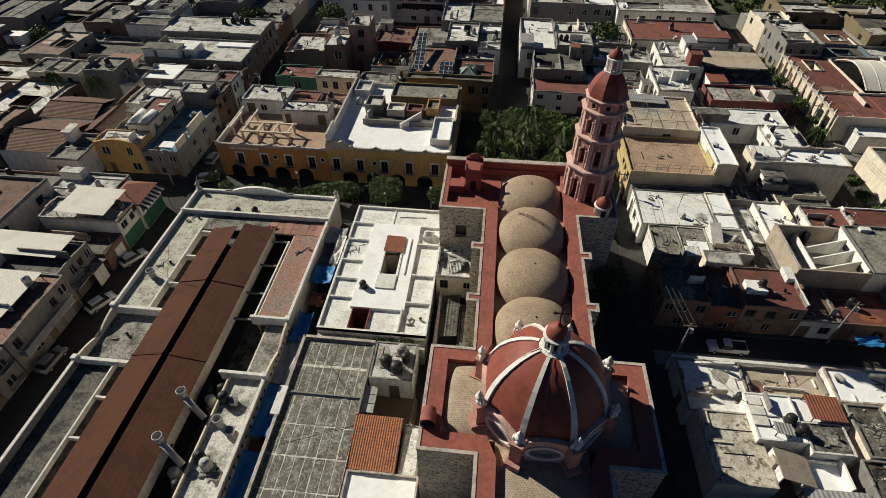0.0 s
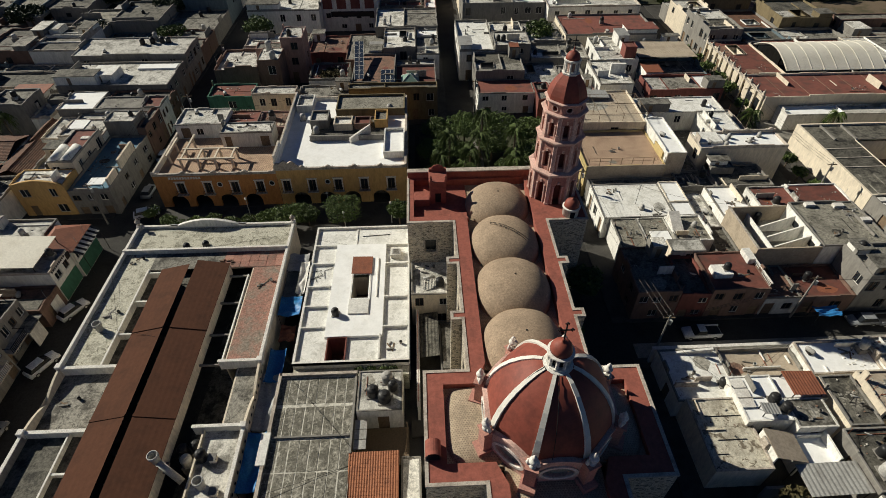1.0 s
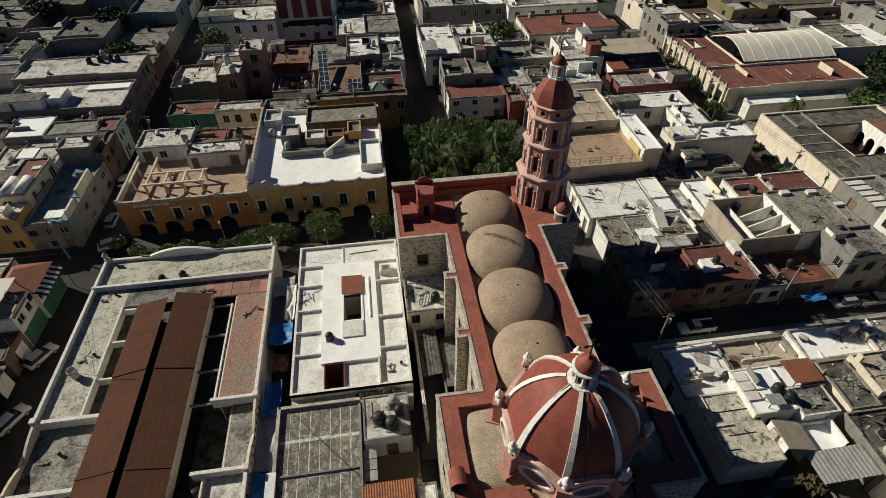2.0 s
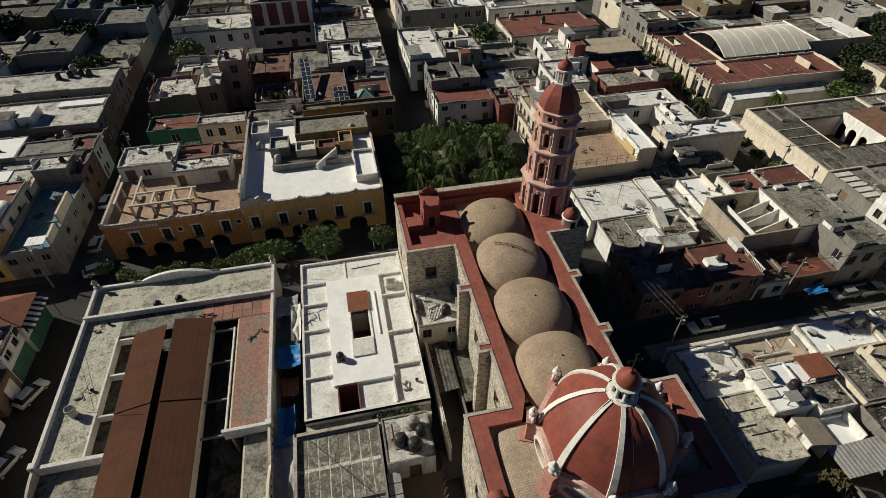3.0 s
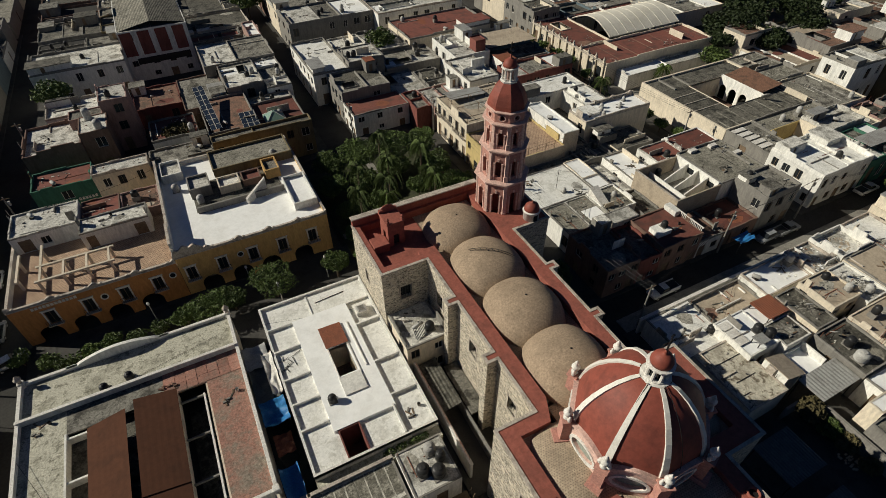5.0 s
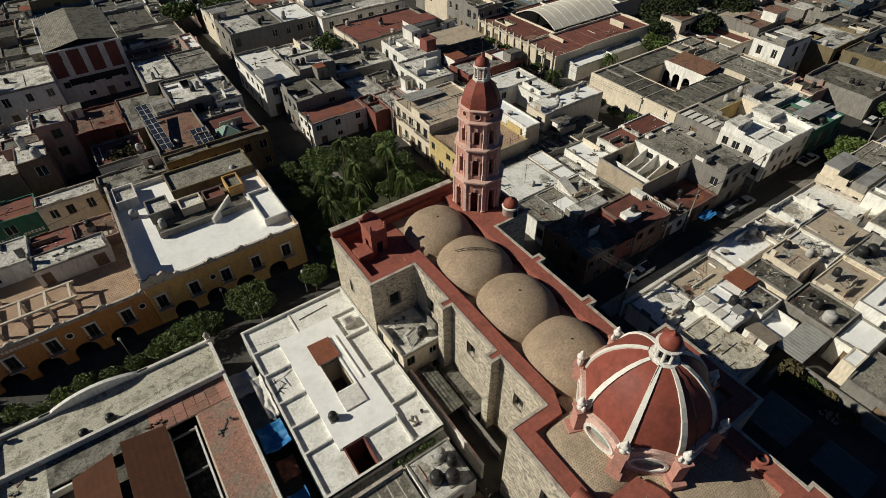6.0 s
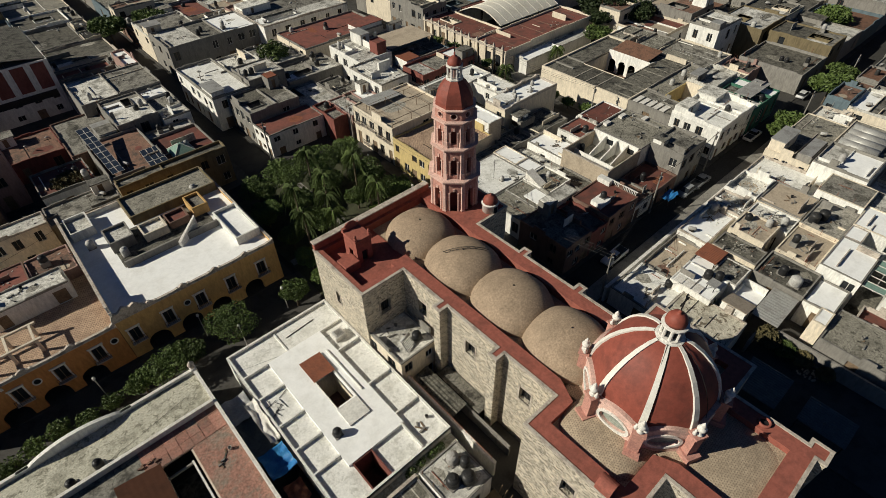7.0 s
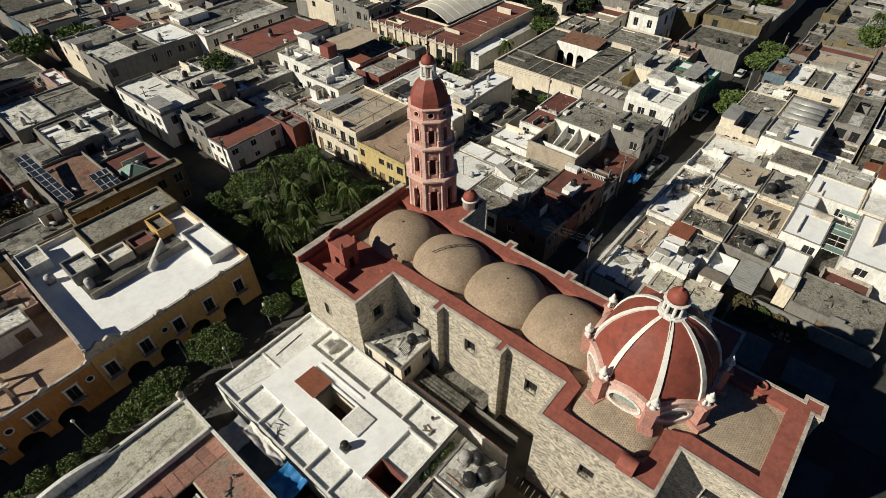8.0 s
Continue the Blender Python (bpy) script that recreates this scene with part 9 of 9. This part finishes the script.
def car(x, y, yaw, paint="car_white", kind="hatchback", label=""):
    m = pose(x, y, 0.02, 0, 0, yaw)
    ob = thing("car", (x, y, 0), label or "parked white hatchback car at the kerb", "car", "parked cars")
    L, W = (4.2, 1.72) if kind != "pickup" else (5.1, 1.8)

    def put(name, bm, mat, parent, smooth=False):
        bmesh.ops.transform(bm, matrix=m, verts=bm.verts)
        return part(name, bm, mat, parent, smooth=smooth)

    def profile(pts, w0, w1):
        bm = bmesh.new()
        zs = [p[1] for p in pts]
        lo, hi = min(zs), max(zs)
        rows = []
        for sg in (-1, 1):
            rows.append([bm.verts.new((px, sg * (w0 + (w1 - w0) * (pz - lo) / (hi - lo)), pz)) for px, pz in pts])
        for i in range(len(pts)):
            j = (i + 1) % len(pts)
            bm.faces.new((rows[0][j], rows[0][i], rows[1][i], rows[1][j]))
        bm.faces.new(rows[0])
        bm.faces.new(rows[1][::-1])
        bmesh.ops.bevel(bm, geom=bm.edges[:], offset=0.05, segments=2, affect="EDGES")
        return bm

    h = L / 2
    if kind == "pickup":
        body = [(-h, 0.4), (-h, 0.95), (-0.35, 1.0), (0.9, 1.02), (h - 0.1, 0.9), (h, 0.7), (h, 0.4)]
        cab = [(-0.4, 0.98), (-0.3, 1.62), (0.75, 1.62), (1.4, 1.0)]
    else:
        body = [(-h, 0.35), (-h + 0.02, 0.85), (-h + 0.3, 0.95), (0.9, 0.92), (h - 0.2, 0.75), (h, 0.6), (h, 0.35)]
        cab = [(-h + 0.25, 0.92), (-h + 0.7, 1.42), (0.35, 1.44), (1.1, 0.9)]
    b = put("body", profile(body, W / 2, W / 2 - 0.03), paint, ob, True)
    put("cabin", profile(cab, W / 2 - 0.06, W / 2 - 0.22), "glass", ob)
    bm = bmesh.new()
    box(bm, cab[1][0] + 0.02, -W / 2 + 0.26, cab[1][1] - 0.02, cab[2][0], W / 2 - 0.26, cab[2][1] + 0.04, 0.02)
    put("roof", bm, paint, ob)
    if kind == "pickup":
        bm = bmesh.new()
        box(bm, -h + 0.12, -W / 2 + 0.12, 0.93, -0.5, W / 2 - 0.12, 1.0)
        put("bed_floor", bm, "tank_black", ob)
        for sg in (-1, 1):
            bm = bmesh.new()
            box(bm, -h + 0.02, sg * (W / 2 - 0.06) - 0.05, 0.95, -0.45, sg * (W / 2 - 0.06) + 0.05, 1.2)
            put("bed_side", bm, paint, ob)
    for wx in (-h + 0.85, h - 0.8):
        for sg in (-1, 1):
            bm = bmesh.new()
            tube(bm, (wx, sg * (W / 2 - 0.2), 0.32), (wx, sg * (W / 2 + 0.01), 0.32), 0.31, 14)
            wl = put("wheel", bm, "rubber", ob)
            bm = bmesh.new()
            tube(bm, (wx, sg * (W / 2), 0.32), (wx, sg * (W / 2 + 0.02), 0.32), 0.18, 10)
            put("rim", bm, "tank_grey", wl)
    for sg in (-1, 1):
        bm = bmesh.new()
        box(bm, h - 0.12, sg * 0.6 - 0.16, 0.6, h + 0.005, sg * 0.6 + 0.16, 0.74)
        put("headlight", bm, "trim", ob)


car(33.8, 47.4, 180, "car_white", "pickup", "white pickup truck parked in the shaded street")
car(-55.0, 55.6, 60, "car_white", label="white hatchback parked on the market street")
car(-54.8, 46.2, 62, "car_white", label="white hatchback in the shade of the market street")
car(-52.4, 77.6, 20, "car_white", label="white hatchback turning at the square")
car(62.0, 48.4, 0, "car_grey", "pickup", "dark pickup parked by the corner house")
car(84.5, 49.2, 0, "car_white", "pickup", "white pickup far along the street")
car(57.5, 48.6, 180, "car_grey", label="grey hatchback at the kerb")
car(110, 49.4, 0, "car_white", label="white car parked far along the street")
car(97, 45.6, 180, "car_grey", label="grey car under the street trees")
car(-55.6, 36.0, 85, "car_grey", label="grey car in the shade of the market street")
car(-54.2, 84.0, 90, "car_grey", label="grey car beside the orange corner building")
car(-55.4, 96.0, 90, "car_white", label="white car in the side street")
sheet("tarpaulin", "bright blue stall awning at the kerb", 50.2, 48.2, 53.6, 50.0, 2.3, "blue_tarp", 21, 0.2, base=0.0)

# ---- street trees and poles farther out ----
for k, (x, y, h, r) in enumerate(((65.4, 137.4, 4, 1.8), (66.2, 132.0, 4, 1.8), (66.6, 126.6, 4, 2.0), (67.0, 121.0, 4.2, 1.9), (67.2, 115.6, 4, 1.8), (66.8, 108, 3.6, 1.5), (66.0, 92.0, 3.0, 1.5), (66.6, 87.0, 3.2, 1.6), (66.4, 82.5, 3.0, 1.5), (66.8, 78.0, 3.4, 1.6))):
    tree(x, y, h, r, 200 + k, count=500, size=0.28, label="small clipped street tree on the kerb")
for k, (x, y, h, r, lf) in enumerate(((98.4, 98.6, 6, 3.6, "leaf"), (114.5, 107.0, 10, 7, "dark_leaf"), (124, 112.0, 12, 8, "dark_leaf"), (136, 106.0, 11, 7, "dark_leaf"), (89.6, 44.9, 5.5, 3.4, "leaf"), (85.2, 44.6, 5.0, 2.8, "leaf"), (109.6, 45.0, 7, 4.6, "leaf"), (137.8, 27.7, 8, 5, "leaf"), (-46.8, 149.6, 8.5, 4.2, "leaf"), (-24.5, 122.5, 6, 3.0, "dry_leaf"), (27.5, 142.5, 9.0, 3.8, "leaf"), (33.9, 24.0, 3.4, 1.7, "dry_leaf"), (34.3, 19.6, 2.4, 1.2, "dry_leaf"), (34.0, 21.6, 2.6, 1.4, "leaf"), (34.4, 16.6, 1.9, 1.0, "dry_leaf"), (-76, 168, 9, 5, "dark_leaf"), (-96, 176, 9, 5, "dark_leaf"), (-112, 160, 9, 5.5, "dark_leaf"), (-66, 188, 9, 5, "dark_leaf"), (-90, 150, 8, 4, "dark_leaf"), (4, 192, 8, 5, "leaf"), (15, 190, 8, 5, "leaf"), (-121, 129, 7, 4, "leaf"), (-100, 140, 7, 4, "leaf"), (-70, 150, 7, 4, "leaf"), (112, 110, 8, 5, "dark_leaf"), (133, 122, 10, 6, "dark_leaf"), (141, 116, 11, 7, "dark_leaf"), (152, 110, 10, 6.5, "dark_leaf"), (116, 98, 8, 5, "dark_leaf"), (131, 99, 9, 5.5, "dark_leaf"), (146, 124, 9, 6, "dark_leaf"), (106.5, 104, 7, 4.4, "dark_leaf"), (120, 46, 6, 3.5, "leaf"), (150, 60, 8, 5, "leaf"), (14.8, 47.6, 3.6, 2.2, "leaf"), (18.6, 54.6, 6.2, 2.6, "leaf"))):
    if h > 1.5:
        tree(x, y, h, r, 300 + k, lf, "broad tree with a dusty crown" if lf == "dry_leaf" else "large dark green tree among the houses", 1400 if r < 4.5 else 2600, size=0.36 if r < 4.5 else 0.45)
for k, (x, y, h) in enumerate(((-96.3, 101.6, 8), (-86, 100.6, 7.5), (81.6, 98.4, 5), (64.6, 100, 5), (148, 30, 8))):
    palm(x, y, h, 400 + k, 0.1, 2.6)
# rows of clipped trees at the field's edge
bm = bmesh.new()
rr = random.Random(77)
for k in range(46):
    x, y = 58 + (k % 23) * 7.5 + rr.uniform(-2, 2), 181 + (k // 23) * 9 + rr.uniform(-2, 2)
    leafy(bm, (x, y, 2.0), (3.6, 3.0, 2.0), 130, 0.7, rr)
tagged(part("field_trees", bm, "leaf"), "rows of dark green trees along the far field", "trees", kind="stuff")


def pole(x, y, h=8.5, arm=True):
    ob = thing("utility_pole", (x, y, 0.0), "grey concrete utility pole with a cross arm", "utility pole", "utility poles")
    bm = bmesh.new()
    lathe(bm, [(0.16, 0.0), (0.1, h)], 8, (x, y))
    part("pole", bm, "w_grey", ob)
    part("cross_arm", cbox(x - 0.8, y - 0.05, h - 0.5, x + 0.8, y + 0.05, h - 0.38), "wood", ob)
    bm = bmesh.new()
    lathe(bm, [(0.2, h - 1.7), (0.22, h - 1.0)], 10, (x + 0.35, y))
    part("transformer", bm, "tank_grey", ob)


POLES = [(26.0, 44.2), (66.4, 50.0), (95, 44.4), (48, 50.0), (24.0, 104.8), (22.6, 76), (7.8, 110), (7.8, 138), (-51.5, 106), (-58.4, 75.6), (-58.2, 100), (65.6, 76), (64.4, 104), (-51.4, 132), (120, 44.4)]
for x, y in POLES:
    pole(x, y)
wires = thing("overhead_wires", (26, 44.2, 8), "thin black overhead wires between poles", "wires")
for (xa, ya), (xb, yb) in (((26.0, 44.2), (48, 50.0)), ((48, 50.0), (66.4, 50.0)), ((66.4, 50.0), (95, 44.4)), ((26.0, 44.2), (22.6, 76)), ((22.6, 76), (24.0, 104.8)), ((95, 44.4), (120, 44.4)), ((65.6, 76), (64.4, 104)), ((-58.4, 75.6), (-58.2, 100))):
    for off in (-0.7, 0, 0.7):
        bm = bmesh.new()
        pts = [Vector((xa + off, ya, 8.15)).lerp(Vector((xb + off, yb, 8.15)), i / 8) - Vector((0, 0, 0.8 * 4 * (i / 8) * (1 - i / 8))) for i in range(9)]
        rope(bm, pts, 0.018)
        part("wire", bm, "iron", wires)


def cable(xa, ya, za, xb, yb, zb, sag=0.25):
    ob = thing("roof_cable", (xa, ya, za), "thin black cable slung across the roofs", "cable", "roof cables")
    bm = bmesh.new()
    pts = [Vector((xa, ya, za)).lerp(Vector((xb, yb, zb)), i / 8) - Vector((0, 0, sag * 4 * (i / 8) * (1 - i / 8))) for i in range(9)]
    rope(bm, pts, 0.022)
    part("cable", bm, "iron", ob)


for q in ((-47.9, 48.5, 5.85, -37.3, 45.0, 7.0, 0.1), (-47.9, 57.0, 5.85, -43.4, 47.2, 5.6, 0.1), (-36.0, 63.0, 5.26, -26.4, 65.0, 5.3, 0.0), (-20.6, 64.5, 4.75, -6.6, 61.0, 4.8, 0.15), (-6.5, 53.0, 4.8, -4.0, 52.0, 6.9, 0.1), (31.2, 71.6, 8.0, 44.1, 67.6, 6.9, 0.5), (25.2, 58.0, 5.8, 34.6, 67.0, 4.8, 0.4), (32.8, 37.0, 4.0, 43.0, 43.2, 3.1, 0.2), (41.4, 28.0, 5.0, 46.2, 36.0, 5.3, 0.3), (28.0, 42.6, 3.8, 31.4, 36.0, 4.9, 0.2), (-42.0, 99.0, 8.9, -28.2, 103.0, 9.0, 0.5), (-21.0, 40.3, 4.7, -12.8, 31.0, 4.5, 0.05), (-21.8, 26.0, 4.7, -12.6, 29.0, 4.3, 0.05)):
    cable(*q)


def scraps(x, y, z, seed):
    """Boards, a bucket and a few blocks left on a roof."""
    rng = random.Random(seed)
    ob = thing("roof_scraps", (x, y, z), "loose boards, a bucket and grey blocks on a roof", "scraps", "roof clutter")
    for k in range(3):
        an, l = rng.uniform(0, 3.1), rng.uniform(0.25, 0.7)
        px, py = x + rng.uniform(-0.7, 0.7), y + rng.uniform(-0.7, 0.7)
        bm = bmesh.new()
        box(bm, -l, -0.08, 0, l, 0.08, 0.05 + 0.03 * k)
        bmesh.ops.transform(bm, matrix=pose(px, py, z, 0, 0, math.degrees(an)), verts=bm.verts)
        part("board", bm, rng.choice(("wood", "w_grey", "dark")), ob)
    bm = bmesh.new()
    lathe(bm, [(0.16, z), (0.21, z + 0.4), (0.19, z + 0.4), (0.15, z + 0.06)], 10, (x + 0.9, y + 0.3))
    part("bucket", bm, rng.choice(("tank_grey", "tank_black", "w_grey")), ob)
    for k in range(2):
        px, py = x - 0.9 + 0.45 * k, y - 0.6 + rng.uniform(-0.2, 0.2)
        part("block", cbox(px, py, z, px + 0.4, py + 0.2, z + 0.2), "w_grey", ob)


for k, (x, y, z) in enumerate(((28.0, 75.0, 4.3), (34.0, 69.2, 4.3), (28.2, 64.0, 4.2), (38.2, 63.2, 4.4), (40.6, 53.6, 5.5), (57.5, 60.0, 6.9), (62.0, 64.6, 6.9), (47.0, 71.0, 4.6), (27.6, 38.8, 3.4), (36.0, 40.0, 2.9), (48.6, 41.0, 4.1), (39.0, 32.2, 4.9), (44.2, 28.6, 4.7), (50.6, 27.2, 5.2), (59.6, 26.4, 5.8), (60.4, 33.4, 5.5), (39.6, 15.4, 4.0), (41.6, 11.6, 4.0), (-8.4, 44.4, 4.3), (-3.8, 55.6, 6.5), (-46.0, 60.6, 5.18), (-45.6, 50.4, 5.18), (-26.6, 55.4, 5.15), (-45.6, 38.0, 4.3), (-26.6, 22.0, 4.7), (-70.6, 80.6, 6.4), (-61.0, 91.0, 4.8), (31.0, 85.0, 6.2), (56.0, 85.6, 7.2), (-47.0, 125.0, 6.9), (-37.0, 92.0, 8.9))):
    scraps(x, y, z, 600 + k)

# ---- laid pieces: concrete planks of the grey roof ----
plank_mesh = []
for k in range(3):
    bm = bmesh.new()
    prism(bm, [(0.02 * k, 0), (0.99, 0.03), (0.97 + 0.02 * k, 1.9), (1.0, 3.5), (0.03, 3.52 - 0.04 * k), (0.0, 1.7)], 0, 0.014 + 0.008 * k)
    me = bpy.data.meshes.new("roof_plank")
    bm.to_mesh(me)
    bm.free()
    me.materials.append(M["plank"])
    plank_mesh.append(me)
rr = random.Random(31)
for i in range(8):
    for j in range(6):
        y = 17.64 + j * 3.64 if j < 4 else 32.6 + (j - 4) * 3.9
        ob = new("roof_plank", plank_mesh[rr.randrange(3)])
        ob.parent = gr
        ob.matrix_parent_inverse = Matrix.Translation(-gr.location)
        ob.location = (-21.66 + i * 1.115 + rr.uniform(-0.03, 0.03), y + rr.uniform(-0.03, 0.03), 4.251)

# faded red slabs of the market's front strip
slab_mesh = []
for k in range(3):
    bm = bmesh.new()
    box(bm, 0, 0, 0, 1.2 - 0.02 * k, 1.14, 0.03 + 0.008 * k)
    me = bpy.data.meshes.new("roof_slab")
    bm.to_mesh(me)
    bm.free()
    me.materials.append(M["tile_pink"])
    slab_mesh.append(me)
for i in range(7):
    for j in range(3):
        if rr.random() < 0.06:
            continue
        ob = new("roof_slab", slab_mesh[rr.randrange(3)])
        ob.parent = market
        ob.matrix_parent_inverse = Matrix.Translation(-market.location)
        ob.location = (-33.3 + i * 1.24 + rr.uniform(-0.02, 0.02), 58.68 + j * 1.17, 5.171)
